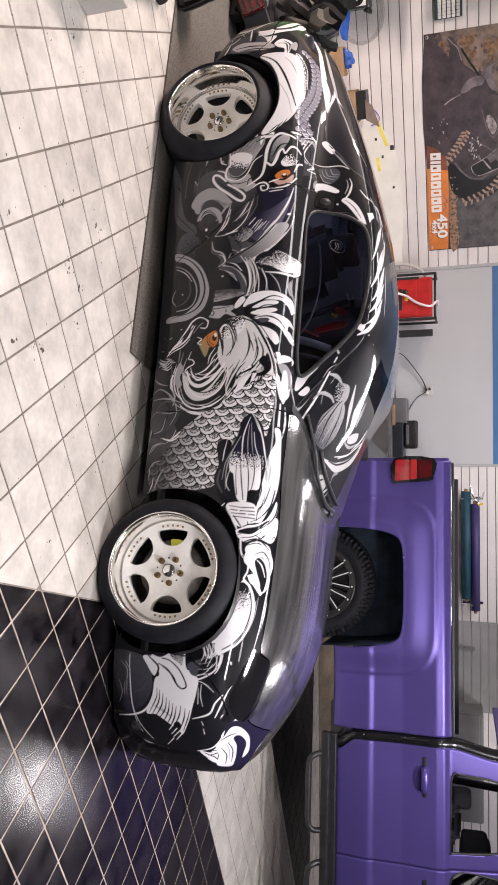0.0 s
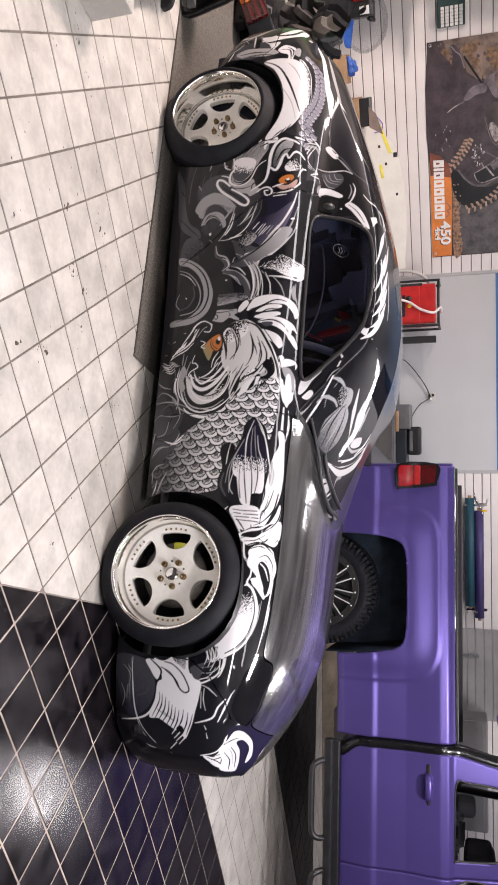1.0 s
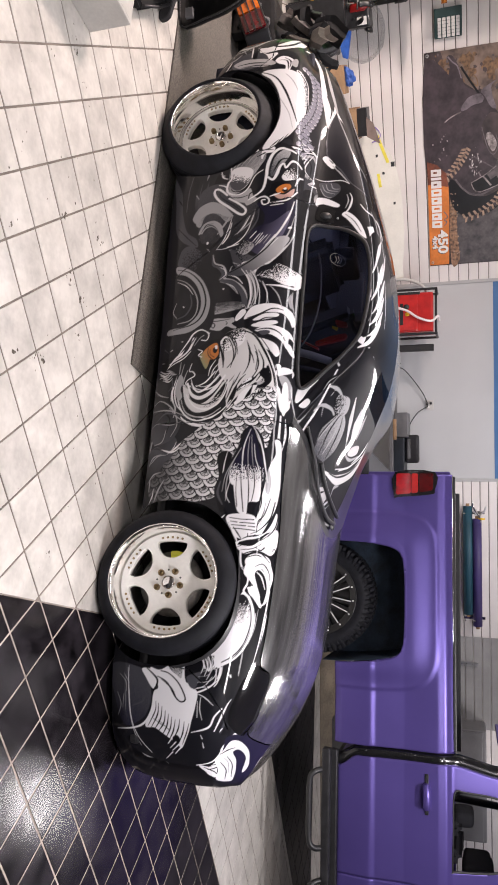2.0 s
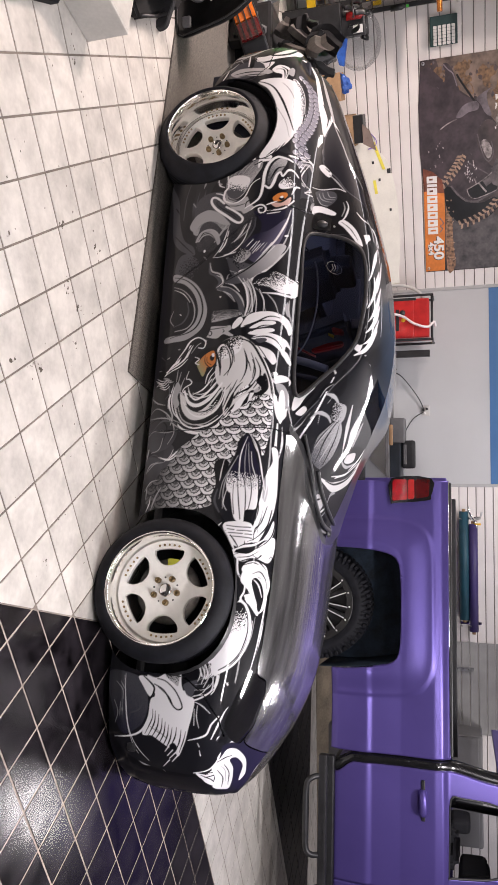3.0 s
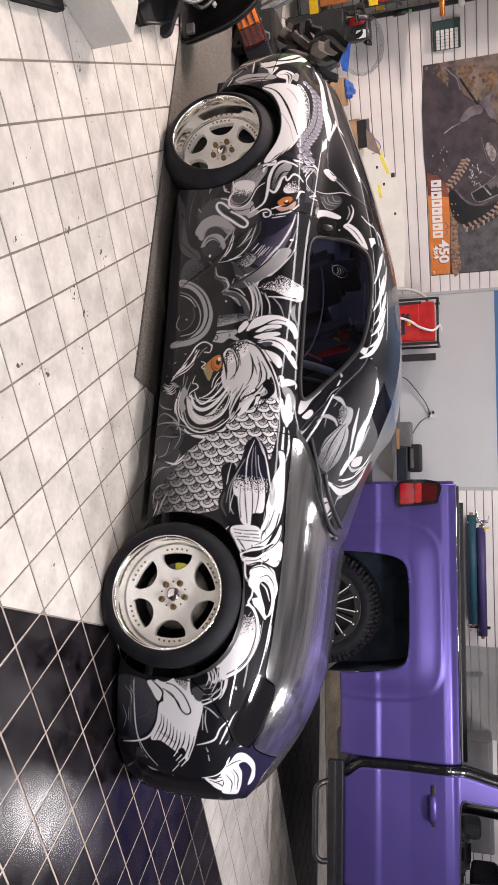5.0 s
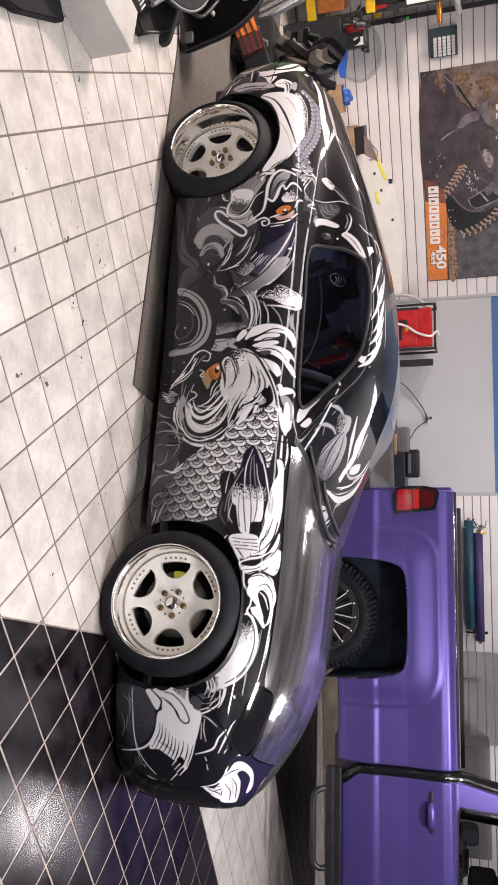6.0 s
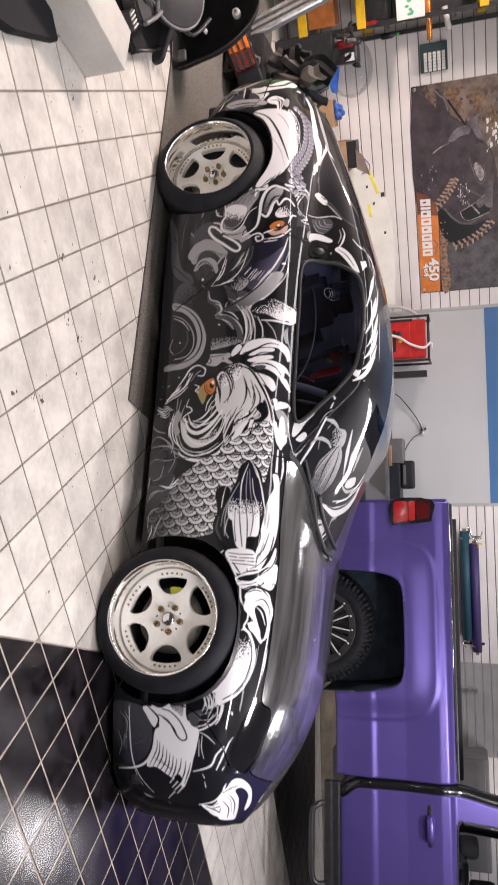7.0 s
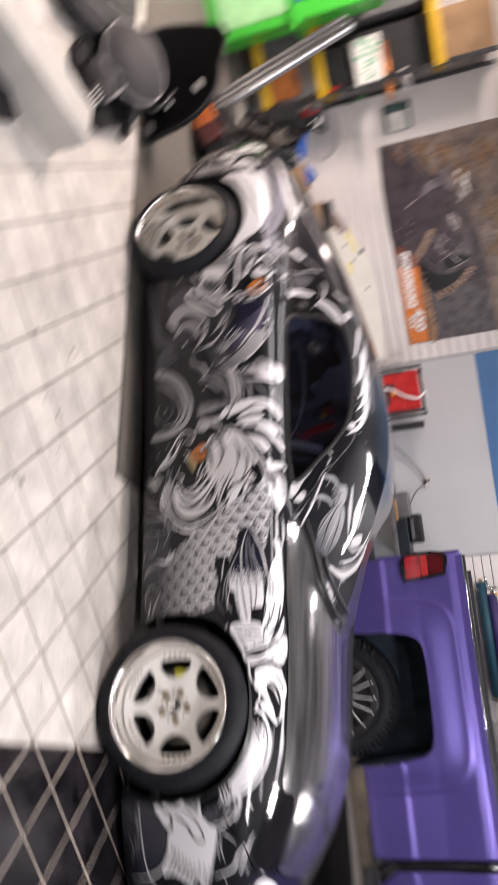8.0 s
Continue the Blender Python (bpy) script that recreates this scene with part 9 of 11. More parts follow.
part("vent_cap", bm_lathe([(.0, -.012), (.016, -.010), (.022, -.004), (.024, .004)], 20, "Y", m=Matrix.Diagonal((.9, 1, 1.35, 1))), M_BLACKPL, vent, "oval black vent cap").location = (-1.99, -.002, .92)
part("vent_screw", bm_lathe([(.0, -.005), (.006, -.004), (.007, .002)], 10, "Y"), M_STEEL, vent).location = (-1.985, -.002, .985)


# ---- the pickup ----
TRUCK = Matrix(((.98615, -.16583, 0, .8045), (.16583, .98615, 0, 2.9664), (0, 0, 1, 0), (0, 0, 0, 1)))
M_PURPLE = mat("satin_purple_metallic_wrap", (0.108, 0.079, 0.308), 0.36, 0.5, vary=0.05, scale=2.0, bump=0.015, bump_scale=260, rough_vary=0.03)
M_REDLENS = mat("red_lamp_lens", (0.42, 0.006, 0.012), 0.10, vary=0.25, scale=14, coat=0.8)
M_REDDARK = mat("dark_red_lamp_lens", (0.09, 0.002, 0.004), 0.10, vary=0.25, scale=14, coat=0.8)
M_TRUCKGLASS = glass_mat("truck_side_glass", (0.62, 0.63, 0.66), 0.02)
M_DARKFAB = mat("dark_cabin_fabric", (0.018, 0.018, 0.022), 0.8, vary=0.2, scale=30, bump=0.2)
M_MILLED = mat("milled_aluminium", (0.75, 0.75, 0.75), 0.45, 0.5, vary=0.05)
M_BLACKRIM = mat("black_alloy", (0.012, 0.012, 0.013), 0.28, vary=0.15, coat=0.3)
TRUCK_W = 2.0


def side_sheet(x0, x1, z0, z1, depth, hole=None, step=0.012, edge=None):
    """A pressed side panel: a grid whose depth follows depth(x, z), with an opening, trued at the opening's edge."""
    nx, nz = int((x1 - x0) / step) + 1, int((z1 - z0) / step) + 1
    X, Z = np.meshgrid(np.linspace(x0, x1, nx), np.linspace(z0, z1, nz), indexing="ij")
    if edge:
        X = edge(X, Z)
    if hole:
        d, bx, bz = near_line(X, Z, hole, True)
        w = d < step * .6
        X[w], Z[w] = bx[w], bz[w]
    Y = depth(X, Z)
    ids = np.arange(nx * nz).reshape(nx, nz)
    q = np.stack([ids[:-1, :-1], ids[1:, :-1], ids[1:, 1:], ids[:-1, 1:]], -1).reshape(-1, 4)
    if hole:
        fx, fz = X.ravel()[q].mean(1), Z.ravel()[q].mean(1)
        q = q[~inside(fx, fz, hole)]
    used, inv = np.unique(q, return_inverse=True)
    me = bpy.data.meshes.new("sheet")
    me.from_pydata(np.stack([X, Y, Z], -1).reshape(-1, 3)[used].tolist(), [], inv.reshape(-1, 4).tolist())
    b = bmesh.new()
    b.from_mesh(me)
    bpy.data.meshes.remove(me)
    # fold the rims inwards, for thickness
    rim = [e for e in b.edges if len(e.link_faces) == 1]
    ex = bmesh.ops.extrude_edge_only(b, edges=rim)
    bmesh.ops.translate(b, verts=[v for v in ex["geom"] if isinstance(v, bmesh.types.BMVert)], vec=(0, .03, 0))
    bmesh.ops.recalc_face_normals(b, faces=b.faces)
    for f in b.faces:
        f.smooth = True
    return b


def bump_fn(t):
    t = np.clip(t, 0, 1)
    return t * t * (3 - 2 * t)


def side_depth(X, Z):
    """How far the flank stands in from its widest plane, by height."""
    y = np.interp(Z, [.60, .66, .80, .885, .90, .93, 1.15, 1.30, 1.40, 1.46, 1.50, 1.56], [.060, .030, .012, .004, .006, .016, .022, .010, .004, .014, .050, .075])
    return y


def bed_depth(X, Z):
    y = side_depth(X, Z)
    # the flare round the wheel and the long pressing above it
    d = (np.clip(np.abs(X + 1.085) / .69, 0, 2) ** 6 + np.clip((Z - .55) / .855, 0, 2) ** 6) ** (1 / 6)
    flare = .050 - .034 * bump_fn((d - .735) / .24) - .004 * bump_fn((d - .70) / .03)
    return y - flare * (1 - bump_fn((d - .975) / .045))


ARCH_T = [(p[0], p[1]) for p in spline([(-1.535, .50), (-1.53, .70), (-1.515, .92), (-1.475, 1.08), (-1.40, 1.135), (-1.25, 1.15), (-1.06, 1.152), (-.88, 1.15), (-.73, 1.135), (-.655, 1.08), (-.615, .92), (-.59, .70), (-.585, .50)], 4)]
truck = thing("pickup_truck", "satin purple crew-cab pickup truck on tall black off-road tyres", "truck", TRUCK)
bed = part("bed_side", side_sheet(-2.07, .03, .61, 1.515, bed_depth, ARCH_T), M_PURPLE, truck, "purple pressed bed side with flared arch", True)
part("bed_rail", bm_box(-2.06, .02, .062, .13, 1.508, 1.535, .008), M_BLACKPL, truck, "black bed rail cap")
part("rail_line", bm_tube([(-2.06, .058, 1.512), (.02, .058, 1.512)], .006, 8), M_CHROME, truck, "bright edge along the bed rail")
part("bed_inner", bm_box(-2.0, .0, .20, .24, 1.17, 1.50, .01), M_BLACKPL, truck)
part("bed_floor", bm_box(-2.02, .0, .64, 1.36, .96, 1.0, .01), M_BLACKPL, truck)
part("bed_side", bm_box(-2.07, .03, TRUCK_W - .10, TRUCK_W, .61, 1.53, .03), M_PURPLE, truck)
part("bed_rail", bm_box(-2.06, .46, TRUCK_W - .15, TRUCK_W - .06, 1.500, 1.548, .008), M_BLACKPL, truck, "black bed rail cap")
part("bed_bulkhead", bm_box(-.03, .01, .10, TRUCK_W - .08, .8, 1.50, .01), M_PURPLE, truck)
part("tailgate", bm_box(-2.10, -2.055, .06, TRUCK_W - .06, .78, 1.50, .018), M_PURPLE, truck)
part("frame_rail", bm_box(-2.0, 3.3, .68, .80, .66, .79, .02), M_DARKSTEEL, truck)
part("frame_rail", bm_box(-2.0, 3.3, 1.20, 1.32, .66, .79, .02), M_DARKSTEEL, truck)
part("rear_bumper", bm_box(-2.30, -2.06, .03, TRUCK_W - .03, .60, .86, .04, 3), M_DARKSTEEL, truck, "dark steel rear bumper")
part("tie_down_hook", bm_tube(spline([(-.30, .04, 1.33), (-.28, .02, 1.36), (-.22, .02, 1.365), (-.20, .03, 1.34)], 5), .004, 6), M_STEEL, truck)
# tail lamp
lamp = part("tail_light", bm_prism([(p[0], p[1]) for p in spline([(-2.085, 1.075), (-1.895, 1.072), (-1.888, 1.10), (-1.91, 1.35), (-1.945, 1.382), (-2.085, 1.385)], 3, True)], -.020, .05, "Y", .008), M_GLOSSBLACK, truck, "black-edged red tail light")
part("lens", bm_prism([(-2.075, 1.085), (-1.905, 1.082), (-1.915, 1.20), (-2.075, 1.20)], -.034, .0, "Y", .008), M_REDLENS, lamp, "bright red lens")
part("lens", bm_prism([(-2.075, 1.204), (-1.916, 1.204), (-1.922, 1.255), (-2.075, 1.255)], -.036, .0, "Y", .006), M_RED, lamp, "bright red lens")
part("lens", bm_prism([(-2.075, 1.26), (-1.924, 1.26), (-1.94, 1.365), (-2.075, 1.375)], -.034, .0, "Y", .008), M_REDDARK, lamp, "deep red lens")
# dark liner in the arch
b = bmesh.new()
for y0, y1 in ((.03, .62),):
    pts = ARCH_T
    lo, hi = [b.verts.new((x, y0, z)) for x, z in pts], [b.verts.new((x, y1, z)) for x, z in pts]
    for k in range(len(pts) - 1):
        b.faces.new((lo[k], hi[k], hi[k + 1], lo[k + 1])).smooth = True
    b.faces.new(hi)
part("wheel_well", b, mat("navy_black_liner", (.03, .052, .085), .6, vary=.3, scale=8), truck, "black wheel well liner")


def truck_wheel(x, y, flip=False):
    """Knobbly tyre on a black rim with milled spokes."""
    R, rr, w = .452, .302, .31
    wh = part("wheel", bm_lathe([(rr - .02, w), (rr - .03, .12), (rr - .01, .03), (rr + .006, .006), (rr + .012, .02), (rr, w)], 64, "Y"), M_BLACKRIM, truck, "black alloy wheel barrel")
    wh.matrix_basis = pose(x, y, R, 0, 17, 0) @ (pose(0, 0, 0, 0, 0, 180) if flip else Matrix.Identity(4))
    ty = bm_lathe([(rr, .02), (rr + .04, .0), (rr + .07, .002), (R - .045, .018), (R - .02, .04), (R - .014, .07), (R - .014, w - .07), (R - .03, w - .03), (rr + .05, w), (rr, w - .02)], 72, "Y")
    for k in range(68):
        a = 2 * math.pi * k / 68
        # shoulder lug, alternately long and short, raked against the next
        rake = Matrix.Rotation(-a, 4, "Y") @ Matrix.Translation((R, .05, 0)) @ Matrix.Rotation(.35 if k % 2 else .18, 4, "X") @ Matrix.Translation((-R, -.05, 0))
        merge(ty, bm_box(R - .030 - .022 * (k % 2), R, .010, .080 + .014 * (k % 2), -.0135, .0135, .004, 1), rake)
        merge(ty, bm_box(R - .070, R - .040, .002, .030, -.006, .006, .003, 1), rake)
        for q in range(3):
            merge(ty, bm_box(R - .03, R, .105 + q * .063, .152 + q * .063, -.014, .013, .003, 1), Matrix.Rotation(-a - q * .04, 4, "Y"))
    part("tyre", ty, M_TYRE, wh, "black off-road tyre with deep lugs")
    part("rim_ring", bm_lathe([(rr - .045, .034), (rr - .030, .022), (rr - .008, .020), (rr + .004, .008)], 64, "Y"), M_BLACKRIM, wh)
    part("wheel_back", bm_lathe([(.0, .10), (rr - .02, .10)], 48, "Y"), M_BLACKRIM, wh)
    part("hub", bm_lathe([(.0, .020), (.05, .020), (.062, .035), (.085, .05), (.085, .10)], 32, "Y"), M_BLACKRIM, wh)
    sp = mesh_of("spoke", bm_prism([(.06, -.022), (.222, -.040), (.222, -.012), (.06, -.004)], .026, .06, "Y", .004), M_BLACKRIM)
    ml = mesh_of("milled_edge", bm_prism([(.075, -.0225), (.222, -.0415), (.222, -.0345), (.075, -.0160)], .0235, .03, "Y"), M_MILLED)
    for k in range(8):
        for s in (1, -1):
            for me, nm in ((sp, "spoke"), (ml, "milled_edge")):
                ob = part(nm, me, None, wh)
                ob.matrix_basis = Matrix.Rotation(2 * math.pi * k / 8, 4, "Y") @ Matrix.Diagonal((1.18, 1, 1.18 * s, 1))
    bt = mesh_of("rim_bolt", bm_lathe([(.0, -.006), (.006, -.006), (.008, .0)], 8, "Y"), M_MILLED)
    for k in range(16):
        a = 2 * math.pi * (k + .5) / 16
        ob = part("rim_bolt", bt, None, wh)
        ob.location = ((rr - .019) * math.cos(a), .020, (rr - .019) * math.sin(a))
    return wh


truck_wheel(-1.08, .075)
truck_wheel(2.55, .075)
truck_wheel(-1.08, TRUCK_W - .075, True)
truck_wheel(2.55, TRUCK_W - .075, True)
part("axle", bm_cyl((-1.08, .3, .452), (-1.08, 1.7, .452), .06), M_DARKSTEEL, truck)
part("axle", bm_cyl((2.55, .3, .452), (2.55, 1.7, .452), .06), M_DARKSTEEL, truck)


# cab
def door_depth(X, Z):
    y = side_depth(X, Z)
    return np.where(Z > 1.50, .050 + (Z - 1.50) * .22, y)


WIN_R = [(p[0], p[1]) for p in spline([(.315, 1.515), (.58, 1.505), (.845, 1.498), (.862, 1.52), (.855, 1.80), (.80, 1.90), (.60, 1.915), (.40, 1.90), (.335, 1.82), (.305, 1.60)], 4, True)]
WIN_F = [(p[0], p[1]) for p in spline([(1.02, 1.515), (1.4, 1.505), (1.78, 1.495), (1.80, 1.52), (1.62, 1.78), (1.48, 1.89), (1.30, 1.91), (1.08, 1.905), (1.03, 1.82)], 4, True)]
curved_rear = lambda X, Z: X + .055 * bump_fn((.80 - Z) / .16) * np.clip((.55 - X) / .4, 0, 1) ** 2 * 1.6 + .09 * bump_fn((Z - 1.45) / .45) * np.clip((.55 - X) / .4, 0, 1)
for nm, xa, xb, win in (("rear_door", .112, .975, WIN_R), ("front_door", .985, 2.02, WIN_F)):
    d = part(nm, side_sheet(xa, xb, .64, 1.955, door_depth, win, .012, curved_rear if nm == "rear_door" else None), M_PURPLE, truck, "purple cab door")
    seal = [(x, float(door_depth(np.array(x), np.array(z))) + .004, z) for x, z in win]
    part("window_seal", bm_tube(seal, .009, 6, True), M_BLACKPL, d, "black window seal")
    cx, cz = sum(p[0] for p in win) / len(win), sum(p[1] for p in win) / len(win)
    b = bmesh.new()
    b.faces.new([b.verts.new((x, .012 + float(door_depth(np.array(x), np.array(z))), z)) for x, z in win])
    g = part("pane", b, M_TRUCKGLASS, d, "clear side window pane")
    g.visible_shadow = False
    hx = .185 if nm == "rear_door" else 1.06
    h = part("handle", bm_tube(spline([(hx + .085, .006, 1.315), (hx + .10, -.030, 1.318), (hx + .17, -.040, 1.32), (hx + .225, -.030, 1.318), (hx + .235, .006, 1.315)], 5), .023, 12, flat=1.25), M_PURPLE, d, "purple pull handle")
    part("handle_recess", bm_box(hx, hx + .075, -.002, .03, 1.303, 1.330, .006), M_BLACKPL, d, "black handle end")
    part("handle_recess", bm_box(hx + .245, hx + .29, -.002, .03, 1.303, 1.330, .006), M_BLACKPL, d, "black handle end")
# gloss black pillar and seal between bed and cab
pil = []
for z in np.linspace(.62, 1.96, 28):
    t = (z - .62) / 1.34
    xr = .100 + .055 * float(bump_fn((.80 - z) / .16)) * 1.3 + .09 * float(bump_fn((z - 1.45) / .45))
    pil.append((xr, float(door_depth(np.array(.2), np.array(z))) + .012, z))
b = bmesh.new()
rows = [[b.verts.new((x - w, y + dy, z)) for w, dy in ((-.03, .012), (.0, .004), (.030, .006), (.055, .020), (.065, .05))] for x, y, z in pil]
for p, q in zip(rows, rows[1:]):
    for k in range(4):
        b.faces.new((p[k], p[k + 1], q[k + 1], q[k])).smooth = True
part("rear_pillar", b, M_GLOSSBLACK, truck, "gloss black cab pillar")
part("cab_back", bm_box(.10, .16, .10, TRUCK_W - .10, .66, 1.50, .02), M_PURPLE, truck)
part("cab_back", bm_box(.16, .20, .18, TRUCK_W - .18, 1.86, 1.97, .01), M_PURPLE, truck)
part("cab_floor", bm_box(.12, 2.05, .08, TRUCK_W - .08, .62, .70, .02), M_BLACKPL, truck)
roof = bm_box(.20, 1.50, .16, TRUCK_W - .16, 1.955, 2.02, .03, 3)
part("roof", roof, M_PURPLE, truck, "purple cab roof")
fd = bm_prism([(.16, .64), (2.02, .64), (2.02, 1.49), (.16, 1.49)], TRUCK_W - .06, TRUCK_W - .01, "Y", .01)
part("far_door", fd, M_PURPLE, truck)
for x in (.92, 1.9):
    part("far_pillar", bm_tube([(x, TRUCK_W - .05, 1.48), (x if x < 1.5 else 1.5, TRUCK_W - .16, 1.97)], .035, 8), M_BLACKPL, truck)
part("windshield", bm_prism([(2.05, 1.45), (1.52, 1.97), (1.50, 1.96), (2.03, 1.44)], .16, TRUCK_W - .16, "Y"), M_TRUCKGLASS, truck, "raked truck windshield")
part("front_fender", side_sheet(2.03, 3.55, .62, 1.36, side_depth, [(p[0] + 3.62, p[1]) for p in ARCH_T]), M_PURPLE, truck)
part("hood", bm_box(2.03, 3.50, .08, TRUCK_W - .08, 1.33, 1.45, .05, 3), M_PURPLE, truck)
part("front_fender", bm_box(2.03, 3.55, TRUCK_W - .08, TRUCK_W, .9, 1.38, .03), M_PURPLE, truck)
part("front_bumper", bm_box(3.45, 3.70, .02, TRUCK_W - .02, .55, 1.0, .05, 3), M_BLACKPL, truck)
# cabin: seats and headrests
for x, y in ((1.02, .55), (1.02, 1.45), (1.20, .50), (1.50, 1.45)):
    s = bm_box(x - .30, x + .25, y - .26, y + .26, .85, 1.05, .05, 3)
    merge(s, bm_prism([(x - .20, 1.0), (x - .32, 1.57), (x - .42, 1.56), (x - .34, 1.0)], y - .25, y + .25, "Y", .04, None, 3))
    st = part("seat", s, M_DARKFAB, truck, "dark fabric cab seat")
    if x > 1.1:
        part("headrest", bm_box(x - .28, x - .14, y - .15, y + .15, 1.56, 1.80, .06, 4), M_DARKFAB, st)
        continue
    hr = bm_box(x - .46, x - .34, y - .13, y + .13, 1.50, 1.655, .055, 5)
    bm_cyl((x - .38, y - .06, 1.5), (x - .38, y - .06, 1.65), .008, 8, bm=hr)
    bm_cyl((x - .38, y + .06, 1.5), (x - .38, y + .06, 1.65), .008, 8, bm=hr)
    part("headrest", hr, M_DARKFAB, st)
# step bar below the doors
bar = part("step_bar", bm_box(.06, 2.1, -.085, -.005, .535, .600, .018, 3), M_DARKSTEEL, truck, "black step bar below the doors")
part("sill_cover", bm_box(.08, 2.1, -.004, .06, .575, .645, .012), M_BLACKPL, truck)
for x0 in (.22, 1.02):
    part("step_hoop", bm_tube(spline([(x0, -.05, .55), (x0 + .01, -.10, .49), (x0 + .07, -.115, .452), (x0 + .30, -.115, .448), (x0 + .50, -.115, .452), (x0 + .56, -.10, .49), (x0 + .57, -.05, .55)], 6), .022, 12), M_DARKSTEEL, bar, "round hoop step")
for x0 in (.3, 1.3, 2.0):
    part("step_bracket", bm_box(x0, x0 + .05, -.02, .5, .56, .60, .006), M_DARKSTEEL, bar)


# ---- things on and before the walls ----
def on_wall(m, x, out, z):
    """A pose on a wall: x along it, out from it, z up."""
    return m @ pose(x, -out, z)


# the banner
M_PRINTDARK = mat("dark_printed_vinyl", (0.060, 0.044, 0.045), 0.35, vary=0.5, scale=3.5, bump_scale=14, dark=(0.014, 0.012, 0.014))
M_PRINTBROWN = mat("brown_printed_vinyl", (0.165, 0.122, 0.10), 0.35, vary=0.5, scale=5, bump_scale=25, dark=(0.045, 0.034, 0.030))
M_PRINTSLATE = mat("slate_printed_vinyl", (0.080, 0.072, 0.074), 0.35, vary=0.5, scale=9, bump_scale=40, dark=(0.032, 0.03, 0.034))
M_PRINTGRAVEL = mat("gravel_printed_vinyl", (0.26, 0.15, 0.09), 0.35, vary=0.5, scale=30, bump_scale=80, dark=(0.03, 0.02, 0.018))
M_PRINTMAUVE = mat("mauve_printed_vinyl", (0.17, 0.145, 0.165), 0.35, vary=0.3, scale=8, bump_scale=40)
M_PRINTRUST = mat("rust_printed_vinyl", (0.20, 0.062, 0.035), 0.35, vary=0.3, scale=5, bump_scale=40)
M_PRINTGOLD = mat("golden_printed_leaves", (0.17, 0.10, 0.052), 0.35, vary=0.5, scale=26, bump_scale=60, dark=(0.05, 0.035, 0.028))
M_PRINTGREY = mat("grey_printed_vinyl", (0.12, 0.10, 0.105), 0.35, vary=0.4, scale=9, bump_scale=40, dark=(0.028, 0.025, 0.028))
M_PRINTPALE = mat("pale_printed_vinyl", (0.30, 0.265, 0.26), 0.35, vary=0.5, scale=26, bump_scale=60, dark=(0.05, 0.043, 0.043))
M_PRINTORANGE = mat("orange_printed_band", (0.72, 0.22, 0.045), 0.35, vary=0.15, scale=3, bump_scale=40)
M_PRINTTAN = mat("tan_printed_tread", (0.36, 0.245, 0.175), 0.4, vary=0.3, scale=20)
M_PRINTWHITE = mat("white_printed_vinyl", (0.78, 0.76, 0.74), 0.35, vary=0.03)
M_PRINTPLUM = mat("plum_printed_vinyl", (0.046, 0.034, 0.040), 0.35, vary=0.5, scale=6, bump_scale=30, dark=(0.022, 0.017, 0.021))
M_PRINTBLACK = mat("black_printed_vinyl", (0.008, 0.008, 0.010), 0.3, vary=0.3, scale=8)
PX0, PX1, PZ0, PZ1 = -2.42, -0.22, 1.235, 2.62
poster = solo("wall_banner", bm_box(0, PX1 - PX0, -.004, 0, 0, PZ1 - PZ0), M_PRINTDARK, "dark printed banner of a muddy quad bike in woods", "banner", on_wall(M_W1, PX0, .003, PZ0))


def print_on(name, poly, m, lift, smooth_n=0, label=""):
    pts = [(p[0], p[1]) for p in (spline(poly, smooth_n, True) if smooth_n else poly)]
    return part(name, bm_prism(pts, -.004 - lift, -.004 - lift + .0008, "Y"), m, poster, label)


def band(name, line, w, m, lift, label=""):
    """A printed stroke of even width along a line."""
    L = spline(line, 6)
    n = [(L[min(k + 1, len(L) - 1)] - L[max(k - 1, 0)]).normalized() for k in range(len(L))]
    up = [Vector((-d.y, d.x)) * w / 2 for d in n]
    return print_on(name, [(p + u) for p, u in zip(L, up)] + [(p - u) for p, u in zip(L[::-1], up[::-1])], m, lift, 0, label)


print_on("printed_wood", [(.0, .16), (.0, 1.38), (2.19, 1.38), (2.19, .80), (1.7, .95), (1.1, .90), (.5, .62), (.30, .36), (.12, .20)], M_PRINTBROWN, .001, 0, "brown blurred woods")
for cx, cz, r in ((.13, .20, .07), (.22, .22, .05), (.12, .42, .08), (.24, .46, .06), (.20, .66, .10), (.40, .80, .10), (.30, 1.05, .15), (.9, 1.10, .16), (1.3, 1.1, .12)):
    print_on("printed_leaves", [(cx + r * math.cos(a) * (1 + .35 * math.sin(3 * a + cx * 9)), cz + r * .8 * math.sin(a) * (1 + .3 * math.cos(4 * a))) for a in np.linspace(0, 2 * math.pi, 14, endpoint=False)], M_PRINTGOLD, .002, 3, "golden leaves")
rng = random.Random(8)
for k in range(120):
    cx, cz, r = rng.choice(((.16, .30, .12), (.22, .60, .16), (.40, .84, .16), (.30, 1.08, .2), (.9, 1.12, .22), (1.3, 1.12, .18), (.12, .14, .08)))
    c, s, a = Vector((cx + rng.gauss(0, r), cz + rng.gauss(0, r * .7))), rng.uniform(.008, .026), rng.uniform(0, 3)
    if .02 < c.x < 2.1 and .03 < c.y < 1.35:
        print_on("printed_leaf", [c + Vector((math.cos(a + q) * s * (1.5 if j % 2 else .8), math.sin(a + q) * s)) for j, q in enumerate((0, 1.2, 2.6, 3.9, 5.1))], rng.choice((M_PRINTGOLD, M_PRINTGREY, M_PRINTDARK, M_PRINTBROWN)), .0022, 0)
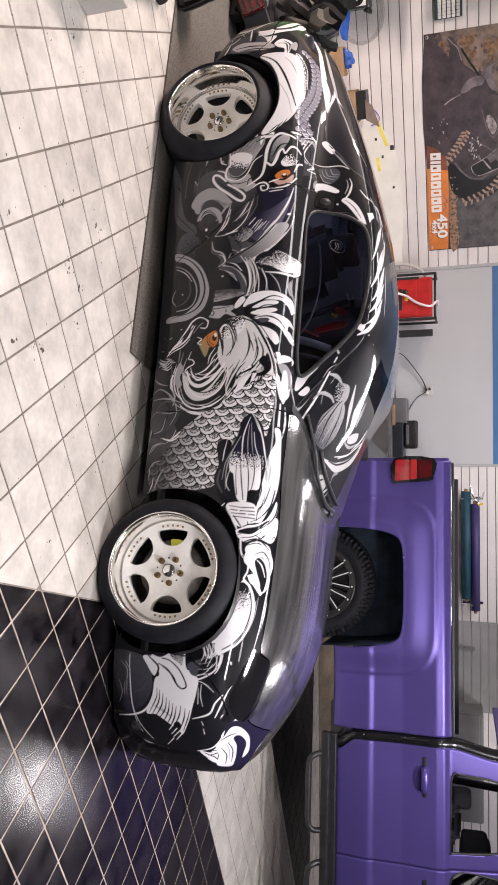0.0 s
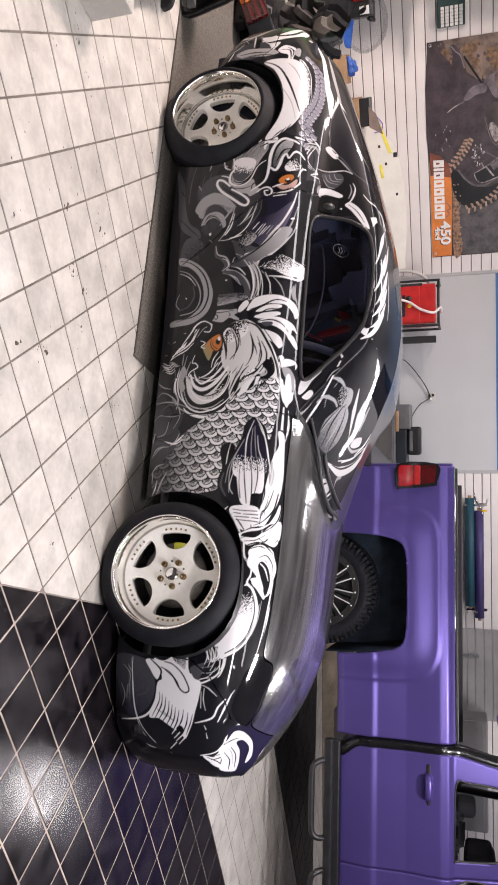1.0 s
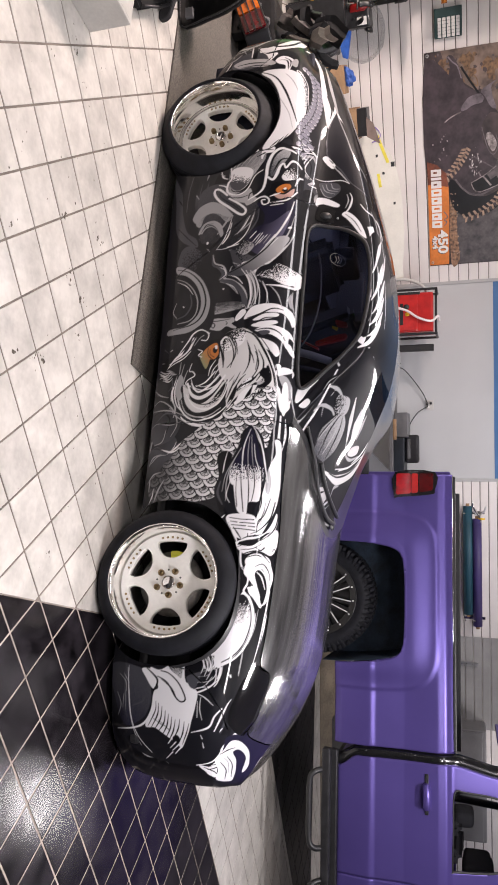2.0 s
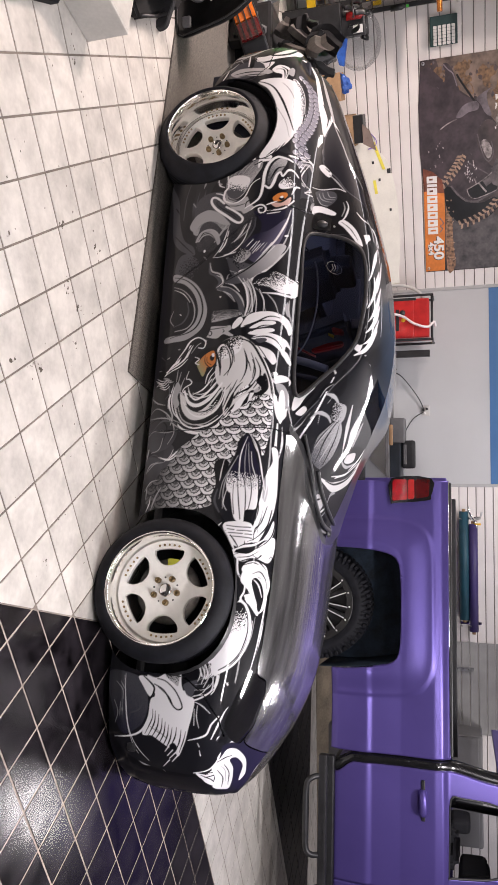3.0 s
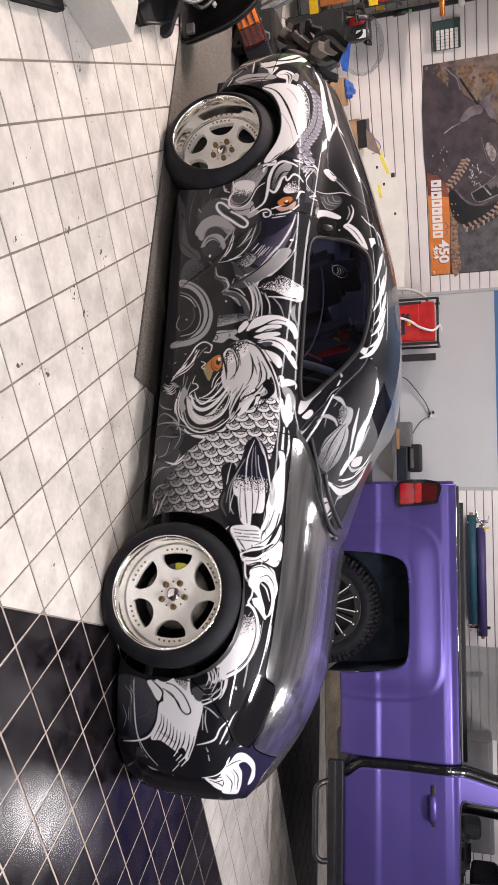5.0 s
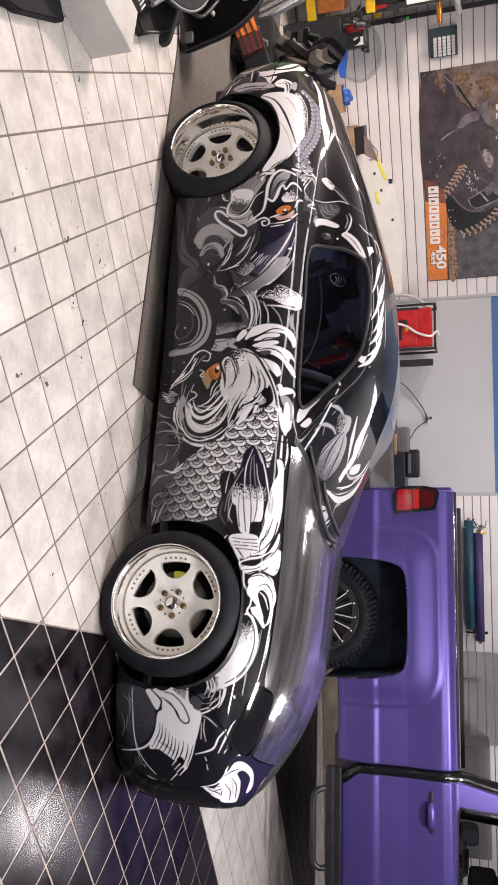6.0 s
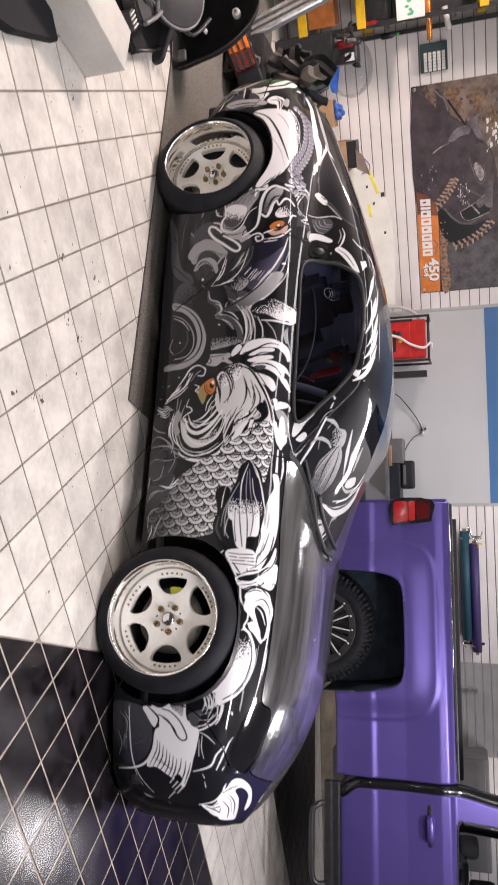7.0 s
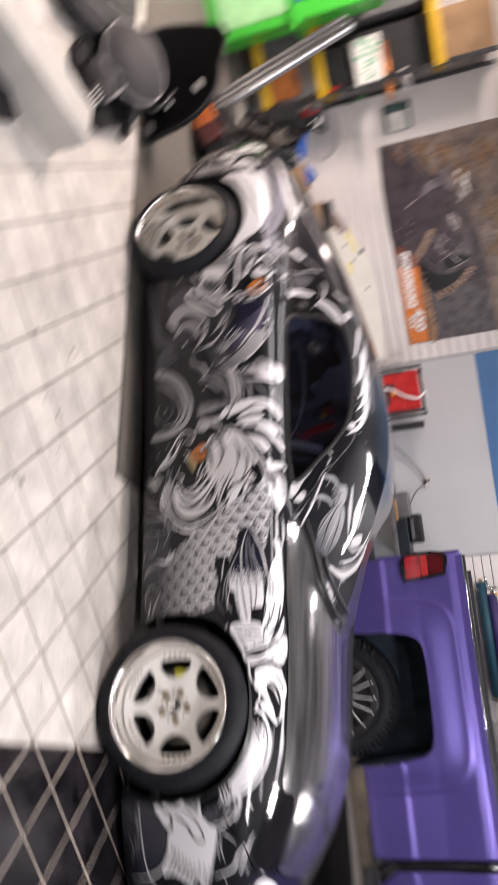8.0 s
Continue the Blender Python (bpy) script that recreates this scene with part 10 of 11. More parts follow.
print_on("printed_ground", [(.10, .0), (1.25, .0), (1.42, .26), (1.15, .40), (.95, .46), (.70, .40), (.45, .30), (.26, .26)], M_PRINTPLUM, .0025, 3)
print_on("printed_ground", [(1.24, .235), (2.19, .235), (2.19, .98), (1.75, .92), (1.4, .50), (1.2, .36)], M_PRINTSLATE, .0022, 0, "dark slate ground")
print_on("printed_gravel", [(1.36, .235), (2.17, .235), (2.15, .33), (1.9, .31), (1.6, .30), (1.42, .27)], M_PRINTGRAVEL, .003, 3, "tan gravel edge")
# the quad bike's dark bulk, fenders, lamp and bumper
print_on("printed_quad_body", [(0.290, 0.007), (0.261, 0.122), (0.290, 0.218), (0.290, 0.336), (0.378, 0.430), (0.447, 0.584), (0.624, 0.713), (0.800, 0.823), (1.192, 0.844), (1.447, 0.637), (1.427, 0.442), (1.271, 0.292), (1.192, 0.178), (1.075, 0.036), (0.800, -0.001)], M_PRINTPLUM, 0.0042, 4, "dark plum quad bike body")
print_on("printed_under_shade", [(1.271, 0.233), (1.329, 0.348), (1.447, 0.441), (1.476, 0.616), (1.427, 0.755), (1.525, 0.790), (1.643, 0.667), (1.682, 0.430), (1.584, 0.278), (1.427, 0.230)], M_PRINTBLACK, 0.0043, 4)
print_on("printed_seat", [(0.065, 0.228), (0.055, 0.272), (0.124, 0.324), (0.231, 0.362), (0.349, 0.392), (0.378, 0.332), (0.349, 0.259), (0.320, 0.209), (0.231, 0.241), (0.143, 0.252)], M_PRINTPLUM, 0.0046, 4)
band("printed_seat_edge", [(0.061, 0.235), (0.118, 0.281), (0.163, 0.330), (0.282, 0.368)], 0.012, M_PRINTMAUVE, 0.0052)
band("printed_rack", [(0.173, 0.365), (0.271, 0.425), (0.369, 0.489), (0.451, 0.544)], 0.02, M_PRINTBLACK, 0.0053)
band("printed_rack", [(0.231, 0.437), (0.290, 0.512), (0.369, 0.529), (0.349, 0.490), (0.271, 0.439)], 0.01, M_PRINTGOLD, 0.0051)
print_on("printed_fender", [(0.584, 0.358), (0.525, 0.384), (0.467, 0.446), (0.447, 0.545), (0.486, 0.586), (0.535, 0.570), (0.549, 0.481), (0.588, 0.411)], M_PRINTMAUVE, 0.0056, 4, "mauve-grey fender")
print_on("printed_fender", [(0.427, 0.561), (0.378, 0.626), (0.333, 0.726), (0.388, 0.665), (0.486, 0.676), (0.604, 0.714), (0.584, 0.656), (0.486, 0.602)], M_PRINTMAUVE, 0.0056, 4, "mauve-grey fender")
band("printed_bar", [(0.682, 0.193), (0.639, 0.261), (0.600, 0.361)], 0.012, M_PRINTPALE, 0.0057)
print_on("printed_panel", [(0.761, 0.570), (0.643, 0.653), (0.682, 0.750), (0.859, 0.820), (1.075, 0.810), (1.114, 0.730), (1.035, 0.655), (0.918, 0.582)], M_PRINTDARK, 0.0047, 4)
print_on("printed_lamp", [(0.859, 0.608), (0.829, 0.645), (0.878, 0.692), (0.957, 0.722), (1.020, 0.695), (1.012, 0.664), (0.927, 0.625)], M_PRINTPALE, 0.0058, 4, "pale headlamp")
band("printed_lamp_edge", [(0.771, 0.569), (0.878, 0.596), (1.012, 0.641), (1.055, 0.694), (0.976, 0.733), (0.859, 0.712)], 0.01, M_PRINTGREY, 0.0056)
band("printed_bumper_edge", [(1.271, 0.292), (1.369, 0.366), (1.437, 0.451), (1.457, 0.558), (1.408, 0.678), (1.349, 0.798)], 0.02, M_PRINTGREY, 0.0057, "grey bumper edge")
band("printed_bumper_edge", [(1.055, 0.488), (1.114, 0.573), (1.192, 0.688), (1.271, 0.772)], 0.012, M_PRINTGREY, 0.0056)
print_on("printed_grille", [(1.329, 0.462), (1.251, 0.606), (1.182, 0.708), (1.251, 0.773), (1.349, 0.769), (1.408, 0.619), (1.427, 0.520)], M_PRINTBLACK, 0.0059, 2)
band("printed_grille_edge", [(1.325, 0.458), (1.294, 0.526), (1.241, 0.626), (1.176, 0.718)], 0.01, M_PRINTPALE, 0.0061)
band("printed_grille_edge", [(1.333, 0.462), (1.392, 0.486), (1.427, 0.536), (1.412, 0.619), (1.361, 0.768)], 0.01, M_PRINTPALE, 0.0061)
band("printed_grille_bar", [(1.267, 0.582), (1.320, 0.623), (1.369, 0.664)], 0.018, M_PRINTPALE, 0.0062)
print_on("printed_winch", [(1.251, 0.622), (1.212, 0.687), (1.271, 0.723), (1.314, 0.662)], M_PRINTGREY, 0.0062, 0)
print_on("printed_mesh", [(1.212, 0.687), (1.035, 0.763), (1.055, 0.811), (1.329, 0.799), (1.300, 0.732)], M_PRINTGREY, 0.006, 0)
rng = random.Random(12)
for k in range(46):
    c = Vector((rng.gauss(1.13, .05), rng.gauss(.48, .045))) if k < 26 else Vector((rng.gauss(.55, .09), rng.gauss(.78, .04)))
    s = rng.uniform(.004, .012) * (1 if k < 26 else 2.2)
    print_on("printed_splash", [c + Vector((-s, -s * .5)), c + Vector((s * 1.4, -s * .3)), c + Vector((s * .7, s * .6)), c + Vector((-s * .8, s * .5))], M_PRINTWHITE if k % 3 else M_PRINTPALE, .0063)
# tyre treads
for p0, p1, p2, nn in (((.97, .41), (1.10, .36), (1.25, .20), 9), ((1.46, .78), (1.64, .66), (1.69, .40), 9)):
    for k in range(nn):
        t = k / (nn - 1)
        c = Vector(p0) * (1 - t) ** 2 + Vector(p1) * 2 * t * (1 - t) + Vector(p2) * t * t
        d = ((Vector(p1) - Vector(p0)) * (1 - t) + (Vector(p2) - Vector(p1)) * t).normalized()
        n = Vector((d.y, -d.x))
        for q in (-1, 1):
            o = c + n * q * .022 + d * q * .008
            print_on("printed_tread", [o - d * .012 - n * .024 * q, o + d * .014 - n * .024 * q, o + d * .026 + n * .026 * q, o + d * .004 + n * .026 * q], M_PRINTTAN, .006)
        if k < nn - 1:
            print_on("printed_tread_base", [c - n * .045, c + n * .045, c + d * .035 + n * .045, c + d * .035 - n * .045], M_PRINTPLUM, .0052)
rng = random.Random(3)
for k in range(70):
    c = Vector((rng.uniform(.80, 1.10), rng.uniform(.06, .22))) if k < 14 else Vector((rng.uniform(.95, 1.25), rng.uniform(.42, .56))) if k < 28 else Vector((rng.uniform(1.4, 2.15), rng.uniform(.24, .33)))
    s = rng.uniform(.003, .009)
    print_on("printed_fleck", [c + Vector((-s, -s)), c + Vector((s * 1.5, -s * .4)), c + Vector((s * .6, s)), c + Vector((-s, s * .7))], M_PRINTPALE if k < 28 else M_PRINTTAN, .0065)
# orange band with the model lettering
print_on("printed_band", [(1.30, .0), (2.19, .0), (2.19, .212), (1.55, .225), (1.34, .22)], M_PRINTORANGE, .007, 0, "orange title band")
print_on("printed_band_fade", [(1.06, .0), (1.30, .0), (1.34, .22), (1.20, .20), (1.10, .10)], M_PRINTRUST, .0068)
x = 1.145
for k, w in enumerate((.072, .028, .074, .076, .076, .074, .074, .074)):
    print_on("title_bar", [(x, .035), (x + w, .035), (x + w + .004, .145), (x + .004, .145)], M_PRINTWHITE, .0085, 0)
    if w > .05:
        print_on("title_notch", [(x + w * .36, .062), (x + w * .62, .062), (x + w * .62, .100 + .02 * (k % 2)), (x + w * .36, .100 + .02 * (k % 2))], M_PRINTRUST if k < 3 else M_PRINTORANGE, .0095, 0)
    x += w + .011
for words, size, x, z, sq in (("450", .145, 1.80, .072, 1.20), ("4x4", .085, 1.86, .020, 1.15)):
    me = text_mesh(words, size, M_PRINTWHITE, "lettering", sq)
    ob = part("lettering", me, None, poster, "white printed figures")
    ob.matrix_basis = pose(x, -.0135, z, 90, 0, 0)
    dk = part("lettering_shade", text_mesh(words, size, M_PRINTBLACK, "lettering_shade", sq), None, poster, "dark edge of the figures")
    dk.matrix_basis = pose(x + .006, -.0125, z - .006, 90, 0, 0)
band("printed_peaks", [(1.60, .165), (1.66, .205), (1.69, .170), (1.72, .195), (1.76, .16)], .010, M_PRINTMAUVE, .009)
for x, z in ((.03, .03), (2.16, .03)):
    part("eyelet", bm_lathe([(.008, -.012), (.016, -.011), (.018, -.006)], 16, "Y"), M_STEEL, poster).location = (x, 0, z)

# board of keys and tags
board = thing("tag_board", "dark green board with rows of white tags", "board", on_wall(M_W1, -2.80, .012, 1.345))
part("backing", bm_box(0, .27, -.03, .008, 0, .27, .006), mat("dark_green_board", (0.018, 0.05, 0.05), .5, vary=.15), board)
tag = mesh_of("tag", bm_box(-.014, .014, -.006, 0, -.017, .017, .003, 1), M_PAPER)
for i in range(6):
    for j in range(5):
        ob = part("tag", tag, None, board)
        ob.location = (.10 + .030 * i, -.032, .05 + .045 * j)

# outlet with cables
outlet = thing("wall_outlet", "white double wall outlet with two plugs in it", "outlet", on_wall(M_W2, 1.415, .0, 1.21))
part("plate", bm_box(-.06, .06, -.006, .006, -.04, .045, .003), M_LIGHTPL, outlet)
for x, z in ((-.02, .015), (.025, -.012), (-.01, -.025)):
    part("plug", bm_box(x - .014, x + .014, -.035, -.005, z - .012, z + .012, .004), M_BLACKPL if x < 0 else M_PAPER, outlet)
solo("cable", bm_tube([M_W2 @ Vector(p) for p in spline([(1.40, -.03, 1.19), (1.25, -.05, 1.12), (1.0, -.08, .93), (.96, -.10, .80), (.95, -.30, .905)], 6)], .006, 6), M_BLACKPL, "thin dark cable hanging from the outlet", "cable")
solo("cable", bm_tube([M_W2 @ Vector(p) for p in spline([(1.43, -.03, 1.19), (1.50, -.05, 1.08), (1.62, -.1, 1.00), (1.74, -.25, .97)], 6)], .006, 6), M_BLACKPL, "thin dark cable hanging from the outlet", "cable")


# workbench behind the car, and what stands on it
def bench(x0, x1, top, depth, label):
    t = thing("workbench", label, "workbench", M_W2)
    part("worktop", bm_box(x0, x1, -depth, -.02, top - .04, top, .006), M_GREYPL, t)
    for x in (x0 + .05, x1 - .05):
        for y in (-depth + .05, -.08):
            part("leg", bm_box(x - .025, x + .025, y - .025, y + .025, 0, top - .04, .004), M_DARKSTEEL, t)
    return t


bench(.02, 2.28, .84, .62, "plain grey workbench against the wall")
red = thing("red_charger", "red workshop charger in a black tubular frame", "charger", M_W2 @ pose(.41, -.36, .84))
part("case", bm_box(-.22, .22, -.14, .14, .03, .44, .02, 3), M_RED, red)
fp = part("front_panel", bm_box(-.20, .20, -.152, -.138, .04, .27, .006), M_RED, red)
part("panel_trim", bm_box(-.225, -.195, -.156, -.13, .02, .30, .006), M_BLACKPL, fp)
part("lettering_bar", bm_box(-.10, .14, -.157, -.15, .08, .115), M_BLACKPL, fp)
part("lettering_bar", bm_box(-.06, .12, -.157, -.15, .055, .07), M_BLACKPL, fp)
part("round_mark", bm_lathe([(.0, -.158), (.022, -.157), (.024, -.15)], 20, "Y"), M_YELLOW, fp).location = (.02, 0, .16)
part("round_mark", bm_lathe([(.0, -.158), (.030, -.157), (.032, -.15)], 20, "Y"), M_BLACKPL, fp).location = (-.06, 0, .15)
for x in (-.25, .245):
    part("frame_tube", bm_tube(spline([(x, -.15, .0), (x, -.15, .44), (x, -.12, .47), (x, .12, .47), (x, .15, .44), (x, .15, .0)], 5), .014, 8), M_BLACKPL, red, "black frame tube")
part("frame_tube", bm_tube([(-.25, -.13, .47), (.245, -.13, .47)], .014, 8), M_BLACKPL, red, "black frame tube")
solo("clear_hose", bm_tube([M_W2 @ Vector(p) for p in spline([(.36, -.60, .86), (.40, -.56, 1.0), (.48, -.54, 1.12), (.52, -.52, 1.26), (.46, -.48, 1.33), (.50, -.40, 1.34)], 6)], .014, 8), mat("cloudy_hose", (.75, .68, .68), .3, vary=.1), "cloudy clear hose looped over the charger", "hose")
solo("white_hose", bm_tube([M_W2 @ Vector(p) for p in spline([(.02, -.45, .86), (.03, -.45, 1.0), (.08, -.45, 1.12), (.13, -.45, 1.18), (.16, -.40, 1.20)], 6)], .018, 8), M_LIGHTPL, "white corrugated hose on the bench", "hose")
solo("black_bar", bm_box(.755, .83, -.40, -.34, .84, 1.28, .006), M_BLACKPL, "upright black bar standing on the bench", "bar", M_W2)
solo("grey_case", bm_box(1.52, 1.80, -.45, -.15, .84, .995, .012), M_GREYPL, "grey plastic case on the bench", "case", M_W2)
M_NIGHT = mat("dark_blue_black_paint", (.012, .017, .024), .45, vary=.2)
solo("dark_cabinet", bm_box(1.805, 2.24, -.50, -.10, .84, .955, .01), M_NIGHT, "dark low cabinet on the bench", "cabinet", M_W2)
rest = thing("black_speaker", "black rounded speaker on the dark cabinet", "speaker", M_W2 @ pose(1.93, -.34, .955))
part("body", bm_box(-.16, .16, -.05, .05, .0, .155, .035, 3), M_BLACKPL, rest)
part("grille", bm_box(-.11, .11, -.058, -.045, .025, .06, .006), M_GREYPL, rest)
solo("bench_brush", bm_box(1.60, 1.83, -.60, -.56, .84, .88, .012), M_CARD, "wooden handled brush on the bench", "brush", M_W2)

# vinyl rolls on slat brackets
for nm, x0, x1, z, r, m, lab in (("vinyl_roll", 2.58, 3.80, 1.625, .052, M_TEAL, "teal vinyl roll on wall brackets"), ("vinyl_roll", 2.72, 3.93, 1.725, .050, M_VIOLETV, "violet vinyl roll on wall brackets")):
    t = thing(nm, lab, "vinyl roll", M_W2 @ pose(0, -.12, z), "vinyl rolls")
    part("roll", bm_cyl((x0, 0, 0), (x1, 0, 0), r, 28, bevel=.004), m, t)
    part("core", bm_cyl((x0 - .03, 0, 0), (x1 + .03, 0, 0), .02, 16), M_CARD, t)
for x, z in ((2.66, 1.63), (3.86, 1.63)):
    t = thing("wall_bracket", "chrome slat wall bracket holding rolls", "bracket", M_W2 @ pose(x, 0, z), "roll brackets")
    part("plate", bm_box(-.015, .015, -.012, .0, -.06, .18, .002), M_CHROME, t)
    for dz in (-.055, .045):
        part("arm", bm_tube([(0, 0, dz), (0, -.10, dz), (0, -.19, dz + .02)], .008, 8), M_CHROME, t)
clip_t = thing("clamp_tool", "chrome and yellow clamp hung on the wall", "clamp", M_W2 @ pose(2.62, -.05, 1.72))
part("jaw", bm_tube(spline([(-.10, -.10, -.05), (.0, -.10, -.02), (.10, -.10, .04), (.16, -.10, .02)], 5), .010, 8), M_CHROME, clip_t)
part("jaw", bm_tube(spline([(-.04, -.10, .10), (.02, -.10, .08), (.06, -.10, .02), (.02, -.10, -.03)], 5), .010, 8), M_STEEL, clip_t)
part("grip", bm_cyl((.10, -.10, .02), (.10, -.10, .09), .012, 10), M_YELLOW, clip_t, "yellow grip")
part("hook", bm_cyl((.0, .05, .0), (.0, -.11, .0), .006, 8), M_STEEL, clip_t)
t = thing("wall_bracket", "grey steel slat wall bracket", "bracket", M_W2 @ pose(4.38, 0, 1.60), "roll brackets")
part("arm", bm_prism([(-.02, -.11), (.02, -.11), (.025, .12), (-.01, .12)], -.04, -.002, "Y", .003), M_STEEL, t)
# black discs on the arm imitate the dark of its holes
for z in (-.06, .0, .06):
    part("hole", bm_lathe([(.0, -.042), (.006, -.0415)], 10, "Y"), M_BLACKPL, t).location = (0, 0, z)

# grey slats for wall shade, grey cabinet and an added tan sheet behind the pickup
# the wall's shadow is put in as grey slats over the white ones
M_SHADESLAT = mat("shaded_slat_grey", (.30, .295, .29), .5, vary=.1, scale=3, bump=.04)
grey = thing("wall_shade_slats", "grey slats standing in for a shadow on the white slat wall", "board", M_W2)
for k in range(15):
    part("slat", bm_box(4.08, 5.12, -.012, -.001, .831 + .094 * k + .004, .831 + .094 * (k + 1) - .004, .002), M_SHADESLAT, grey)
cab = thing("grey_cabinet", "tall grey steel cabinet with rounded top edges behind the pickup", "cabinet", M_W2 @ pose(5.02, -.34, 0))
part("body", bm_box(0, 1.22, .0, .33, .06, 1.80, .03, 3), mat("grey_cabinet_paint", (.17, .168, .17), .5, vary=.1, scale=4), cab)
part("plinth", bm_box(.03, 1.19, .02, .33, .0, .06, .004), M_BLACKPL, cab)
for k in range(2):
    d = part("door", bm_box(.02 + k * .60, .60 + k * .60, -.016, .0, .10, 1.76, .006), mat("grey_cabinet_door_paint", (.175, .172, .174), .5, vary=.1, scale=4), cab)
    part("handle", bm_box(.535 + k * .13, .55 + k * .13, -.035, -.016, .85, 1.0, .004), M_DARKSTEEL, d)
# tan sheet added where floor and wall foot lie in shade
M_SHADETAN = mat("shaded_floor_tan", (.21, .17, .12), .7, vary=.3, scale=3, bump=.1, bump_scale=40)
solo("plywood_sheet", bm_box(0, 3.2, 0, .018, 0, .62, .002), M_SHADETAN, "added tan sheet standing in for shaded floor and wall foot", "board", M_W2 @ pose(3.5, -.56, .004, -65, 0, 0))

# rack at the end of the slat wall
rack = thing("storage_rack", "black steel storage rack with yellow beams", "rack", M_W1)
for x in (-3.0, -4.9):
    for y, dx in ((-.64, 0), (-.06, .06)):
        part("upright", bm_box(x + dx - .022, x + dx + .022, y - .028, y + .028, 0, 2.5, .004), M_DARKSTEEL, rack)
    for z in (.5, 1.05, 1.7, 2.3):
        part("brace", bm_box(x - .01, x + .01, -.60, -.10, z - .012, z + .012, .003), M_DARKSTEEL, rack)
for z in (.27, .835, 1.955):
    for y in (-.68, -.05):
        part("beam", bm_box(-4.88, -2.985, y - .014, y + .014, z - .042, z + .042, .005), M_YELLOW, rack, "yellow steel beam")
    part("deck", bm_box(-4.88, -3.03, -.62, -.08, z + .022, z + .04, .003), M_GREYPL, rack, "grey shelf deck")
part("deck", bm_box(-4.88, -3.03, -.62, -.08, 1.13, 1.165, .003), M_BLACKPL, rack, "black shelf deck")


def carton(x, y, z, sx, sy, sz, m, label, turn=0, tape=True, nm="carton"):
    t = thing(nm, label, "box", M_W1 @ pose(x, y, z, 0, 0, turn))
    part("body", bm_box(-sx / 2, sx / 2, -sy / 2, sy / 2, 0, sz, .006), m, t)
    if tape:
        part("tape", bm_box(-sx / 2 - .001, sx / 2 + .001, -.025, .025, sz - .001, sz + .0015), M_LIGHTPL, t)
    return t


carton(-3.24, -.40, .312, .30, .36, .26, M_ORANGE, "orange plastic bin on the rack", 8, False, "storage_bin")
carton(-3.66, -.36, .312, .38, .36, .40, M_GREYPL, "grey plastic bin on the rack", -4, False, "storage_bin")
carton(-3.22, -.36, .876, .34, .46, .24, M_BLACKPL, "black case on the rack", 3, False, "case")
carton(-3.62, -.40, .876, .26, .30, .22, M_CARD, "brown carton with pale tape on the rack", -6, True)
carton(-3.20, -.565, 1.166, .40, .24, .26, M_PAPER, "white carton printed with green leaves, on the rack", 2, False, "leaf_carton")
carton(-3.26, -.23, 1.166, .44, .38, .72, M_BLACKPL, "tall black case on the rack", 0, False, "case")
carton(-3.72, -.36, 1.166, .34, .40, .70, M_GREYPL, "grey plastic bin on the rack", -5, False, "storage_bin")
# top carton enlarged to cast a shadow on the wall beside the rack
carton(-3.24, -.38, 1.996, .46, .56, .48, M_CARD, "brown carton with pale tape on the rack", 4, True)
leafm = mat("green_leaf_print", (.10, .42, .22), .6, vary=.2)
lc = bpy.data.objects["leaf_carton"]
rng = random.Random(8)
for k in range(22):
    ob = part("printed_leaf", bm_lathe([(.0, -.0012), (.017, -.001), (.019, .0)], 10, "Y"), leafm, lc)
    ob.location, ob.scale = (rng.uniform(-.18, .18), -.121, rng.uniform(.03, .23)), (rng.uniform(.6, 1.2), 1, rng.uniform(.8, 1.6))
green = thing("green_cabinet", "bright green plastic cabinet before the rack", "cabinet", M_W1)
part("body", bm_box(-4.6, -3.57, -1.32, -.82, .0, 1.53, .03, 3), M_GREEN, green)
part("panel", bm_box(-4.5, -3.66, -1.335, -1.315, .10, .72, .01), mat("pale_green_sheet", (.32, .62, .30), .4, vary=.1, scale=6), green, "pale green panel")
part("label", bm_box(-4.2, -3.72, -1.335, -1.315, .82, 1.20, .004), M_BLUE, green, "blue label")
part("ledge", bm_box(-4.6, -3.52, -1.36, -.80, .74, .79, .01), M_GREEN, green)
solo("copper_tube", bm_cyl((-2.80, -.60, 1.458), (-3.32, -.56, 1.458), .026, 18), M_COPPER, "copper coloured tube lying on the leaf carton", "tube", M_W1)
solo("tape_roll", bm_lathe([(.034, -.025), (.060, -.025), (.060, .025), (.034, .025), (.034, -.025)], 28), M_PAPER, "white roll of tape on the leaf carton", "tape roll", M_W1 @ pose(-3.13, -.46, 1.452))
solo("white_tube", bm_cyl((-2.86, -.50, 1.64), (-3.06, -.50, 1.60), .028, 14), M_LIGHTPL, "pale cartridge hooked at the rack", "cartridge", M_W1)
for k, (x, y, z, r, hh, m, lab) in enumerate(((-2.88, -.70, .60, .040, .19, M_RED, "red spray bottle on the pile of trim"), (-2.93, -.60, .56, .035, .14, M_PAPER, "white plastic bottle on the pile of trim"), (-2.90, -.50, 1.0, .028, .15, M_BLACKPL, "dark bottle with a green cap at the rack"), (-3.02, -.655, .876, .020, .13, M_RED, "red bottle on the rack"))):
    t = thing("bottle", lab, "bottle", M_W1 @ pose(x, y, z), "bottles")
    part("body", bm_lathe([(.0, .0), (r, .0), (r, hh * .7), (r * .45, hh * .88), (r * .45, hh)], 20), m, t)
    part("cap", bm_lathe([(r * .5, hh * .98), (r * .5, hh * 1.15), (.0, hh * 1.15)], 16), M_GREEN if k == 2 else M_BLACKPL, t)
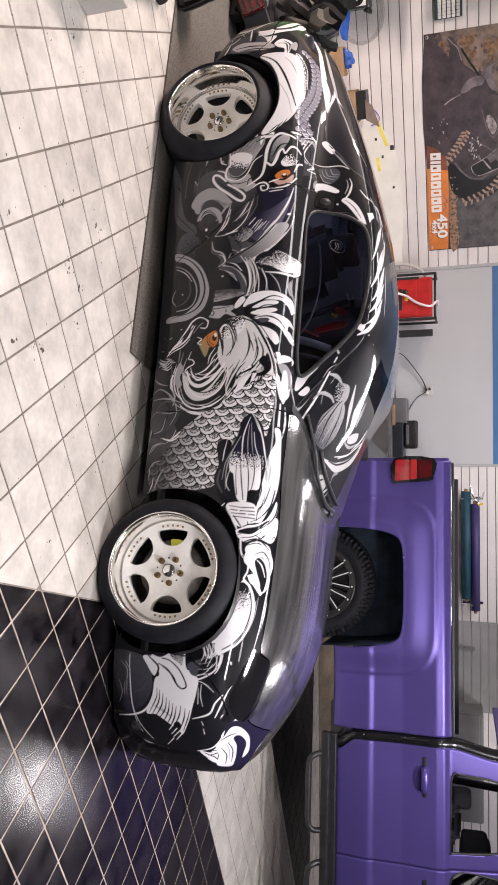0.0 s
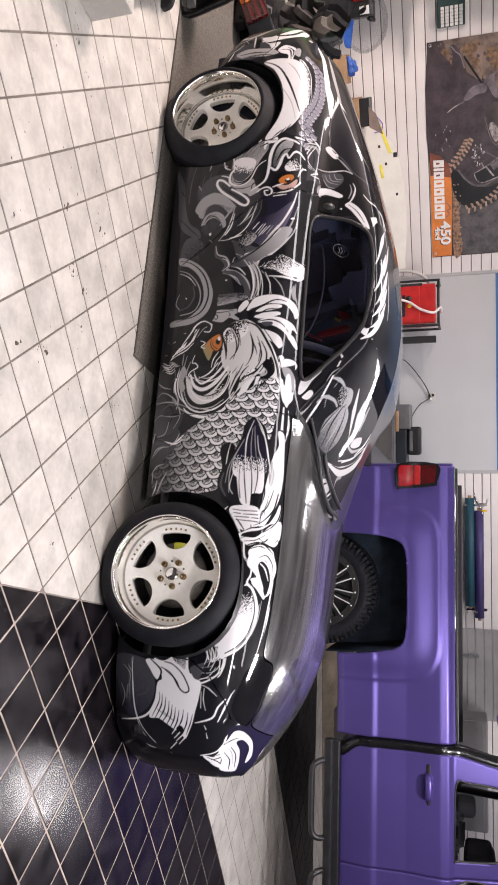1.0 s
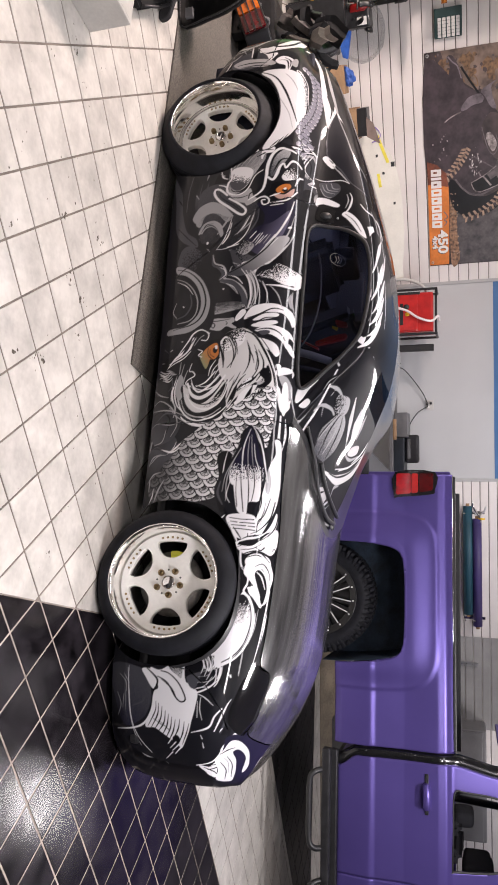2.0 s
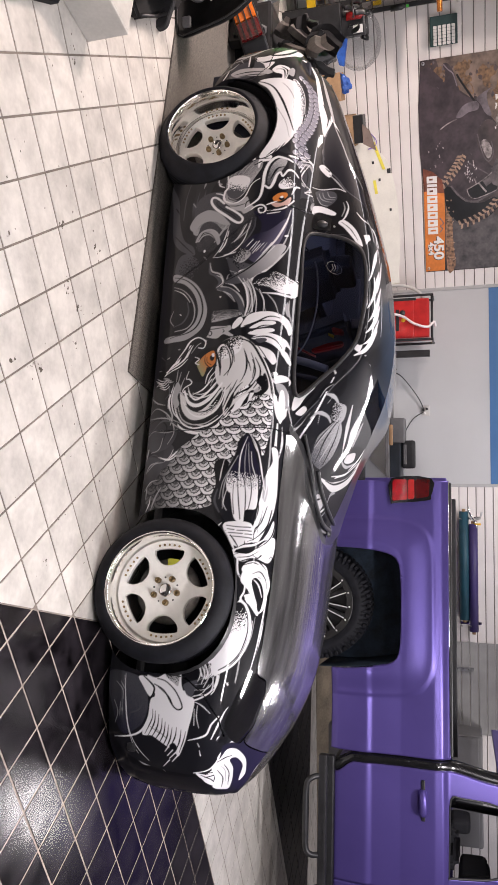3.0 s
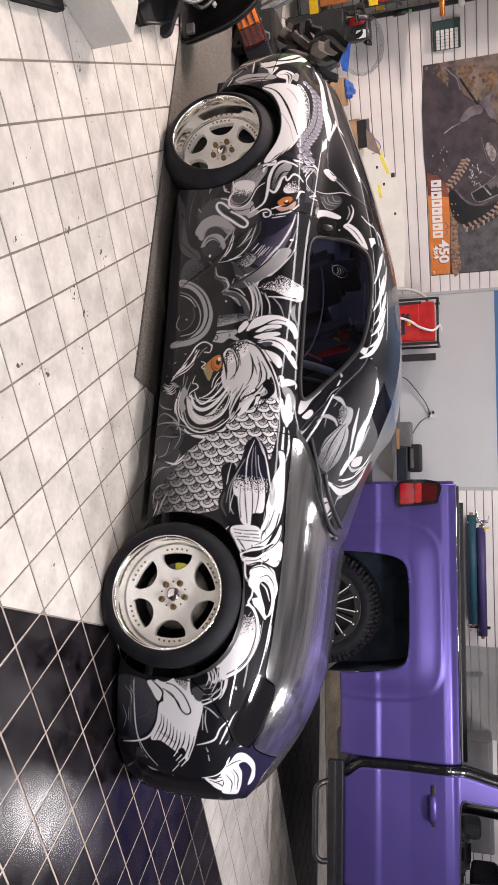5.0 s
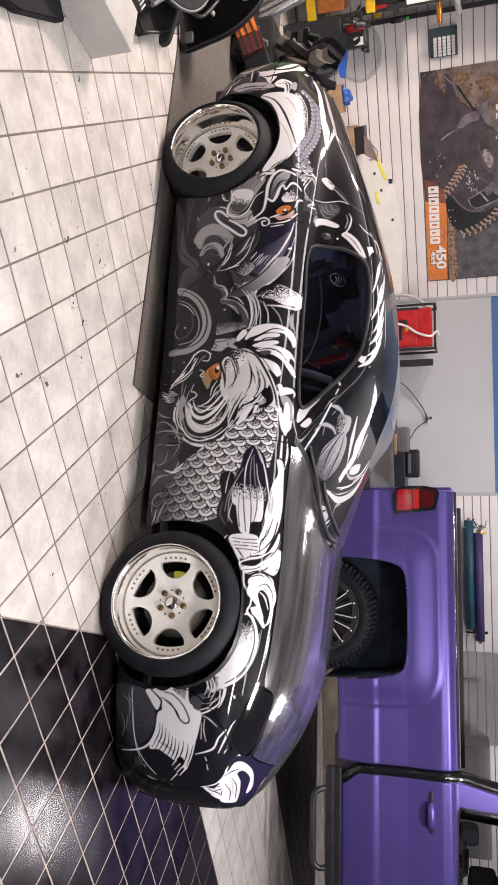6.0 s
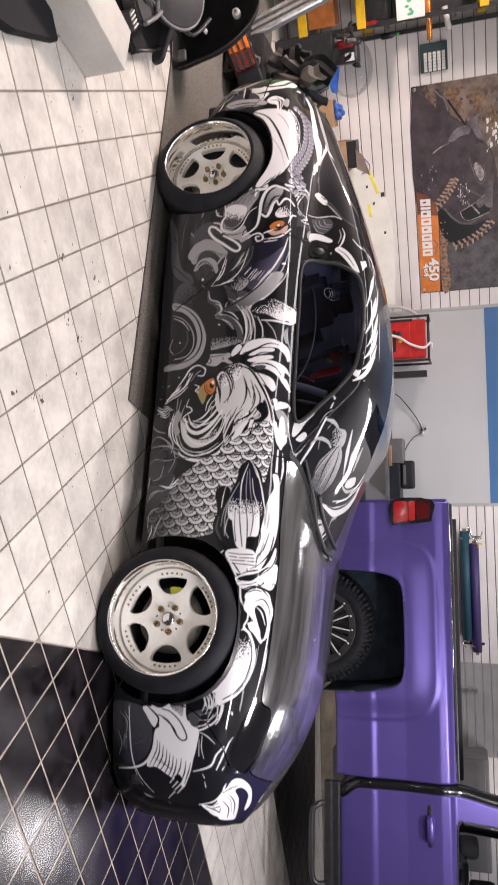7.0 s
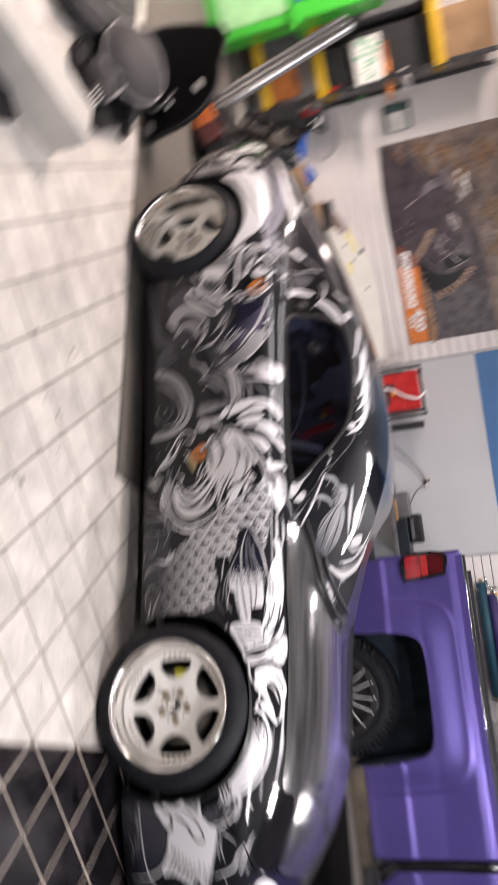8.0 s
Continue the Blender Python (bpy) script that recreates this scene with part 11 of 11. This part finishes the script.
solo("trim_carton", bm_box(-3.0, -2.74, -.80, -.40, .0, .56, .01), M_BLACKPL, "black carton under the spray bottles", "box", M_W1)
solo("clear_hose", bm_tube([M_W1 @ Vector(p) for p in spline([(-3.5, -.74, 1.16), (-3.30, -.74, 1.09), (-3.07, -.74, 1.03), (-2.95, -.74, .91), (-2.87, -.74, .70), (-2.90, -.74, .58)], 6)], .024, 12), M_CLEAR, "clouded clear hose hanging over the rack", "hose")

# parts heaped beside the rack, behind the car
bag = thing("clear_bag", "clear plastic bag with black and blue parts in it", "bag", M_W1 @ pose(-2.68, -.55, .0))
b = bmesh.new()
bmesh.ops.create_icosphere(b, subdivisions=3, radius=.30)
for v in b.verts:
    n = noise.noise(v.co * 5) * .05
    v.co = Vector((v.co.x * .95, v.co.y * .7, v.co.z * .75)) * (1 + n) + Vector((0, 0, .68))
for f in b.faces:
    f.smooth = True
part("film", b, M_CLEAR, bag, "clear crumpled film")
part("black_lid", bm_box(-.20, -.03, -.17, .10, .42, .78, .02, 2), M_BLACKPL, bag)
part("blue_insert", bm_prism([(-.04, .45), (.20, .50), (.22, .55), (-.02, .60)], -.17, -.14, "Y", .005), M_BLUE, bag, "blue plastic insert")
part("label", bm_box(-.12, -.05, -.176, -.170, .66, .75), M_PAPER, bag)
part("stand", bm_box(-.18, .16, -.14, .14, .0, .44, .02), M_BLACKPL, bag)
solo("cardboard_box", bm_box(-2.42, -2.16, -.75, -.45, 0, .50, .008), M_CARD, "brown cardboard box on the floor", "box", M_W1)
solo("blue_bag", merge(bmesh.new(), (lambda q: (bmesh.ops.create_icosphere(q, subdivisions=4, radius=.072), [setattr(v, "co", Vector((v.co.x * 1.35, v.co.y * .6, v.co.z * .8)) * (1 + .45 * noise.noise(v.co * 19) + .2 * noise.noise(v.co * 55))) for v in q.verts], q)[2])(bmesh.new()), pose(0, 0, .068)), M_BLUE, "crumpled blue plastic bag on the cardboard box", "bag", M_W1 @ pose(-2.28, -.62, .47, 0, -25, 20))
solo("cardboard_box", bm_box(-2.02, -1.72, -.80, -.42, 0, .60, .008), M_CARD, "brown cardboard box on the floor", "box", M_W1)
flap = thing("dark_box", "dark box with open flaps", "box", M_W1 @ pose(-1.88, -.62, .60))
part("body", bm_box(-.13, .13, -.12, .12, 0, .10, .006), M_BLACKPL, flap)
part("flap", bm_prism([(-.05, .09), (.14, .09), (.22, .22), (.02, .16)], -.13, -.122, "Y"), mat("grey_card", (.20, .15, .13), .8, vary=.15), flap)
# white body panel leaning at the wall
M_PANEL = mat("primed_white_panel", (.68, .66, .60), .45, vary=.06, scale=4, bump=.05)
panel = thing("body_panel", "white primed body panel with yellow and violet tape", "car part", M_W1 @ pose(-1.32, -.46, 0, -6, 0, 0))
pl = [(p[0], p[1]) for p in spline([(-.52, .30), (-.56, .60), (-.47, .745), (-.42, .775), (-.36, .76), (-.20, .885), (.05, .955), (.35, .985), (.70, .985), (.98, .955), (1.16, .90), (1.16, .30)], 5, True)]
part("skin", bm_prism(pl, -.02, .0, "Y", .006), M_PANEL, panel)
part("violet_tape", bm_tube([(p.x, -.024, p.y) for p in spline([(-.57, .62), (-.50, .72), (-.42, .785), (-.36, .77), (-.34, .70)], 6)], .012, 6, flat=.4), mat("violet_tape", (.20, .12, .45), .5, vary=.1), panel)
part("yellow_tape", bm_prism([(-.41, .735), (-.40, .772), (-.12, .868), (-.12, .836)], -.024, -.021, "Y"), mat("yellow_tape", (.75, .65, .08), .5, vary=.1), panel)
part("yellow_tape", bm_prism([(-.02, .73), (-.02, .76), (.12, .775), (.12, .745)], -.024, -.021, "Y"), bpy.data.materials["yellow_tape"], panel)
# slots are black patches on the skin, their darkness given by colour
for x, z, s in ((-.44, .66, .02), (-.10, .90, .024), (-.20, .74, .014), (-.02, .80, .014), (.30, .90, .014)):
    part("slot", bm_box(x - s, x + s, -.0235, -.0215, z - s * .8, z + s * .8), M_BLACKPL, panel, "black patch in place of a dark slot")
# trestle that the panel stands on is hidden behind the car

# ---- parts on the floor at the car's tail ----
def facing(x, y):
    """A pose on the floor whose -y looks across the car's tail into the room."""
    m = Matrix(((.9586, -.2848, 0, x), (.2848, .9586, 0, y), (0, 0, 1, 0), (0, 0, 0, 1)))
    return m


solo("steel_beam", merge(bm_box(-2.60, -2.365, -4.6, -.845, 0.0, .205, .006), bm_box(-2.59, -2.38, -4.6, -.86, .2, .2055)), mat("grey_white_beam_paint", (.44, .425, .40), .5, vary=.08, scale=5, bump=.08), "white painted steel beam lying on the floor", "beam")
solo("black_sheet", bm_prism([(-2.26, -1.14), (-2.03, -1.40), (-1.86, -1.75), (-2.30, -2.1), (-2.345, -1.6), (-2.345, -1.22)], .0, .05, "Z", .006), mat("matt_black_sheet", (.006, .006, .009), .75, vary=.2, ior=1.3), "black plastic sheet lying beside the steel beam", "sheet")
bumper = thing("black_bumper", "hollow black bumper cover with grey liner, on the floor", "car part", facing(-3.35, -.03))
skin = [Vector((p.x, max(p.y, .0))) for p in spline([(0.07, 0.0), (-0.23, -0.0), (-0.43, 0.07), (-0.64, 0.12), (-0.52, 0.61), (-0.31, 0.58), (-0.16, 0.54), (-0.05, 0.44), (0.02, 0.32), (0.06, 0.17)], 3, True)]
M_INNERBLACK = mat("dull_black_moulding", (0.007, 0.007, 0.008), 0.6, vary=.15, scale=14, bump=.06, bump_scale=90)
[n for n in M_INNERBLACK.node_tree.nodes if n.type == "BSDF_PRINCIPLED"][0].inputs["Specular IOR Level"].default_value = .22
M_PALEGREYPL = mat("scuffed_grey_plastic", (.020, .0195, .022), .75, vary=.25, scale=9, bump=.15, bump_scale=60)
# hollow of the cover: rings that sink away from the edge, closed at the back
b = bmesh.new()
rings = []
mid = Vector((-.26, .28))
for s, d in ((.30, .18), (.62, .155), (.88, .085), (.985, .03), (1.0, .0), (.975, -.004), (.95, .012), (.87, .06), (.62, .13), (.30, .16)):
    rings.append([b.verts.new((mid.x + (p.x - mid.x) * s, d, mid.y + (p.y - mid.y) * s)) for p in skin])
for r0, r1 in zip(rings, rings[1:]):
    for k in range(len(skin)):
        b.faces.new((r0[k - 1], r0[k], r1[k], r1[k - 1])).smooth = True
b.faces.new(rings[-1])
b.faces.new(list(reversed(rings[0])))
bmesh.ops.recalc_face_normals(b, faces=b.faces)
part("cover", b, M_INNERBLACK, bumper, "hollow black bumper skin")
part("edge_flange", bm_tube([(p.x, -.004, max(p.y, .01)) for p in skin], .006, 6, True), M_BLACKPL, bumper)
part("tab", bm_box(-.02, .04, -.016, .012, .05, .10, .006), M_GREYPL, bumper, "grey plastic tab")
part("eyelet", bm_lathe([(.008, -.01), (.022, -.008), (.025, .0), (.025, .03)], 16, "Y"), M_LIGHTPL, bumper, "pale plastic eyelet").matrix_basis = pose(-.19, -.004, .42)
part("clip", bm_box(-.012, .012, -.012, .02, -.008, .008, .004), M_LIGHTPL, bumper, "pale clip").matrix_basis = pose(-.115, .0, .225, 0, 25, 0)
# lower lip lying towards the beam
lip = [(p.x, p.y) for p in spline([(.345, -.61), (.22, -.715), (.10, -.83), (-.10, -.74), (-.24, -.36), (-.10, -.01), (.08, -.25)], 2, True)]
part("lower_lip", bm_prism(lip, .0, .055, "Z", .015, None, 3), M_INNERBLACK, bumper, "black lower lip")
part("lip_rib", bm_tube([(.33, -.615, .060), (.22, -.42, .062), (.09, -.235, .060)], .009, 6), M_BLACKPL, bumper)
# grey wheel liner dish with its rim, on a hub
liner = part("liner_dish", bm_lathe([(.0, .02), (.10, .012), (.175, -.008), (.20, -.03), (.208, -.03), (.21, -.055), (.195, -.10)], 40), M_PALEGREYPL, bumper, "rounded grey wheel liner")
liner.matrix_basis = pose(-.09, -.47, .25, 24, 8, 0)
part("liner_rim", bm_tube([(.215 * math.cos(k * .1745), .215 * math.sin(k * .1745), -.04) for k in range(36)], .009, 6, True), M_GREYPL, liner)
part("hub", bm_lathe([(.10, .0), (.09, .10), (.05, .20), (.0, .24)], 20), M_INNERBLACK, bumper).matrix_basis = pose(-.10, -.45, .04)
# grey inner moulding with ribs
b = bm_prism([(p.x, p.y) for p in spline([(.25, -.70), (.14, -.80), (.0, -.72), (.02, -.58), (.10, -.54), (.18, -.60)], 3, True)], .05, .135, "Z", .022, None, 3)
part("moulding", b, M_PALEGREYPL, bumper, "grey moulded housing")
part("moulding_rib", bm_tube(spline([(.25, -.69, .14), (.17, -.61, .165), (.09, -.53, .16), (.03, -.47, .17)], 5), .012, 8), M_GREYPL, bumper)
part("moulding_rib", bm_tube(spline([(.03, -.72, .13), (.08, -.66, .17), (.07, -.60, .17), (.12, -.56, .15)], 5), .012, 8), M_GREYPL, bumper)
# the pocket's dark inside is a black patch on top
part("pocket", bm_box(.06, .13, -.74, -.67, .13, .142, .004), M_INNERBLACK, bumper, "dark patch in place of a pocket")
con = part("connector", bm_box(-.045, .045, -.035, .035, .0, .06, .008), M_BLACKPL, bumper, "ribbed connector")
con.matrix_basis = pose(.28, -.78, .06, 0, 0, 50)
for k in range(4):
    part("connector_rib", bm_box(-.036 + .02 * k, -.028 + .02 * k, -.033, .033, .059, .065, .001), M_LIGHTPL, con, "pale rib")
part("arm", bm_prism([(p.x, p.y) for p in spline([(-.13, .06), (-.10, .13), (.02, .115), (.13, .08), (.19, .055), (.20, .004), (.155, .0), (.12, .02), (-.07, .03)], 3, True)], -.29, -.25, "Y", .012, None, 3), M_PALEGREYPL, bumper, "grey bracket arm")
part("arm_bolt", bm_lathe([(.0, -.008), (.012, -.006), (.014, .0)], 10, "Y"), M_GREYPL, bumper).matrix_basis = pose(-.07, -.29, .08)
part("wire_loom", bm_tube(spline([(-.30, -.22, .10), (-.16, -.20, .17), (-.05, -.24, .14), (.03, -.20, .22), (-.10, -.12, .30)], 6), .011, 8), M_BLACKPL, bumper, "black wiring loom")
tray = thing("undertray", "dark grey moulded undertray lying behind the bumper cover", "car part", facing(-3.35, -.03))
out = [(p.x, p.y) for p in spline([(-.20, -.98), (-.14, -.76), (-.28, -.40), (-.62, -.12), (-1.05, -.10), (-1.15, -.60), (-.70, -1.08)], 4, True)]
part("shell", bm_prism(out, .0, .13, "Z", .035, None, 4), M_PALEGREYPL, tray)
for k in range(4):
    part("rib", bm_tube(spline([(-.26 - .2 * k, -.92 - .02 * k, .134), (-.30 - .2 * k, -.62, .145), (-.46 - .17 * k, -.30, .134)], 5), .014, 8), M_GREYPL, tray)
# no hollow here: a black patch gives the recess its dark
part("recess", bm_prism([(p.x, p.y) for p in spline([(-.42, -.80), (-.40, -.62), (-.52, -.48), (-.64, -.62), (-.58, -.82)], 3, True)], .128, .136, "Z", .003), M_INNERBLACK, tray, "black patch in place of a recess")
tl = thing("tail_lamp", "orange and red tail lamp with dark ribs", "car lamp", pose(-4.17, .76, .0) @ Matrix.Diagonal((1.18, 1.18, 1.18, 1)))
lens = pose(0, 0, .130, 0, -19, 0)
for nm, bmx, m, lab in (("housing", bm_box(-.165, .165, .004, .12, -.078, .078, .012), M_BLACKPL, ""), ("orange_lens", bm_box(-.155, -.005, -.014, .006, -.068, .068, .008), mat("amber_lens", (.62, .14, .012), .12, vary=.2, scale=18, coat=.7), "amber lens"), ("red_lens", bm_box(.005, .155, -.014, .006, -.068, .068, .008), M_REDDARK, "dark red lens")):
    part(nm, bmx, m, tl, lab).matrix_basis = lens
for z in (-.04, .0, .04):
    part("rib", bm_box(-.16, .16, -.019, -.010, z - .004, z + .004), M_BLACKPL, tl).matrix_basis = lens
part("stand", bm_box(-.06, .10, .03, .10, .0, .08, .01), M_BLACKPL, tl)
t = thing("aluminium_profile", "pale ribbed aluminium profile leaning over the parts", "profile", pose(-4.64, 1.0, .0))
slope = Vector((-.404, .915))
side = Vector((.915, .404))


def bar_outline(off, half, length):
    a = Vector((0, .10)) + side * off
    return [tuple(a - side * half), tuple(a + side * half), tuple(a + side * half + slope * length), tuple(a - side * half + slope * length)]


part("web", bm_prism(bar_outline(0, .085, 1.25), .0, .03, "Y", .003), M_GREYPL, t, "grey web between the ridges")
for off in (-.068, .005, .068):
    part("ridge", bm_prism(bar_outline(off, .019, 1.25), -.028, .0, "Y", .006), M_STEEL, t, "bright aluminium ridge")
part("end_cap", bm_box(-.09, .07, -.03, .05, .08, .15, .012), M_BLACKPL, t)
part("foot", bm_box(-.06, .06, .0, .06, .0, .10, .01), M_BLACKPL, t)
# heap of grey trim behind the tail
heap = thing("trim_heap", "heap of grey and black plastic trim parts", "car parts", facing(-4.02, .98))
rng = random.Random(12)
part("base_crate", bm_box(-.45, .35, .0, .6, 0, .30, .03), M_BLACKPL, heap)
for k in range(52):
    # bent strip of plastic trim, cut from a bow
    r, w, span, dep = rng.uniform(.07, .20), rng.uniform(.02, .05), rng.uniform(.9, 2.0), rng.uniform(.02, .06)
    bow = [((r + o) * math.cos(a) - r, (r + o) * math.sin(a) * .8) for o, a0, a1 in ((0, -span / 2, span / 2), (w, span / 2, -span / 2)) for a in np.linspace(a0, a1, 7)]
    b = bm_prism(bow, -dep / 2, dep / 2, "Y", .004)
    bmesh.ops.rotate(b, verts=b.verts, matrix=Euler((rng.uniform(-.9, .9), rng.uniform(-.4, 1.5), rng.uniform(-1.2, 1.2))).to_matrix(), cent=(0, 0, 0))
    at_front = k >= 40
    spot = (rng.uniform(-.34, -.02), rng.uniform(-.10, .02), .07 + .011 * (k - 40)) if at_front else (rng.uniform(-.30, .14), rng.uniform(.06, .38), .30 + .0100 * k)
    bmesh.ops.translate(b, verts=b.verts, vec=spot)
    part("trim_piece", b, rng.choice((M_PALEGREYPL, M_BLACKPL, M_BLACKPL, M_BLACKPL, M_GREYPL)), heap)
M_DUSTY = mat("dusty_grey_plastic", (.15, .135, .125), .6, vary=.3, scale=7, bump=.2, bump_scale=50)
for k, (x, y, z, length, tilt, lean, yaw, m) in enumerate(((-.20, .02, .47, .26, 62, 10, 8, M_DUSTY), (-.12, -.04, .60, .30, 48, -12, -10, M_DUSTY), (-.04, -.04, .68, .26, 70, 18, 20, M_PALEGREYPL), (-.02, -.08, .52, .28, 40, -20, -16, M_DUSTY),
                                                            (.04, -.16, .66, .26, 30, 24, -24, M_DUSTY), (-.16, .0, .52, .22, 20, 30, 30, M_PALEGREYPL))):
    # a long moulding folded twice along its length, its ends cut at a slant
    prof = [(-.075, .03), (-.04, .0), (.02, .008), (.045, .045), (.09, .05)]
    b = bmesh.new()
    ends = []
    for t in np.linspace(-.5, .5, 9):
        bow = .05 * math.sin(t * 3 + k)
        ends.append([b.verts.new((t * length + .3 * q, r + bow, p * (1 - .35 * abs(t)) + .02 * math.sin(5 * t + k))) for (p, r), q in zip(prof, (-.05, 0, .03, .06, .09))])
    for u, v in zip(ends, ends[1:]):
        for n in range(4):
            b.faces.new((u[n], u[n + 1], v[n + 1], v[n]))
    bmesh.ops.solidify(b, geom=b.faces[:], thickness=.006)
    bmesh.ops.rotate(b, verts=b.verts, matrix=Euler((radians(lean), radians(-tilt), radians(yaw))).to_matrix(), cent=(0, 0, 0))
    bmesh.ops.translate(b, verts=b.verts, vec=(x, y, z))
    part("trim_moulding", b, m, heap, "folded dusty grey moulding")
scrap = thing("plastic_scraps", "crumpled black and clear plastic scraps on the carton", "scraps", M_W1 @ pose(-2.87, -.60, .56))
for k in range(16):
    r, span = rng.uniform(.06, .13), rng.uniform(1.0, 2.2)
    b = bm_tube([(r * math.cos(a), r * math.sin(a), .03 * math.sin(3 * a + k)) for a in np.linspace(0, span, 8)], rng.uniform(.012, .03), 6, flat=.35)
    bmesh.ops.rotate(b, verts=b.verts, matrix=Euler((rng.uniform(-.6, .6), rng.uniform(-.6, .6), rng.uniform(0, 6))).to_matrix(), cent=(0, 0, 0))
    bmesh.ops.translate(b, verts=b.verts, vec=(rng.uniform(-.08, .08), rng.uniform(-.24, .10), .035 + .010 * k))
    part("scrap", b, M_RED if k in (5, 11) else rng.choice((M_BLACKPL, M_BLACKPL, M_PALEGREYPL, M_CLEAR)), scrap, "red plastic scrap" if k in (5, 11) else "")


# ---- floor tiles, last ----
def lay_tiles():
    near, far_w, far_b = [], bmesh.new(), bmesh.new()
    spot = Vector((-0.4, 0.2, 0))
    for i in range(-46, 62):
        for j in range(-52, 44):
            o = T0 + TI * (i + 0.5) + TJ * (j + 0.5)
            if not (-9.9 < o.x < 7.4 and -7.9 < o.y < 8.2):
                continue
            if o.y > 4.738 + 0.97 * (o.x + 4.118) - 0.1 and o.x < -3:
                continue
            hidden = -3.2 < o.x < -1.3 and 0.25 < o.y < 1.7
            for colour, poly in tile_pieces(i, j):
                near.append(((o - spot).length + (50 if hidden else 0), colour, poly, i, j))
    near.sort(key=lambda r: r[0])
    rng = random.Random(5)
    shared = {}
    for k, (d, colour, poly, i, j) in enumerate(near):
        lift = rng.uniform(-0.0004, 0.0004)
        if k < 300:
            c = sum(poly, Vector()) / len(poly)
            full = len(poly) == 4 and area(poly) > 0.042
            key = (colour,) if full else (colour, i, j)
            if key not in shared:
                shared[key] = mesh_of("tile", tile_bm([p - c for p in poly], 0.0), M_TILE_W if colour == "white" else M_TILE_B)
            ob = new("tile", shared[key])
            ob.parent = floor_ob
            ob.location = (c.x, c.y, lift)
        else:
            tile_bm(poly, lift, far_w if colour == "white" else far_b)
    for nm, b, m, lab in (("white_tiles", far_w, M_TILE_WJ, "white glazed floor tiles further off"), ("black_tiles", far_b, M_TILE_BJ, "black glazed floor tiles further off")):
        ob = part(nm, b, m, floor_ob, lab)
        tagged(ob, kind="stuff")


lay_tiles()


# chips and grime on the tiles
rng = random.Random(21)
b = bmesh.new()
spots = [(-2.24, -0.93, 0.01), (-2.19, -0.91, 0.02), (-1.45, -0.79, 0.02), (-1.51, -0.51, 0.018), (-1.51, -0.47, 0.012), (-1.2, -0.67, 0.014), (-1.23, -0.68, 0.012), (-1.16, -0.57, 0.02), (-1.16, -0.54, 0.01), (-0.73, -0.96, 0.018), (-0.78, -0.76, 0.02), (-0.78, -0.82, 0.01), (-1.0, -0.54, 0.014), (-0.05, -0.5, 0.01), (-1.94, -0.58, 0.01), (-2.23, -0.12, 0.014), (-1.53, -1.14, 0.008), (-1.18, -1.11, 0.014), (-1.63, -0.11, 0.006), (-2.29, -0.71, 0.008), (-2.1, -0.8, 0.01)]
for x, y, r in [(x + rng.gauss(0, q), y + rng.gauss(0, q), r * s) for x, y, r in spots for q, s in ((0, .42), (.012, .3), (.02, .2), (.03, .16))] + [(rng.uniform(-3.2, .1), rng.uniform(-1.5, -.1), rng.uniform(.0015, .004)) for _ in range(90)]:
    n = 9
    ring = [b.verts.new((x + r * (1 + .6 * rng.uniform(-1, 1)) * math.cos(a) * 1.25, y + r * (1 + .6 * rng.uniform(-1, 1)) * math.sin(a), .0012)) for a in np.linspace(0, 2 * math.pi, n, endpoint=False)]
    b.faces.new(ring)
ob = part("grime", b, M_DIRT, floor_ob, "dark chips and grime spots on the tiles")
tagged(ob, kind="stuff")
